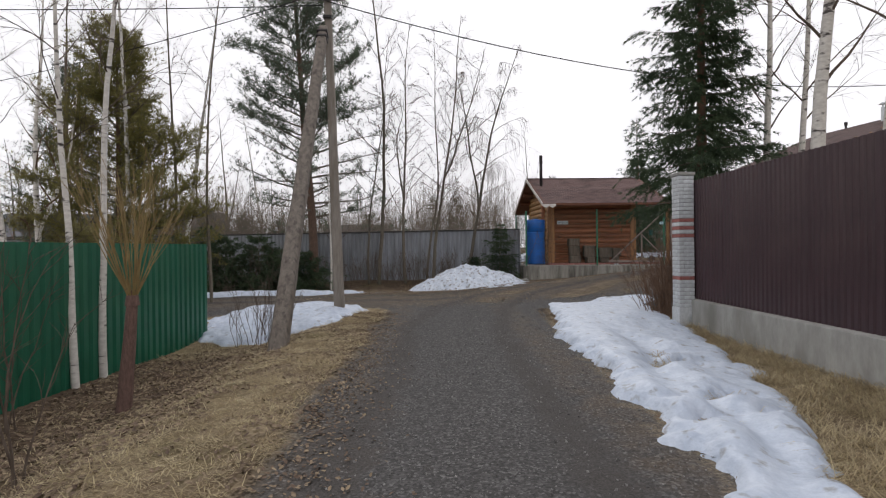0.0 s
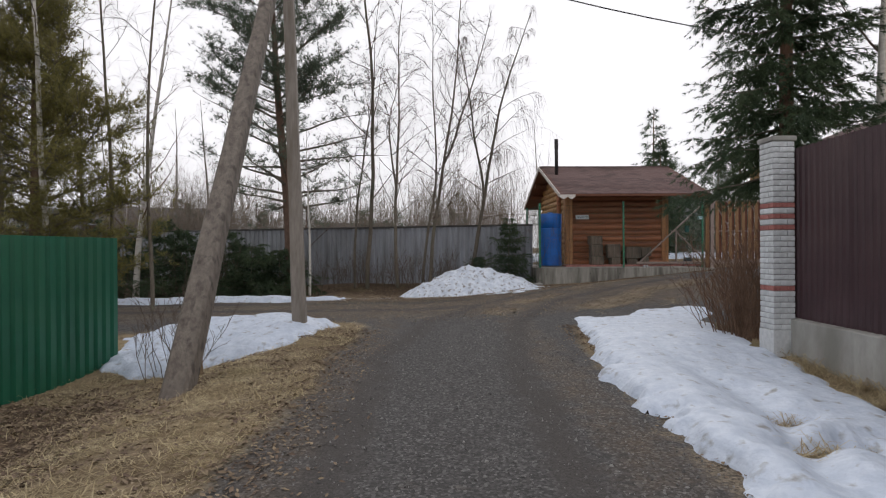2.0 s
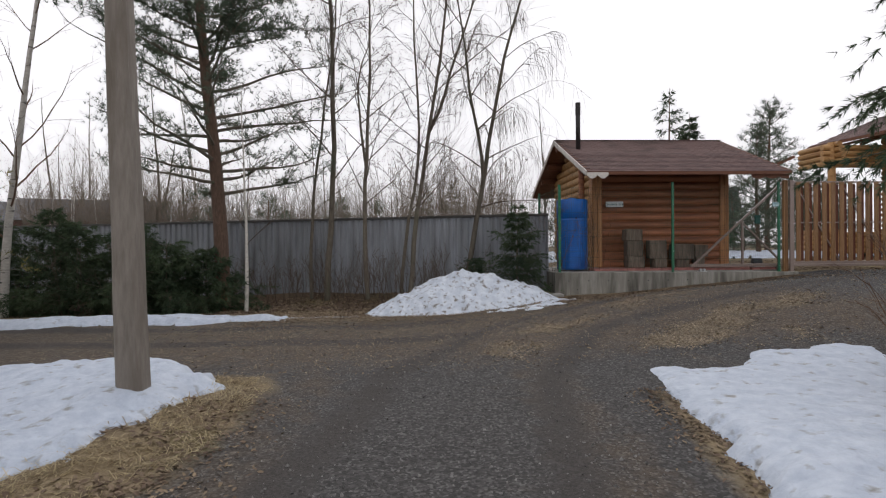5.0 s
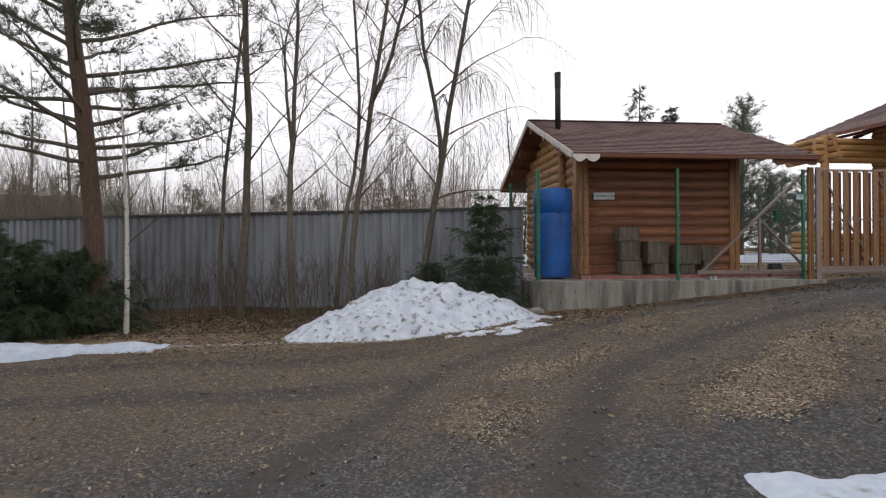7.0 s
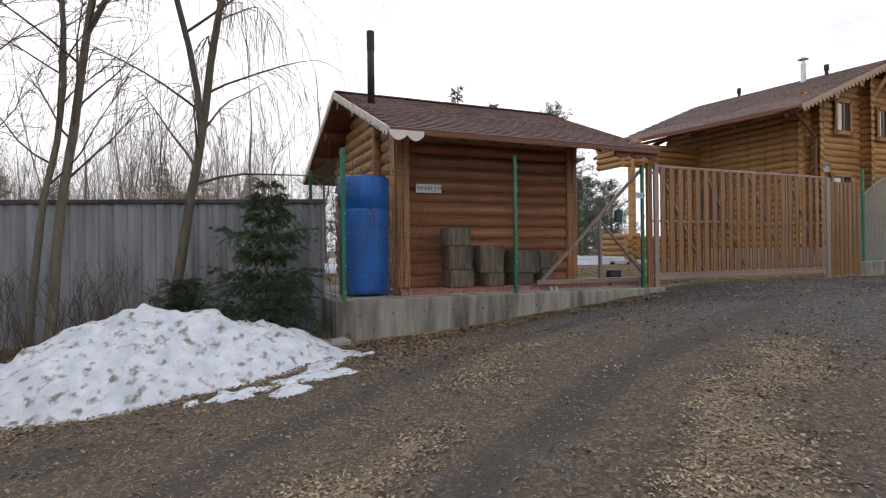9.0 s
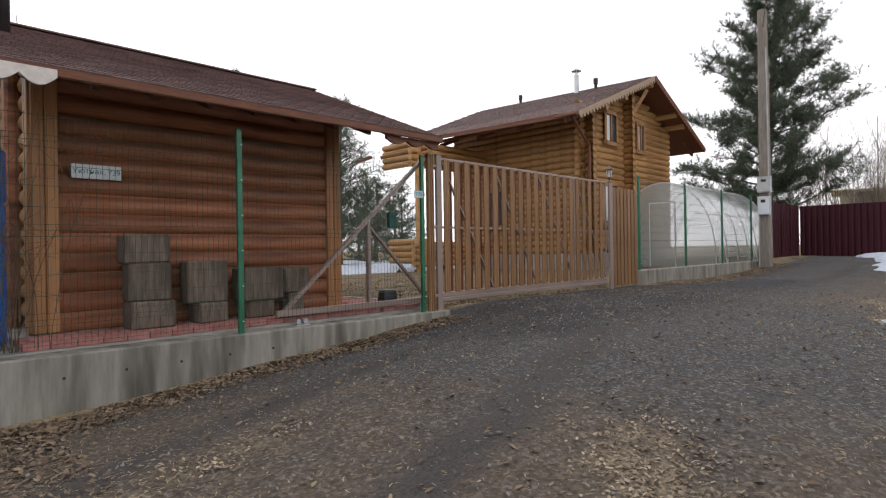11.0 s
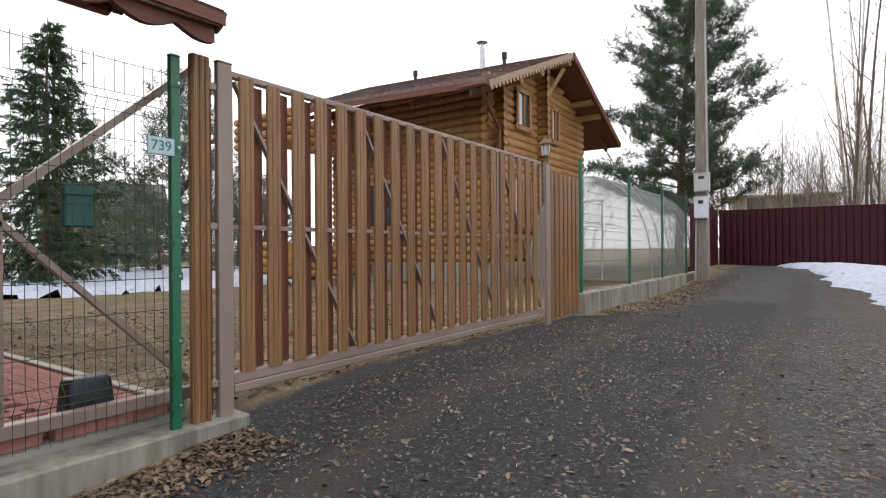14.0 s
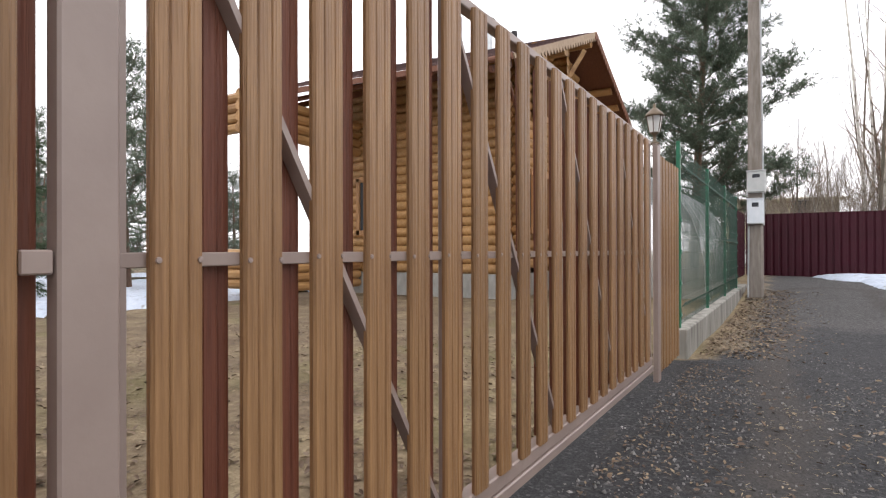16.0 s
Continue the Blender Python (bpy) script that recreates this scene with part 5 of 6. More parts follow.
bench = thing("timber_bench", "rough bench of weathered grey timber blocks against the cabin", "bench", at=(5.64, 21.78, 0.89))
block(bench, 0.02, 0.0, 0.0, 0.42, 0.30, 0.28, 2)
block(bench, 0.0, 0.0, 0.28, 0.40, 0.30, 0.38, -4)
block(bench, -0.03, 0.0, 0.66, 0.42, 0.28, 0.29, 3)
chair1 = thing("timber_block_seat", "weathered grey timber block seat against the cabin", "seat", at=(6.22, 21.78, 0.89))
block(chair1, 0.04, 0.0, 0.0, 0.32, 0.28, 0.22, 3)
block(chair1, 0.0, 0.02, 0.22, 0.42, 0.30, 0.45, -3)
chair2 = thing("timber_block_seat", "weathered grey timber block seat wider than its foot", "seat", at=(6.82, 21.78, 0.89))
block(chair2, 0.0, 0.0, 0.0, 0.34, 0.26, 0.20, -3)
block(chair2, 0.02, 0.0, 0.20, 0.50, 0.30, 0.38, 2)
chair3 = thing("timber_block_seat", "narrow weathered grey timber block seat near the cabin's corner", "seat", at=(7.27, 21.78, 0.89))
block(chair3, 0.0, 0.0, 0.0, 0.21, 0.24, 0.26, 5)
block(chair3, 0.02, 0.0, 0.26, 0.33, 0.27, 0.30, -4)


def words(text, size, mat, parent, m, depth=0.001):
    cu = bpy.data.curves.new("lettering", "FONT")
    cu.body, cu.size, cu.extrude, cu.align_x, cu.align_y = text, size, depth, "CENTER", "CENTER"
    cu.materials.append(mat)
    ob = new("lettering", cu)
    ob.parent = parent
    ob.matrix_local = m
    return ob


house_sign = thing("street_sign", "white enamel street sign with teal lettering on the cabin wall", "sign", at=(5.26, 22.02, 2.47))
part("plate", box_bm(-0.22, -0.012, -0.07, 0.22, 0.006, 0.07, 0.004), SIGN_WHITE, house_sign)
words("Уютная, 739", 0.075, SIGN_TEAL, house_sign, pose(0, -0.0135, 0, 90, 0, 0))
plate = thing("number_plate", "pale blue number plate reading 739 wired to the mesh fence", "sign", at=(8.83, 21.155, 2.385))
part("plate", box_bm(-0.075, -0.004, -0.047, 0.075, 0.004, 0.047, 0.002), PLATE_BLUE, plate)
part("rim", box_bm(-0.079, -0.002, -0.051, 0.079, 0.003, 0.051, 0.002), SIGN_TEAL, plate)
words("739", 0.078, SIGN_TEAL, plate, pose(0, -0.0052, 0, 90, 0, 0))

motor = thing("gate_motor", "black plastic gate motor housing on a base beside the rail", "gate motor", at=(8.63, 21.6, 0.885))
bm = bmesh.new()
made = bmesh.ops.create_cube(bm, size=1, matrix=Matrix.Translation((0, 0, 0.11)) @ Matrix.Diagonal((0.26, 0.18, 0.22, 1)))
for q in bm.verts:
    if q.co.z > 0.15:
        q.co.x *= 0.86
        q.co.y *= 0.8
bmesh.ops.bevel(bm, geom=bm.edges[:], offset=0.03, segments=3, affect="EDGES", profile=0.5)
part("housing", bm, MOTOR, motor, smooth=True)
part("foot", box_bm(-0.15, -0.11, -0.01, 0.15, 0.11, 0.02), ZINC, motor)
letter = thing("letterbox", "dark green steel letterbox hung on the mesh fence", "letterbox", at=(8.45, 21.23, 2.035))
part("case", box_bm(-0.066, 0, -0.105, 0.066, 0.06, 0.10, 0.008), LETTERBOX, letter)
part("flap", box_bm(-0.069, -0.008, 0.055, 0.069, 0.004, 0.104, 0.003), LETTERBOX, letter)
slide = thing("toy_slide_end", "bright green plastic toy end standing on the paving", "toy", at=(8.05, 22.75, 0.9))
v = [(0, 0, 0), (0.45, 0, 0), (0, 0, 0.5), (0.25, 0, 0.32), (0, 0.25, 0), (0.45, 0.25, 0), (0, 0.25, 0.5), (0.25, 0.25, 0.32)]
mesh("shell", v, [(0, 1, 3, 2), (5, 4, 6, 7), (0, 4, 5, 1), (1, 5, 7, 3), (3, 7, 6, 2), (2, 6, 4, 0)], SLIDE_GREEN, slide)


# ---- snow ----
def snow_patch(name, label, x0, x1, y0, y1, depth, mat, inside, seed, rag=0.22, step=0.06, soft=0.28, lumps=0.035):
    """A bank of old snow on the ground. inside(x, y) is the distance in metres to the patch's edge, positive within it."""
    nx, ny = int((x1 - x0) / step), int((y1 - y0) / step)
    v, idx, f = [], {}, []
    for j in range(ny + 1):
        for i in range(nx + 1):
            x, y = x0 + (x1 - x0) * i / nx, y0 + (y1 - y0) * j / ny
            d = inside(x, y) + rag * noise.fractal((x * 1.1, y * 1.1, seed), 1.0, 2.0, 4) + 0.25 * rag * noise.noise((x * 7, y * 7, seed))
            if d > -step * 1.8:
                if d > 0:
                    h = depth(x, y) * (1 - math.exp(-d / soft))
                    h += lumps * (1 - math.exp(-d / 0.3)) * (0.8 * noise.fractal((x * 2.4, y * 2.4, seed + 5), 0.8, 2.0, 5) + 0.4 * noise.noise((x * 9, y * 9, seed)))
                else:
                    h = d * 0.6
                idx[i, j] = len(v)
                v.append((x, y, ground_z(x, y) + h))
    for (i, j) in idx:
        q = [(i, j), (i + 1, j), (i + 1, j + 1), (i, j + 1)]
        if all(k in idx for k in q):
            f.append(tuple(idx[k] for k in q))
    return tagged(mesh(name, v, f, mat, None, smooth=True), label, "snow", "", "stuff")


def oval(cx, cy, rx, ry, turn=0):
    ca, sa = math.cos(radians(turn)), math.sin(radians(turn))

    def inside(x, y):
        u, w = (ca * (x - cx) + sa * (y - cy)) / rx, (-sa * (x - cx) + ca * (y - cy)) / ry
        return (1 - math.hypot(u, w)) * min(rx, ry)

    return inside


def lane_bank(x, y):
    left = x - (1.6 + 0.078 * (y - 3.4) + 0.020 * max(0.0, y - 9) ** 2)
    right = float(np.interp(y, (0, 3.3, 4.1, 5.0, 7.0, 9.0, 10.6, 13.5, 14.6), (1.75, 2.3, 2.5, 3.1, 3.8, 4.4, 4.66, 5.0, 5.9))) - x
    holes = min(-oval(hx, hy, rx, ry, 20)(x, y) for hx, hy, rx, ry in ((3.0, 8.1, 0.2, 0.06), (2.9, 7.4, 0.22, 0.07), (2.3, 4.9, 0.22, 0.05), (2.5, 5.6, 0.25, 0.06)))
    return min(left, right * 0.9, holes, 13.95 + 0.26 * (x - 2.7) + 0.12 * math.sin(x * 3.1) - y, y - 0.6)


def bank_depth(x, y):
    """Snow depth of the lane's bank, with a wandering melt trough along its middle."""
    x = lane_u(x, y)
    line = 2.40 + 0.17 * (y - 4.5) + 0.16 * math.sin(y * 1.7) + 0.12 * noise.noise((x, y * 2, 6))
    trough = math.exp(-((x - line) / (0.20 + 0.06 * math.sin(y * 2.3))) ** 2) * (1 - smooth_step(8.6, 10.0, y))
    return (0.19 - 0.12 * smooth_step(11.0, 14.0, y)) * (1 - 0.75 * trough) * (1 - 0.35 * smooth_step(0.3, 0.8, x - line))


pile_in = oval(1.35, 20.52, 2.2, 1.12, 5)


def pile_height(x, y):
    q = max(0.0, pile_in(x, y) / 1.15)
    return 1.12 * q ** 1.0 * (1 - 0.26 * q)


def strip(ax, ay, bx, by, half):
    ln = math.hypot(bx - ax, by - ay)
    ux, uy = (bx - ax) / ln, (by - ay) / ln

    def inside(x, y):
        q = min(ln, max(0.0, (x - ax) * ux + (y - ay) * uy))
        return half - math.hypot(x - ax - ux * q, y - ay - uy * q)

    return inside


snow_patch("snow_pile", "shovelled heap of dirty old snow before the grey fence", -1.6, 4.4, 18.8, 22.0, pile_height, SNOW_PILE, pile_in, 3.0, 0.2, 0.04, 0.06, 0.11)
snow_patch("snow_bank", "long bank of melting snow along the lane's edge", 1.2, 7.0, 0.5, 16.2, bank_depth, SNOW, lane_bank, 8.0, 0.24, 0.045, 0.12, 0.034)
snow_patch("snow_bank", "bank of old snow behind the leaning strut", -5.6, -1.0, 10.4, 15.8, lambda x, y: 0.2, SNOW, oval(-3.55, 13.5, 1.8, 1.85, 0), 21.0, 0.35, 0.05, 0.25, 0.04)
snow_patch("snow_bank", "strip of old snow along the far side of the side road", -11.5, -2.0, 17.8, 21.0, lambda x, y: 0.2, SNOW, strip(-11, 18.7, -2.7, 19.6, 0.42), 25.0, 0.3, 0.07)
snow_patch("snow_bank", "thin streak of old snow leading to the snow heap", -3.2, 0.2, 19.4, 20.9, lambda x, y: 0.06, SNOW, strip(-2.8, 19.75, -0.3, 19.95, 0.07), 27.0, 0.08, 0.05)
snow_patch("snow_bank", "remnant of dirty snow beside the plinth's corner", 2.6, 3.5, 20.7, 21.7, lambda x, y: 0.22, SNOW_PILE, oval(3.12, 21.15, 0.32, 0.3), 29.0, 0.1, 0.04)
for sx, sy, sr in ((3.05, 19.75, 0.2), (2.85, 19.35, 0.16), (2.55, 18.95, 0.13), (3.3, 20.2, 0.15), (2.2, 19.2, 0.12)):
    snow_patch("snow_bank", "small remnant of dirty snow among the leaves", sx - 0.5, sx + 0.5, sy - 0.5, sy + 0.5, lambda x, y: 0.035, SNOW_PILE, oval(sx, sy, sr * 1.1, sr * 0.8), 50.0 + sx, 0.5, 0.025, 0.08, 0.02)
snow_patch("snow_bank", "bank of melting snow beside the lane's end", 9.0, 29.4, 12.0, 20.5, lambda x, y: 0.15, SNOW, lambda x, y: min(16.4 + 0.05 * (x - 11) + 0.0072 * max(0.0, x - 11) ** 2 - 0.14 * math.sin(x * 1.3) - y, y - 12.2, x - 10.3, 29.2 - x), 31.0, 0.35, 0.09)
snow_patch("snow_field", "snow lying over the yard behind the cabin", 4.0, 30.0, 30.0, 48.0, lambda x, y: 0.25, SNOW, oval(16.0, 39.0, 12.5, 8.0), 41.0, 1.2, 0.3, 0.4)


# ---- trees ----
class Tubes:
    """Gathers tapered tubes along polylines into one mesh."""

    def __init__(self):
        self.v, self.f = [], []

    def add(self, pts, r0, r1, sides):
        k, n = len(self.v), len(pts)
        for i, p in enumerate(pts):
            d = (pts[min(i + 1, n - 1)] - pts[max(i - 1, 0)])
            d = d.normalized() if d.length > 1e-6 else Vector((0, 0, 1))
            u = d.cross(Vector((0.31, 0.95, 0.07))).normalized()
            w = d.cross(u)
            r = r0 + (r1 - r0) * i / (n - 1)
            for s in range(sides):
                a = 2 * math.pi * s / sides
                self.v.append(tuple(p + (u * math.cos(a) + w * math.sin(a)) * r))
        for i in range(n - 1):
            for s in range(sides):
                t = (s + 1) % sides
                self.f.append((k + i * sides + s, k + i * sides + t, k + (i + 1) * sides + t, k + (i + 1) * sides + s))


def wander(rng, start, way, length, n, bend, lift=0.0):
    """A crooked line from start along way."""
    pts, d = [start.copy()], way.normalized()
    p = start.copy()
    for i in range(n):
        d = (d + Vector((rng.uniform(-bend, bend), rng.uniform(-bend, bend), rng.uniform(-bend, bend) + lift))).normalized()
        p = p + d * (length / n)
        pts.append(p.copy())
    return pts


def at_along(pts, q):
    s = q * (len(pts) - 1)
    i = min(int(s), len(pts) - 2)
    return pts[i].lerp(pts[i + 1], s - i), (pts[i + 1] - pts[i]).normalized()


def bare_tree(seed, height, r, lean=(0, 0), first=0.3, limbs=16, spread=0.55, twigs=7, droop=0.0, forks=0, fine=3, bend=0.04):
    """Trunk and crown of a leafless tree, as two sets of tubes."""
    rng = random.Random(seed)
    trunk, crown = Tubes(), Tubes()
    stems = [wander(rng, Vector((0, 0, -0.15)), Vector((lean[0], lean[1], 1)), height, 14, bend, 0.03)]
    trunk.add(stems[0], r, r * 0.14, 8)
    for k in range(forks):
        p, d = at_along(stems[0], rng.uniform(0.22, 0.42))
        a = rng.uniform(0, 6.28)
        s = wander(rng, p, d + Vector((math.cos(a), math.sin(a), 0)) * 0.38, height * rng.uniform(0.45, 0.6), 10, bend * 1.4, 0.07)
        trunk.add(s, r * 0.6, r * 0.1, 6)
        stems.append(s)
    for si, stem in enumerate(stems):
        total = limbs if si == 0 else limbs // 2
        for k in range(total):
            q = first + (0.97 - first) * (k + rng.random()) / total
            p, d = at_along(stem, q)
            a = k * 2.4 + rng.uniform(-0.5, 0.5)
            way = Vector((math.cos(a) * spread, math.sin(a) * spread, rng.uniform(0.35, 0.8)))
            ln = height * rng.uniform(0.13, 0.24) * (1.25 - q)
            limb = wander(rng, p, way, ln, 6, 0.16, 0.05 - droop * 0.25)
            crown.add(limb, r * 0.24 * (1.15 - q) + 0.003, 0.003, 4)
            for t in range(twigs):
                p2, d2 = at_along(limb, rng.uniform(0.25, 1.0))
                w2 = d2 + Vector((rng.uniform(-0.8, 0.8), rng.uniform(-0.8, 0.8), rng.uniform(-0.3, 0.6) - droop * 1.2))
                tw = wander(rng, p2, w2, ln * rng.uniform(0.25, 0.55), 4, 0.2, -droop * 0.5)
                crown.add(tw, 0.0055, 0.002, 3)
                for u in range(fine):
                    p3, d3 = at_along(tw, rng.uniform(0.3, 1.0))
                    w3 = d3 + Vector((rng.uniform(-0.9, 0.9), rng.uniform(-0.9, 0.9), rng.uniform(-0.5, 0.4) - droop * 2.5))
                    crown.add(wander(rng, p3, w3, ln * rng.uniform(0.12, 0.3) * (1 + droop * 2), 3, 0.2, -droop), 0.003, 0.0015, 3)
    return trunk, crown


def tree_thing(name, label, category, trunk, crown, bark, crown_mat, at, turn=0, scale=1.0, group="", needles=None, needle_mat=None):
    root = thing(name, label, category, group, at=at, turn=turn)
    root.scale = (scale,) * 3
    mesh("trunk", trunk.v, trunk.f, bark, root, smooth=True)
    c = mesh("crown", crown.v, crown.f, crown_mat, root)
    if needles:
        mesh("needles", needles[0], needles[1], needle_mat, c)
    return root


def needle_tuft(rng, v, f, p, way, ln, wid, count, cone):
    """A brush of narrow blades at p about the direction way."""
    for k in range(count):
        d = (way + Vector((rng.uniform(-cone, cone), rng.uniform(-cone, cone), rng.uniform(-cone, cone)))).normalized()
        s = d.cross(Vector((rng.uniform(-1, 1), rng.uniform(-1, 1), rng.uniform(-1, 1)))).normalized() * wid
        q = p + d * ln * rng.uniform(0.7, 1.1)
        k0 = len(v)
        v += [tuple(p - s * 0.5), tuple(p + s * 0.5), tuple(q)]
        f.append((k0, k0 + 1, k0 + 2))


def pine(seed, height, r, crown_from=0.35, width=2.6, limbs=60, dense=1.0, blade=0.13, bare_low=0.0, tuft=11):
    """A pine with crooked limbs that end in brushes of needles."""
    rng = random.Random(seed)
    trunk, crown = Tubes(), Tubes()
    nv, nf = [], []
    stem = wander(rng, Vector((0, 0, -0.15)), Vector((rng.uniform(-0.03, 0.03), rng.uniform(-0.03, 0.03), 1)), height, 12, 0.03, 0.02)
    trunk.add(stem, r, r * 0.12, 10)
    for k in range(limbs):
        q = crown_from + (1.0 - crown_from) * (k + rng.random()) / limbs
        p, d = at_along(stem, min(q, 0.995))
        a = k * 2.4 + rng.uniform(-0.5, 0.5)
        rel = (q - crown_from) / (1 - crown_from)
        ln = width * (0.45 + 0.6 * math.sin(math.pi * min(1, rel * 0.75 + 0.2))) * (1.08 - rel * 0.75) * rng.uniform(0.55, 1.2)
        limb = wander(rng, p, Vector((math.cos(a), math.sin(a), 0.05 + 0.65 * rel)), ln, 7, 0.16, 0.04)
        crown.add(limb, r * 0.2 * (1.15 - rel) + 0.008, 0.006, 5)
        few = 0.35 if rel < bare_low else 1.0
        for t in range(int((6 + 8 * ln) * few)):
            p2, d2 = at_along(limb, rng.uniform(0.22, 1.0))
            w2 = d2 * 0.7 + Vector((rng.uniform(-0.9, 0.9), rng.uniform(-0.9, 0.9), rng.uniform(-0.25, 0.6)))
            tl = rng.uniform(0.35, 1.05) * min(1.0, 0.35 + ln / 2.4)
            tw = wander(rng, p2, w2, tl, 4, 0.22, 0.06)
            crown.add(tw, 0.008, 0.003, 3)
            for u in range(int(8 * dense)):
                p3, d3 = at_along(tw, 1 - 0.9 * rng.random() ** 1.1)
                p3 = p3 + Vector((rng.uniform(-1, 1), rng.uniform(-1, 1), rng.uniform(-1, 1))) * 0.10
                needle_tuft(rng, nv, nf, p3, d3 * 0.6 + Vector((rng.uniform(-0.7, 0.7), rng.uniform(-0.7, 0.7), rng.uniform(-0.3, 0.7))), blade, blade * 0.06, tuft, 0.95)
    return trunk, crown, (nv, nf)


def spruce(seed, height, r, width, low=0.05, dense=1.0, tiers=None, blade=0.11, sag=0.75, tuft=6):
    """A spruce with hanging, finely twigged branches in tiers."""
    rng = random.Random(seed)
    trunk, crown = Tubes(), Tubes()
    nv, nf = [], []
    stem = wander(rng, Vector((0, 0, -0.1)), Vector((0, 0, 1)), height, 10, 0.012, 0.02)
    trunk.add(stem, r, r * 0.08, 8)
    tiers = tiers or int(height * 3.6)
    for t in range(tiers):
        q = low + (0.985 - low) * (t + rng.random() * 0.7) / tiers
        p, d = at_along(stem, q)
        base = width * (1 - q) ** 0.8 * rng.uniform(0.75, 1.15) + 0.06
        for b in range(6 if q < 0.9 else 4):
            a = t * 1.1 + b * 6.28 / 6 + rng.uniform(-0.4, 0.4)
            ln = base * rng.uniform(0.55, 1.15)
            limb = wander(rng, p, Vector((math.cos(a), math.sin(a), 0.25 - sag * (1 - q))), ln, 5, 0.09, 0.07)
            crown.add(limb, r * 0.14 * (1.1 - q) + 0.004, 0.003, 4)
            for u in range(int(4 + 11 * ln * dense)):
                p2, d2 = at_along(limb, 1 - 0.9 * rng.random())
                side = d2.cross(Vector((0, 0, 1))).normalized() * rng.choice((-1, 1))
                w2 = d2 * 0.8 + side * rng.uniform(0.1, 1.0) + Vector((0, 0, rng.uniform(-1.0, 0.05)))
                tw = wander(rng, p2, w2, min(0.5, 0.14 + ln * 0.22) * rng.uniform(0.6, 1.25), 3, 0.12, -0.08)
                for s in range(int(7 * dense) + 1):
                    p3, d3 = at_along(tw, rng.uniform(0.0, 1.0))
                    needle_tuft(rng, nv, nf, p3, d3, blade, blade * 0.10, tuft, 0.75)
    return trunk, crown, (nv, nf)


def gz(x, y, d=0.0):
    return (x, y, ground_z(x, y) - d)


# Bare trees along the grey fence.
for i, (x, y, h, r, forks, lean) in enumerate((
        (-2.4, 22.8, 10.0, 0.05, 0, (0.03, 0)), (-1.98, 22.6, 14.0, 0.085, 0, (0.02, 0)), (-0.92, 22.4, 10.5, 0.07, 1, (0.0, 0)), (-0.1, 22.3, 10.0, 0.05, 0, (-0.02, 0)),
        (0.12, 22.15, 10.5, 0.07, 1, (0.03, 0)), (1.5, 21.95, 9.0, 0.075, 1, (0.04, 0)))):
    tr, cr = bare_tree(100 + i, h, r, lean, 0.22, 24, 0.6, 12 if i == 5 else 8, 0.5 if i == 5 else 0.06, forks, 3, 0.095)
    tree_thing("bare_tree", "slender leafless tree with drooping twigs before the grey sheet fence" if i == 5 else "slender leafless tree before the grey sheet fence", "tree", tr, cr, BARK, TWIG, gz(x, y), 0, 1, "trees along the grey fence")
tr, cr = bare_tree(131, 5.5, 0.05, (0.05, 0), 0.3, 14, 0.5, 5)
tree_thing("birch_sapling", "thin white birch sapling at the roadside", "tree", tr, cr, BIRCH, TWIG, gz(-3.75, 21.7))

# Pine on the far side of the side road.
tr, cr, nd = pine(7, 13.5, 0.19, 0.22, 3.6, 92, 1.7, 0.16, 0.25, 9)
tree_thing("scots_pine", "tall Scots pine with an open crown by the roadside", "pine", tr, cr, PINE_BARK, BARK, gz(-4.45, 22.2), 0, 1, "", nd, PINE_NEEDLE)
tr, cr, nd = pine(9, 7.4, 0.12, 0.08, 2.5, 100, 1.8, 0.15, 0.0, 9)
tree_thing("young_pine", "dense olive-green young pine behind the green fence", "pine", tr, cr, PINE_BARK, BARK, gz(-8.7, 16.2), 0, 1.05, "", nd, PINE_YELLOW)
tr, cr, nd = pine(10, 8.0, 0.12, 0.1, 1.9, 54, 0.7, 0.18, 0.0, 8)
tree_thing("young_pine", "dense olive-green young pine behind the green fence", "pine", tr, cr, PINE_BARK, BARK, gz(-12.5, 19.5), 40, 1.0, "", nd, PINE_NEEDLE)

# Spruces.
sp1 = spruce(21, 11.5, 0.16, 2.05, 0.24, 1.6, None, 0.10, 0.85)
tree_thing("spruce", "big dark spruce spreading over the brown fence", "spruce", sp1[0], sp1[1], PINE_BARK, BARK, gz(6.0, 12.5), 0, 1, "", sp1[2], SPRUCE_NEEDLE)
sp2 = spruce(22, 2.3, 0.035, 0.88, 0.03, 1.6, 18, 0.06, 0.35, 6)
tree_thing("young_spruce", "small dark spruce against the grey fence by the plinth", "spruce", sp2[0], sp2[1], BARK, BARK, gz(2.65, 21.3), 0, 1, "", sp2[2], SPRUCE_NEEDLE)
sp3 = spruce(23, 1.1, 0.02, 0.5, 0.03, 2.0, 11, 0.05, 0.2)
tree_thing("young_spruce", "tiny dark spruce behind the snow heap", "spruce", sp3[0], sp3[1], BARK, BARK, gz(1.68, 21.45), 0, 1, "", sp3[2], SPRUCE_NEEDLE)
for i, (x, y, h) in enumerate(((-4.75, 21.9, 1.7), (-5.6, 21.7, 1.9), (-6.6, 22.2, 2.4), (-7.7, 21.8, 2.4), (-8.7, 22.5, 2.8), (-9.8, 22.0, 2.5), (-11.2, 22.6, 2.8), (-12.8, 22.3, 2.7))):
    s = spruce(30 + i, h, 0.03, 1.5, 0.02, 0.9, 12, 0.15, 0.3, 4)
    tree_thing("young_spruce", "low dark spruce bush beside the side road", "spruce", s[0], s[1], BARK, BARK, gz(x, y), i * 50, 1, "spruce bushes by the side road", s[2], SPRUCE_NEEDLE)
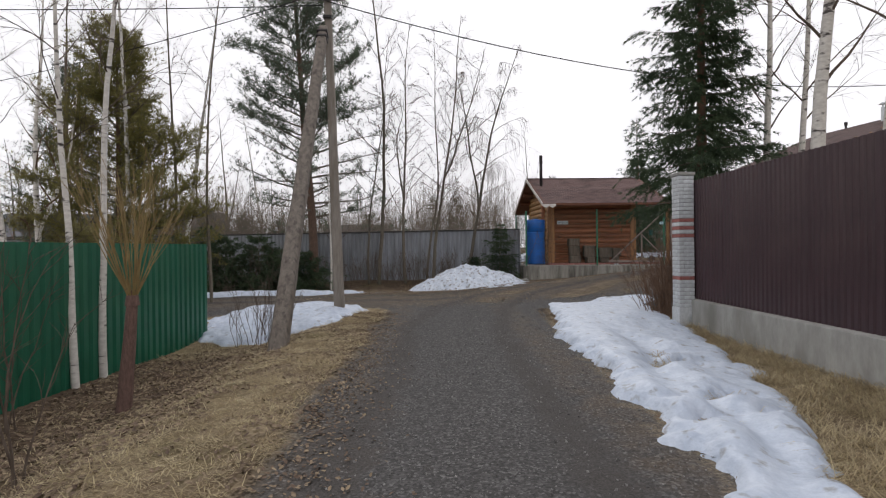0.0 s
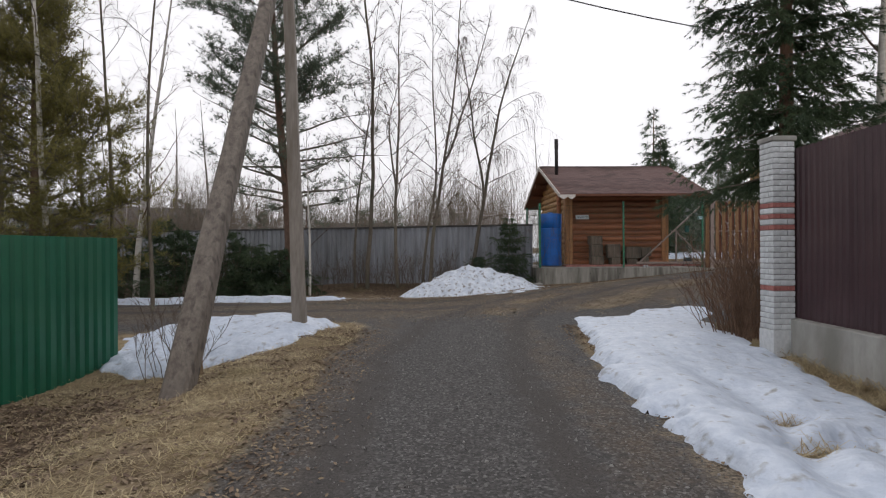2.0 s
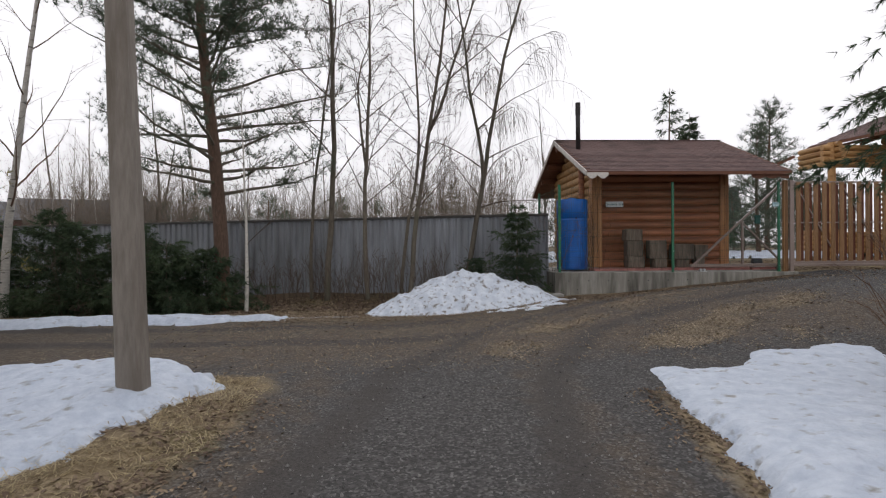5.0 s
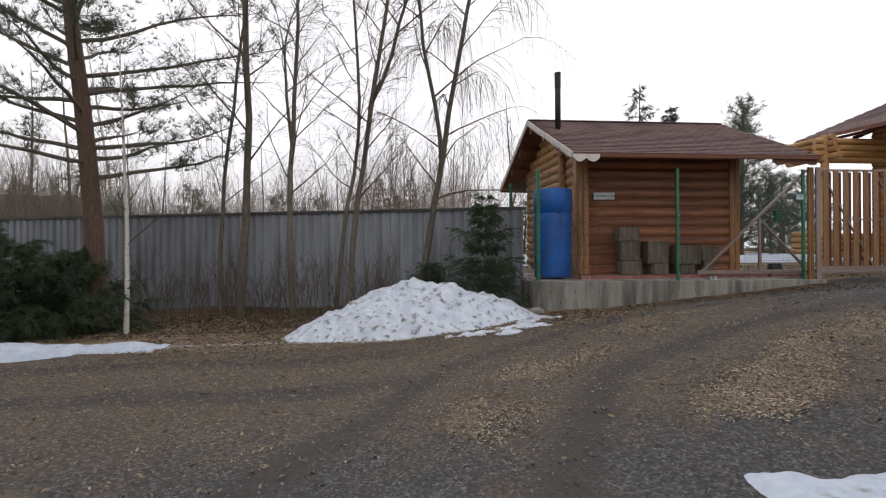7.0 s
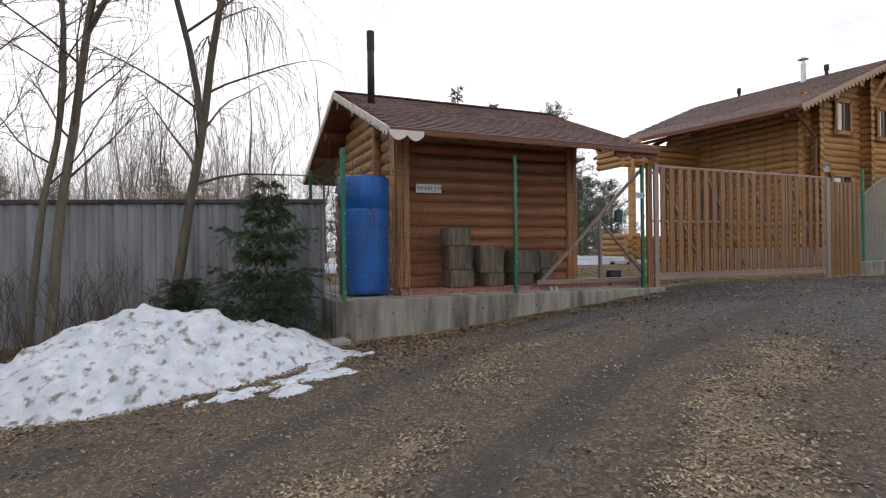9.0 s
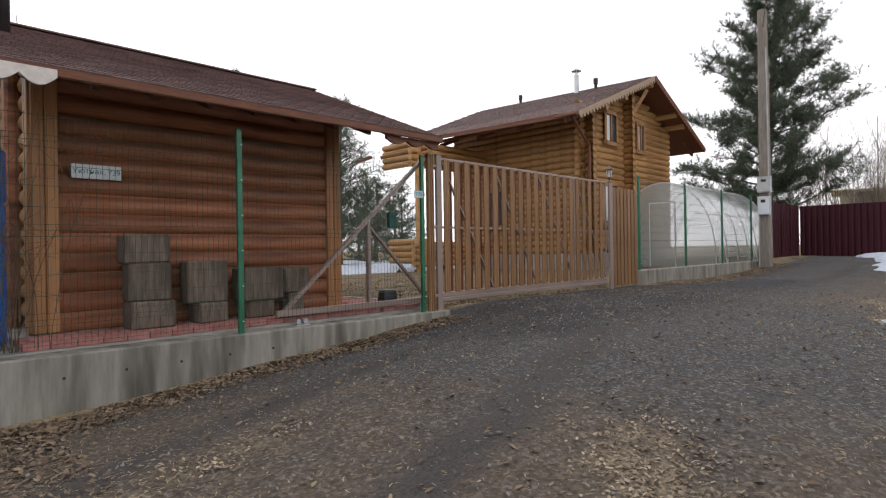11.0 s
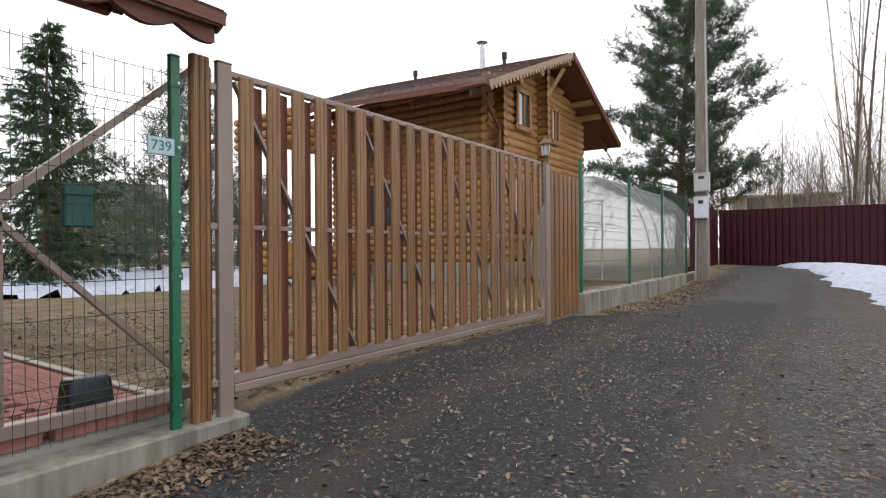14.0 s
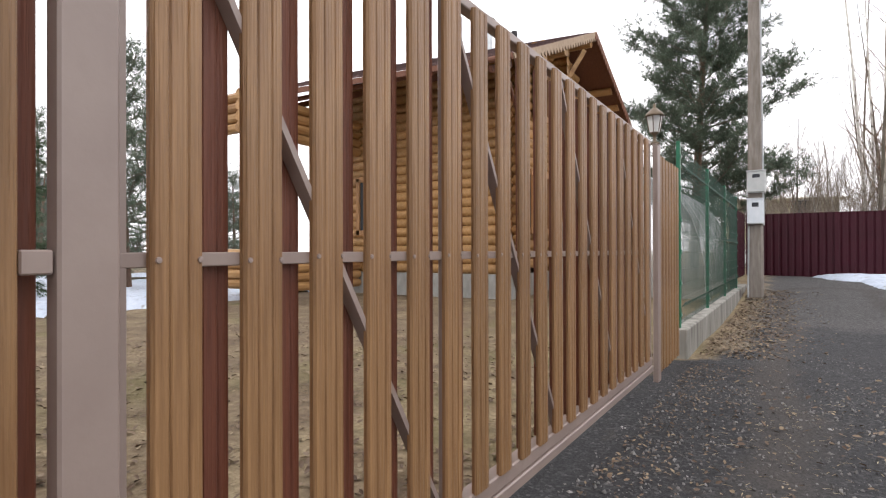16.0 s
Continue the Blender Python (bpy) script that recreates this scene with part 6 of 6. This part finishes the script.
sp6 = spruce(42, 9.0, 0.14, 3.3, 0.03, 0.9, 28, 0.19, 0.75, 5)
tree_thing("spruce", "dense dark spruce standing in the snowy yard", "spruce", sp6[0], sp6[1], PINE_BARK, BARK, gz(13.0, 34.0), 0, 0.75, "", sp6[2], SPRUCE_NEEDLE)
sp5 = spruce(41, 9.0, 0.14, 2.2, 0.06, 0.28, 18, 0.34, 0.75, 4)
yard_spruce = tree_thing("spruce", "dark spruce standing beyond the snowy yard", "spruce", sp5[0], sp5[1], PINE_BARK, BARK, gz(10.5, 46.0), 0, 0.75, "yard spruces", sp5[2], SPRUCE_NEEDLE)
for x, y, s, t in ((18.45, 48.0, 1.35, 70),):
    copy_thing(yard_spruce, pose(*gz(x, y), 0, 0, t)).scale = (s,) * 3
pn = pine(43, 6.5, 0.13, 0.08, 2.0, 42, 0.65, 0.22, 0.0, 6)
yard_pine = tree_thing("young_pine", "bushy green pine in the yard", "pine", pn[0], pn[1], PINE_BARK, BARK, gz(16.5, 34.2), 0, 0.95, "yard pines", pn[2], PINE_NEEDLE)
copy_thing(yard_pine, pose(*gz(23.1, 44.0), 0, 0, 80)).scale = (1.5,) * 3
copy_thing(yard_pine, pose(*gz(22.0, 52.5), 0, 0, 200)).scale = (1.3,) * 3
pf = pine(46, 6.5, 0.13, 0.08, 2.0, 20, 0.3, 0.40, 0.0, 5)
far_pine = tree_thing("young_pine", "green pine in the far woods", "pine", pf[0], pf[1], PINE_BARK, BARK, gz(-9.0, 50.0), 0, 0.6, "far pines", pf[2], PINE_NEEDLE)
pb = pine(44, 12.8, 0.2, 0.14, 3.8, 112, 1.3, 0.27, 0.0, 7)
tree_thing("scots_pine", "broad green pine behind the utility pole", "pine", pb[0], pb[1], PINE_BARK, BARK, gz(31.8, 23.3), 0, 1, "", pb[2], PINE_NEEDLE)

# Birches and the pollard willow inside the lane's verges.
for i, (x, y, h, r, lean) in enumerate(((-5.3, 8.45, 8.5, 0.058, (-0.02, 0.01)), (-5.3, 9.15, 9.5, 0.066, (-0.03, 0)))):
    tr, cr = bare_tree(160 + i, h, r, lean, 0.42, 14, 0.5, 6, 0.1)
    tree_thing("birch", "slim white birch before the green fence", "birch", tr, cr, BIRCH, TWIG, gz(x, y), 0, 1, "birches on the verge")
for i, (x, y, h, r) in enumerate(((-9.9, 13.6, 11, 0.075), (-8.2, 15.9, 12, 0.075), (-7.6, 17.4, 11, 0.055), (-6.5, 17.0, 11, 0.05), (-11.5, 12.5, 11, 0.08))):
    tr, cr = bare_tree(180 + i, h, r, (0.01, 0), 0.4, 13, 0.5, 6, 0.1)
    tree_thing("birch", "slim white birch standing behind the green fence", "birch", tr, cr, BIRCH if i in (0, 1, 4) else BARK, TWIG, gz(x, y), 0, 1, "birches behind the green fence")
for i, (x, y, h, r) in enumerate(((7.03, 11.84, 11, 0.10), (7.66, 11.81, 11, 0.09), (6.68, 9.85, 12, 0.16), (7.05, 8.83, 12, 0.12), (8.6, 7.5, 11, 0.12))):
    tr, cr = bare_tree(170 + i, h, r, (0.02, 0), 0.35, 14, 0.5, 6, 0.1)
    tree_thing("birch", "tall white birch behind the brown fence", "birch", tr, cr, BIRCH, TWIG, gz(x, y), 0, 1, "birches behind the brown fence")


def pollard():
    rng = random.Random(5)
    trunk, crown = Tubes(), Tubes()
    stem = wander(rng, Vector((0, 0, -0.15)), Vector((0.05, 0, 1)), 1.55, 8, 0.05)
    trunk.add(stem, 0.095, 0.062, 10)
    head = stem[-1]
    trunk.add([head + Vector((0, 0, -0.12)), head, head + Vector((0, 0, 0.06))], 0.085, 0.05, 8)
    for k in range(34):
        a = rng.uniform(0, 6.28)
        t = rng.uniform(0.05, 0.65)
        ln = rng.uniform(0.9, 2.0)
        s = wander(rng, head + Vector((math.cos(a), math.sin(a), 0)) * 0.05, Vector((math.cos(a) * t, math.sin(a) * t, 1)), ln, 6, 0.08, 0.05)
        crown.add(s, 0.011, 0.003, 4)
        for u in range(3):
            p, d = at_along(s, rng.uniform(0.3, 0.8))
            crown.add(wander(rng, p, d + Vector((rng.uniform(-0.4, 0.4), rng.uniform(-0.4, 0.4), 0.2)), ln * 0.4, 4, 0.1), 0.005, 0.002, 3)
    tree_thing("pollard_willow", "pollarded willow with a tuft of yellow-brown shoots", "willow", trunk, crown, WILLOW_BARK, SHOOT, gz(-3.95, 7.1))


pollard()


def shrub(seed, label, at, height, width, stems, mat, name="bare_shrub", thick=0.008, forks=5):
    rng = random.Random(seed)
    root = thing(name, label, "shrub", at=at)
    t = Tubes()
    for k in range(stems):
        a, q = rng.uniform(0, 6.28), rng.uniform(0, 1)
        base = Vector((math.cos(a) * q * width * 0.45, math.sin(a) * q * width * 0.45, -0.06))
        s = wander(rng, base, Vector((math.cos(a) * 0.35 * q, math.sin(a) * 0.35 * q, 1)), height * rng.uniform(0.45, 1.05), 6, 0.19, 0.03)
        t.add(s, thick, 0.003, 4)
        for u in range(forks):
            p, d = at_along(s, rng.uniform(0.25, 1.0))
            w = wander(rng, p, d + Vector((rng.uniform(-0.7, 0.7), rng.uniform(-0.7, 0.7), rng.uniform(-0.1, 0.5))), height * rng.uniform(0.12, 0.3), 4, 0.2)
            t.add(w, 0.004, 0.0018, 3)
            for m in range(2):
                p2, d2 = at_along(w, rng.uniform(0.3, 1))
                t.add(wander(rng, p2, d2 + Vector((rng.uniform(-0.8, 0.8), rng.uniform(-0.8, 0.8), rng.uniform(-0.2, 0.4))), height * 0.1, 2, 0.2), 0.0028, 0.0014, 3)
    mesh("stem", t.v, t.f, mat, root)
    return root


for i, (x, y, h, w, n) in enumerate(((4.95, 12.1, 1.7, 1.0, 52), (5.25, 12.8, 1.65, 1.1, 48), (4.8, 11.75, 1.1, 0.6, 30), (5.5, 12.3, 1.75, 1.0, 46))):
    shrub(50 + i, "thicket of brown leafless stems by the pillar", gz(x, y), h, w, n, TWIG_RED)
shrub(60, "leafless twiggy sapling on the verge", gz(-3.5, 4.7), 2.2, 0.3, 4, TWIG, "bare_sapling", 0.014)
shrub(61, "leafless twiggy sapling before the green fence", gz(-4.9, 6.6), 2.4, 0.5, 6, TWIG, "bare_sapling", 0.014)
shrub(62, "clump of leafless twigs beside a stump", gz(-3.15, 10.7), 1.3, 0.5, 9, TWIG, "bare_shrub", 0.008)
shrub(63, "clump of leafless twigs by the snow", gz(-3.7, 11.6), 1.5, 0.9, 16, TWIG, "bare_shrub", 0.008)
for i in range(9):
    shrub(300 + i, "low leafless brush at the foot of the grey fence", gz(-4.6 + i * 0.75, 23.3 - 0.22 * i + 0.3 * (i % 2)), 1.25, 1.2, 20, TWIG, "bare_shrub", 0.007)
for i in range(9):
    shrub(70 + i, "tangle of leafless brush along the side road", gz(-6.5 - i * 1.1, 21.4 + 0.5 * (i % 3)), 1.8, 1.2, 16, TWIG, "bare_shrub", 0.008)
thicket = []
for i in range(3):
    thicket.append(shrub(90 + i, "tall leafless thicket behind the grey fence", gz(-4 + i * 3, 28 + i), 4.6, 3.4, 20, TWIG_HAZED, "bare_thicket", 0.014, 11))
trng = random.Random(12)
for k in range(80):
    x, y = trng.uniform(-18, 5), trng.uniform(27, 40)
    if y > 23.3 - 0.33 * (x - 3.5) + 2:
        t = copy_thing(thicket[k % 3], pose(*gz(x, y), 0, 0, trng.uniform(0, 360)))
        q = trng.uniform(0.8, 1.35)
        t.scale = (q, q, q)
for k in range(24):
    t = copy_thing(thicket[k % 3], pose(*gz(trng.uniform(34, 48), trng.uniform(9, 24)), 0, 0, trng.uniform(0, 360)))
    q = trng.uniform(1.1, 1.7)
    t.scale = (q, q, q)


def dry_vine():
    """Dead creeper stems hanging on the mesh and the cabin's corner."""
    rng = random.Random(31)
    t = Tubes()
    for k in range(26):
        x = rng.choice((3.6, 3.75, 4.35, 4.5, 4.65)) + rng.uniform(-0.1, 0.1)
        s = wander(rng, Vector((x, 21.4, 0.84)), Vector((rng.uniform(-0.2, 0.25), 0, 1)), rng.uniform(1.0, 2.3), 9, 0.16, 0.05)
        s = [Vector((p.x, min(max(p.y, 21.28), 21.52), p.z)) for p in s]
        t.add(s, 0.005, 0.002, 3)
        for u in range(4):
            p, d = at_along(s, rng.uniform(0.4, 1.0))
            t.add(wander(rng, p, Vector((rng.uniform(-1, 1), rng.uniform(-0.1, 0.1), rng.uniform(-0.6, 0.5))), rng.uniform(0.2, 0.6), 4, 0.25), 0.003, 0.0014, 3)
    root = thing("dry_creeper", "dead brown creeper stems tangled on the mesh fence", "creeper")
    mesh("stem", t.v, t.f, TWIG_RED, root)


dry_vine()


# ---- backdrop woods, far houses ----
far_trees = []
for i in range(5):
    tr, cr = bare_tree(200 + i, 11.0, 0.10, (0, 0), 0.15, 15, 0.55, 4, 0.08, 1 if i % 2 else 0, 1)
    far_trees.append(tree_thing("bare_tree", "leafless tree in the woods beyond the fences", "tree", tr, cr, BARK if i % 3 else BIRCH, TWIG_RED, gz(-10 - i * 3, 36 + i * 2), 0, 1, "far bare trees"))
rng = random.Random(77)
spots = []
for k in range(60):
    a = radians(rng.uniform(-58, 12))
    d = rng.uniform(33, 58)
    spots.append((math.sin(a) * d, math.cos(a) * d + 2, rng.uniform(0.4, 0.72)))
for k in range(16):
    spots.append((rng.uniform(36, 60), rng.uniform(8, 24), rng.uniform(0.5, 0.8)))
for k in range(36):
    spots.append((rng.uniform(35, 46), rng.uniform(9.0, 18.0), rng.uniform(1.15, 1.6)))
for k in range(22):
    spots.append((rng.uniform(-16, 4), rng.uniform(30, 42), rng.uniform(0.42, 0.62)))
for k in range(10):
    spots.append((rng.uniform(-16, -7.5), rng.uniform(8, 24), rng.uniform(0.75, 1.05)))
for k, (x, y, s) in enumerate(spots):
    if 9 < x < 30 and 21 < y < 46:
        continue
    t = copy_thing(far_trees[k % 5], pose(*gz(x, y), 0, 0, rng.uniform(0, 360)))
    t.scale = (s * 0.62, s * 0.62, s * rng.uniform(0.9, 1.15)) if s > 1.1 else (s, s, s * rng.uniform(0.9, 1.15))
for k in range(30):
    a = radians(rng.uniform(-42, 4))
    d = rng.uniform(38, 60)
    src = (yard_spruce, far_pine)[k % 2]
    t = copy_thing(src, pose(*gz(math.sin(a) * d, math.cos(a) * d + 4), 0, 0, rng.uniform(0, 360)))
    t.scale = (rng.uniform(0.4, 0.62),) * 3


for x, y, q in ((9, 43, 0.5), (12, 44, 0.6), (15, 46, 0.55), (19, 45, 0.65), (22, 47, 0.6), (26, 46, 0.7), (29, 48, 0.8)):
    copy_thing(far_pine, pose(*gz(x, y), 0, 0, x * 37)).scale = (q * 1.5, q * 1.5, q)


def far_house(x, y, turn, w, d, h, rise, wall, roof, label):
    root = thing("far_house", label, "house", at=(x, y, -0.3), turn=turn)
    part("wall", box_bm(-w / 2, -d / 2, 0, w / 2, d / 2, h), wall, root)
    v = [(-w / 2 - 0.5, -d / 2 - 0.5, h), (w / 2 + 0.5, -d / 2 - 0.5, h), (w / 2 + 0.5, d / 2 + 0.5, h), (-w / 2 - 0.5, d / 2 + 0.5, h), (-w / 2 - 0.5, 0, h + rise), (w / 2 + 0.5, 0, h + rise)]
    mesh("roof", v, [(0, 1, 5, 4), (2, 3, 4, 5), (0, 4, 3), (1, 2, 5), (3, 2, 1, 0)], roof, root)
    for k in range(int(w / 2.5)):
        xx = -w / 2 + 1.3 + k * 2.5
        for z in ((1.2, 3.9) if h > 5 else (1.2,)):
            win = part("window", box_bm(xx - 0.5, -d / 2 - 0.04, z, xx + 0.5, -d / 2 + 0.02, z + 1.3), GLASS, root)
            part("frame", box_bm(xx - 0.6, -d / 2 - 0.03, z - 0.1, xx + 0.6, -d / 2 - 0.005, z + 1.4), SIGN_WHITE, win)


for x, y, q in ((-10.5, 33, 0.55), (-8.0, 31, 0.5), (-6.2, 32.5, 0.6), (-4.6, 30, 0.45), (-3.0, 33, 0.55), (-1.4, 31, 0.5), (1.5, 32, 0.5), (-13.0, 34, 0.65)):
    copy_thing(far_pine, pose(*gz(x, y), 0, 0, x * 53)).scale = (q * 1.2, q * 1.2, q)
for x, y, q in ((20, 37, 0.62), (22.3, 39.5, 0.7), (18.6, 40, 0.6), (24.5, 40.5, 0.7), (26.5, 42, 0.75)):
    copy_thing(yard_pine, pose(*gz(x, y), 0, 0, x * 53)).scale = (q * 1.2, q * 1.2, q)
for k in range(8):
    copy_thing(far_pine, pose(*gz(8.5 + k * 1.35, 37.4 + 0.5 * (k % 3)), 0, 0, k * 77)).scale = (0.62, 0.62, 0.34 + 0.05 * (k % 2))
for x, y, q in ((33.5, 17.5, 0.4), (35.0, 15.5, 0.45), (36.5, 18.5, 0.5), (34.5, 13.0, 0.45)):
    copy_thing(thicket[0], pose(*gz(x, y), 0, 0, x * 53)).scale = (1.2, 1.2, 1.0)


far_house(-17.5, 40, 22, 6, 6, 3.2, 1.3, FAR_RED, FAR_ROOF, "dark red brick house with a grey roof beyond the woods")
far_house(-24, 39, 18, 6, 6, 2.8, 1.6, PLASTER, FAR_ROOF, "pale plastered house beyond the woods")
far_house(-6.5, 58, 5, 6, 6, 2.8, 1.5, PLASTER, FAR_ROOF, "pale house with a grey roof beyond the grey fence")
far_house(27, 62, -25, 7, 7, 4.6, 2.6, PLASTER, FAR_ROOF, "pale two-storey house beyond the yard")
far_house(50.5, 21.0, -80, 5.6, 5, 5.3, 0.3, FAR_YELLOW, FAR_YELLOW, "low pale yellow shed beyond the red gate")

# ---- loose litter: leaves, straw, stones ----
rng = random.Random(9)


def scatter_blades(name, label, mat, count, place, ln, wid, rise):
    v, f = [], []
    for k in range(count):
        x, y = place()
        z = ground_z(x, y)
        a = rng.uniform(0, 6.28)
        l = rng.uniform(0.6, 1.3) * ln
        d = Vector((math.cos(a), math.sin(a), rng.uniform(0.0, rise)))
        s = Vector((-math.sin(a), math.cos(a), 0)) * wid * 0.5
        p = Vector((x, y, z + 0.002))
        k0 = len(v)
        mid, tip = p + d * l * 0.55, p + d * l + Vector((0, 0, -rise * l * 0.45))
        v += [tuple(p - s), tuple(p + s), tuple(mid + s * 0.8), tuple(mid - s * 0.8), tuple(tip)]
        f += [(k0, k0 + 1, k0 + 2, k0 + 3), (k0 + 3, k0 + 2, k0 + 4)]
    tagged(mesh(name, v, f, mat), label, "litter", "", "stuff")


def clumped(x, y):
    return noise.noise((x * 2.1, y * 2.1, 4.0)) + 0.6 * noise.noise((x * 5, y * 5, 9.0))


def verge_left():
    while True:
        x, y = rng.uniform(-5.2, -0.9), rng.uniform(1.0, 15.0)
        if road_amount(x, y) < 0.45 and rng.random() < (1.3 - litter_amount(x, y)) * (0.55 + 1.1 * clumped(x, y)):
            return x, y


def verge_right():
    while True:
        x, y = rng.uniform(1.6, 4.7), rng.uniform(1.5, 11.0)
        if road_amount(x, y) < 0.5:
            return x, y


scatter_blades("dry_grass", "flattened straw-coloured dry grass on the verge", GRASS, 34000, verge_left, 0.10, 0.007, 0.35)
scatter_blades("grass_tufts", "raised tufts of dry grass on the verge", GRASS, 9000, verge_left, 0.13, 0.006, 0.9)
scatter_blades("dry_grass", "flattened straw-coloured dry grass on the verge", GRASS, 13000, verge_right, 0.12, 0.006, 0.45)


def below_fence():
    while True:
        y = rng.uniform(1.8, 10.6)
        x = 4.38 + 0.044 * y - 2.2 * rng.random() ** 1.4
        if x > 1.9 and lane_bank(x, y) < 0.02 and rng.random() < 0.6 + 1.2 * clumped(x, y):
            return x, y


scatter_blades("grass_tufts", "taller clumps of dry grass below the brown fence", GRASS, 17000, below_fence, 0.22, 0.007, 1.0)


def scatter_leaves(count, place, size, lift=0.0, mat=None):
    v, f = [], []
    for k in range(count):
        x, y = place()
        p = Vector((x, y, ground_z(x, y) + lift + rng.uniform(0.003, 0.02)))
        m = Euler((rng.uniform(-0.5, 0.5), rng.uniform(-0.5, 0.5), rng.uniform(0, 6.28))).to_matrix()
        s = size * rng.uniform(0.6, 1.3)
        k0 = len(v)
        for q in ((-1, 0, 0), (-0.3, -0.5, 0.15), (0.5, -0.4, 0.1), (1, 0, 0.05), (0.5, 0.4, 0.15), (-0.3, 0.5, 0.2)):
            v.append(tuple(p + m @ (Vector(q) * s)))
        f += [(k0, k0 + 1, k0 + 2, k0 + 3), (k0, k0 + 3, k0 + 4, k0 + 5)]
    tagged(mesh("fallen_leaves", v, f, mat or LEAF), "scattered brown fallen leaves", "leaves", "", "stuff")


def along_plinth():
    x = rng.uniform(3.5, 9.3)
    return x, 21.08 - abs(rng.gauss(0, 0.22)) - (0.3 * rng.random() if x < 5 else 0)


def under_trees():
    return rng.uniform(-5, 3.2), rng.uniform(20.6, 23.0)


def east_kerb():
    x = rng.uniform(15.5, 24)
    return x, 21.05 - abs(rng.gauss(0, 0.45))


def ditch_left():
    return rng.uniform(-5.3, -2.6), rng.uniform(2.0, 11.0)


def lane_edges():
    y = rng.uniform(1.0, 13.5)
    return rng.choice((-1.3 + rng.gauss(0, 0.28), 1.98 + 0.075 * max(0.0, y - 5) + rng.gauss(0, 0.13))), y


scatter_leaves(8000, along_plinth, 0.021)
scatter_leaves(6000, lambda: (rng.uniform(9.2, 15.2), 21.4 + 6 * rng.random() ** 1.5), 0.024)
scatter_leaves(900, lambda: (rng.uniform(9.0, 15.0), 21.05 - abs(rng.gauss(0, 0.3))), 0.014)
scatter_leaves(9000, under_trees, 0.03)
scatter_leaves(4200, east_kerb, 0.022)
scatter_leaves(7000, ditch_left, 0.03)


def leaf_clumps():
    while True:
        x, y = rng.uniform(-4.6, -1.2), rng.uniform(1.2, 14.0)
        if clumped(x, y) < -0.12:
            return x, y


scatter_leaves(6000, leaf_clumps, 0.026)
scatter_leaves(9000, lane_edges, 0.02)
scatter_leaves(9000, lambda: (rng.uniform(-3.0, 4.6), 20.5 - abs(rng.gauss(0, 0.9))), 0.02)
scatter_leaves(3800, lambda: (rng.uniform(-4, 15), rng.uniform(14.5, 20.6)), 0.022)
scatter_blades('straw_litter', 'trodden straw strewn over the gravel', GRASS, 8000, lambda: (rng.uniform(-5, 5), 18.2 + rng.gauss(0, 1.2)), 0.06, 0.004, 0.05)
scatter_blades("straw_litter", "short bits of straw strewn over the crossing", GRASS, 9000, lambda: (rng.uniform(-4, 14), rng.uniform(14.8, 20.6)), 0.045, 0.005, 0.08)


def leaf_mats():
    while True:
        x, y = rng.uniform(-4.0, 14.0), rng.uniform(14.2, 20.3)
        if straw_amount(x, y) + 0.3 * clumped(x * 1.3, y * 1.3) > 0.12 + 0.6 * rng.random():
            return x, y


scatter_leaves(24000, leaf_mats, 0.014, 0.0, PALE_LEAF)


def scatter_stones(count, place, lo, hi, name, label):
    v, f = [], []
    for k in range(count):
        x, y = place()
        r = lo + (hi - lo) * rng.random() ** 3
        p = Vector((x, y, ground_z(x, y) + r * 0.15))
        m = Euler((rng.uniform(0, 6), rng.uniform(0, 6), rng.uniform(0, 6))).to_matrix()
        k0 = len(v)
        for q in ((1, 0, 0), (-1, 0, 0), (0, 0.8, 0), (0, -0.8, 0), (0, 0, 0.55), (0, 0, -0.55)):
            v.append(tuple(p + m @ (Vector(q) * r * rng.uniform(0.7, 1.2))))
        for a, b, c in ((0, 2, 4), (2, 1, 4), (1, 3, 4), (3, 0, 4), (2, 0, 5), (1, 2, 5), (3, 1, 5), (0, 3, 5)):
            f.append((k0 + a, k0 + b, k0 + c))
    tagged(mesh(name, v, f, STONE), label, "gravel", "", "stuff")


scatter_stones(7000, lambda: (rng.uniform(-1.1, 2.0), rng.uniform(1.0, 16.0)), 0.006, 0.022, "gravel", "loose grey gravel on the lane")
scatter_stones(9000, lambda: (rng.uniform(2.0, 16.0), rng.uniform(14.5, 21.0)), 0.005, 0.018, "gravel", "loose grey gravel before the gate")
scatter_stones(4000, lambda: (rng.uniform(9.0, 14.5), rng.uniform(18.5, 21.15)), 0.005, 0.02, "gravel", "coarser pale gravel along the gate")

stump = thing("tree_stump", "rotten brown tree stump beside the leaning strut", "stump", at=gz(-3.0, 10.75))
v, f = lathe([(0.13, -0.1), (0.11, 0.05), (0.09, 0.22), (0.10, 0.36), (0.07, 0.40), (0.0, 0.34)], 12)
v = [(x * (1 + 0.2 * noise.noise((x * 9, y * 9, z * 6))), y * (1 + 0.2 * noise.noise((x * 7, y * 9, z * 5 + 4))), z + 0.05 * noise.noise((x * 20, y * 20, 1))) for x, y, z in v]
mesh("wood", v, f, STUMP_WOOD, stump)
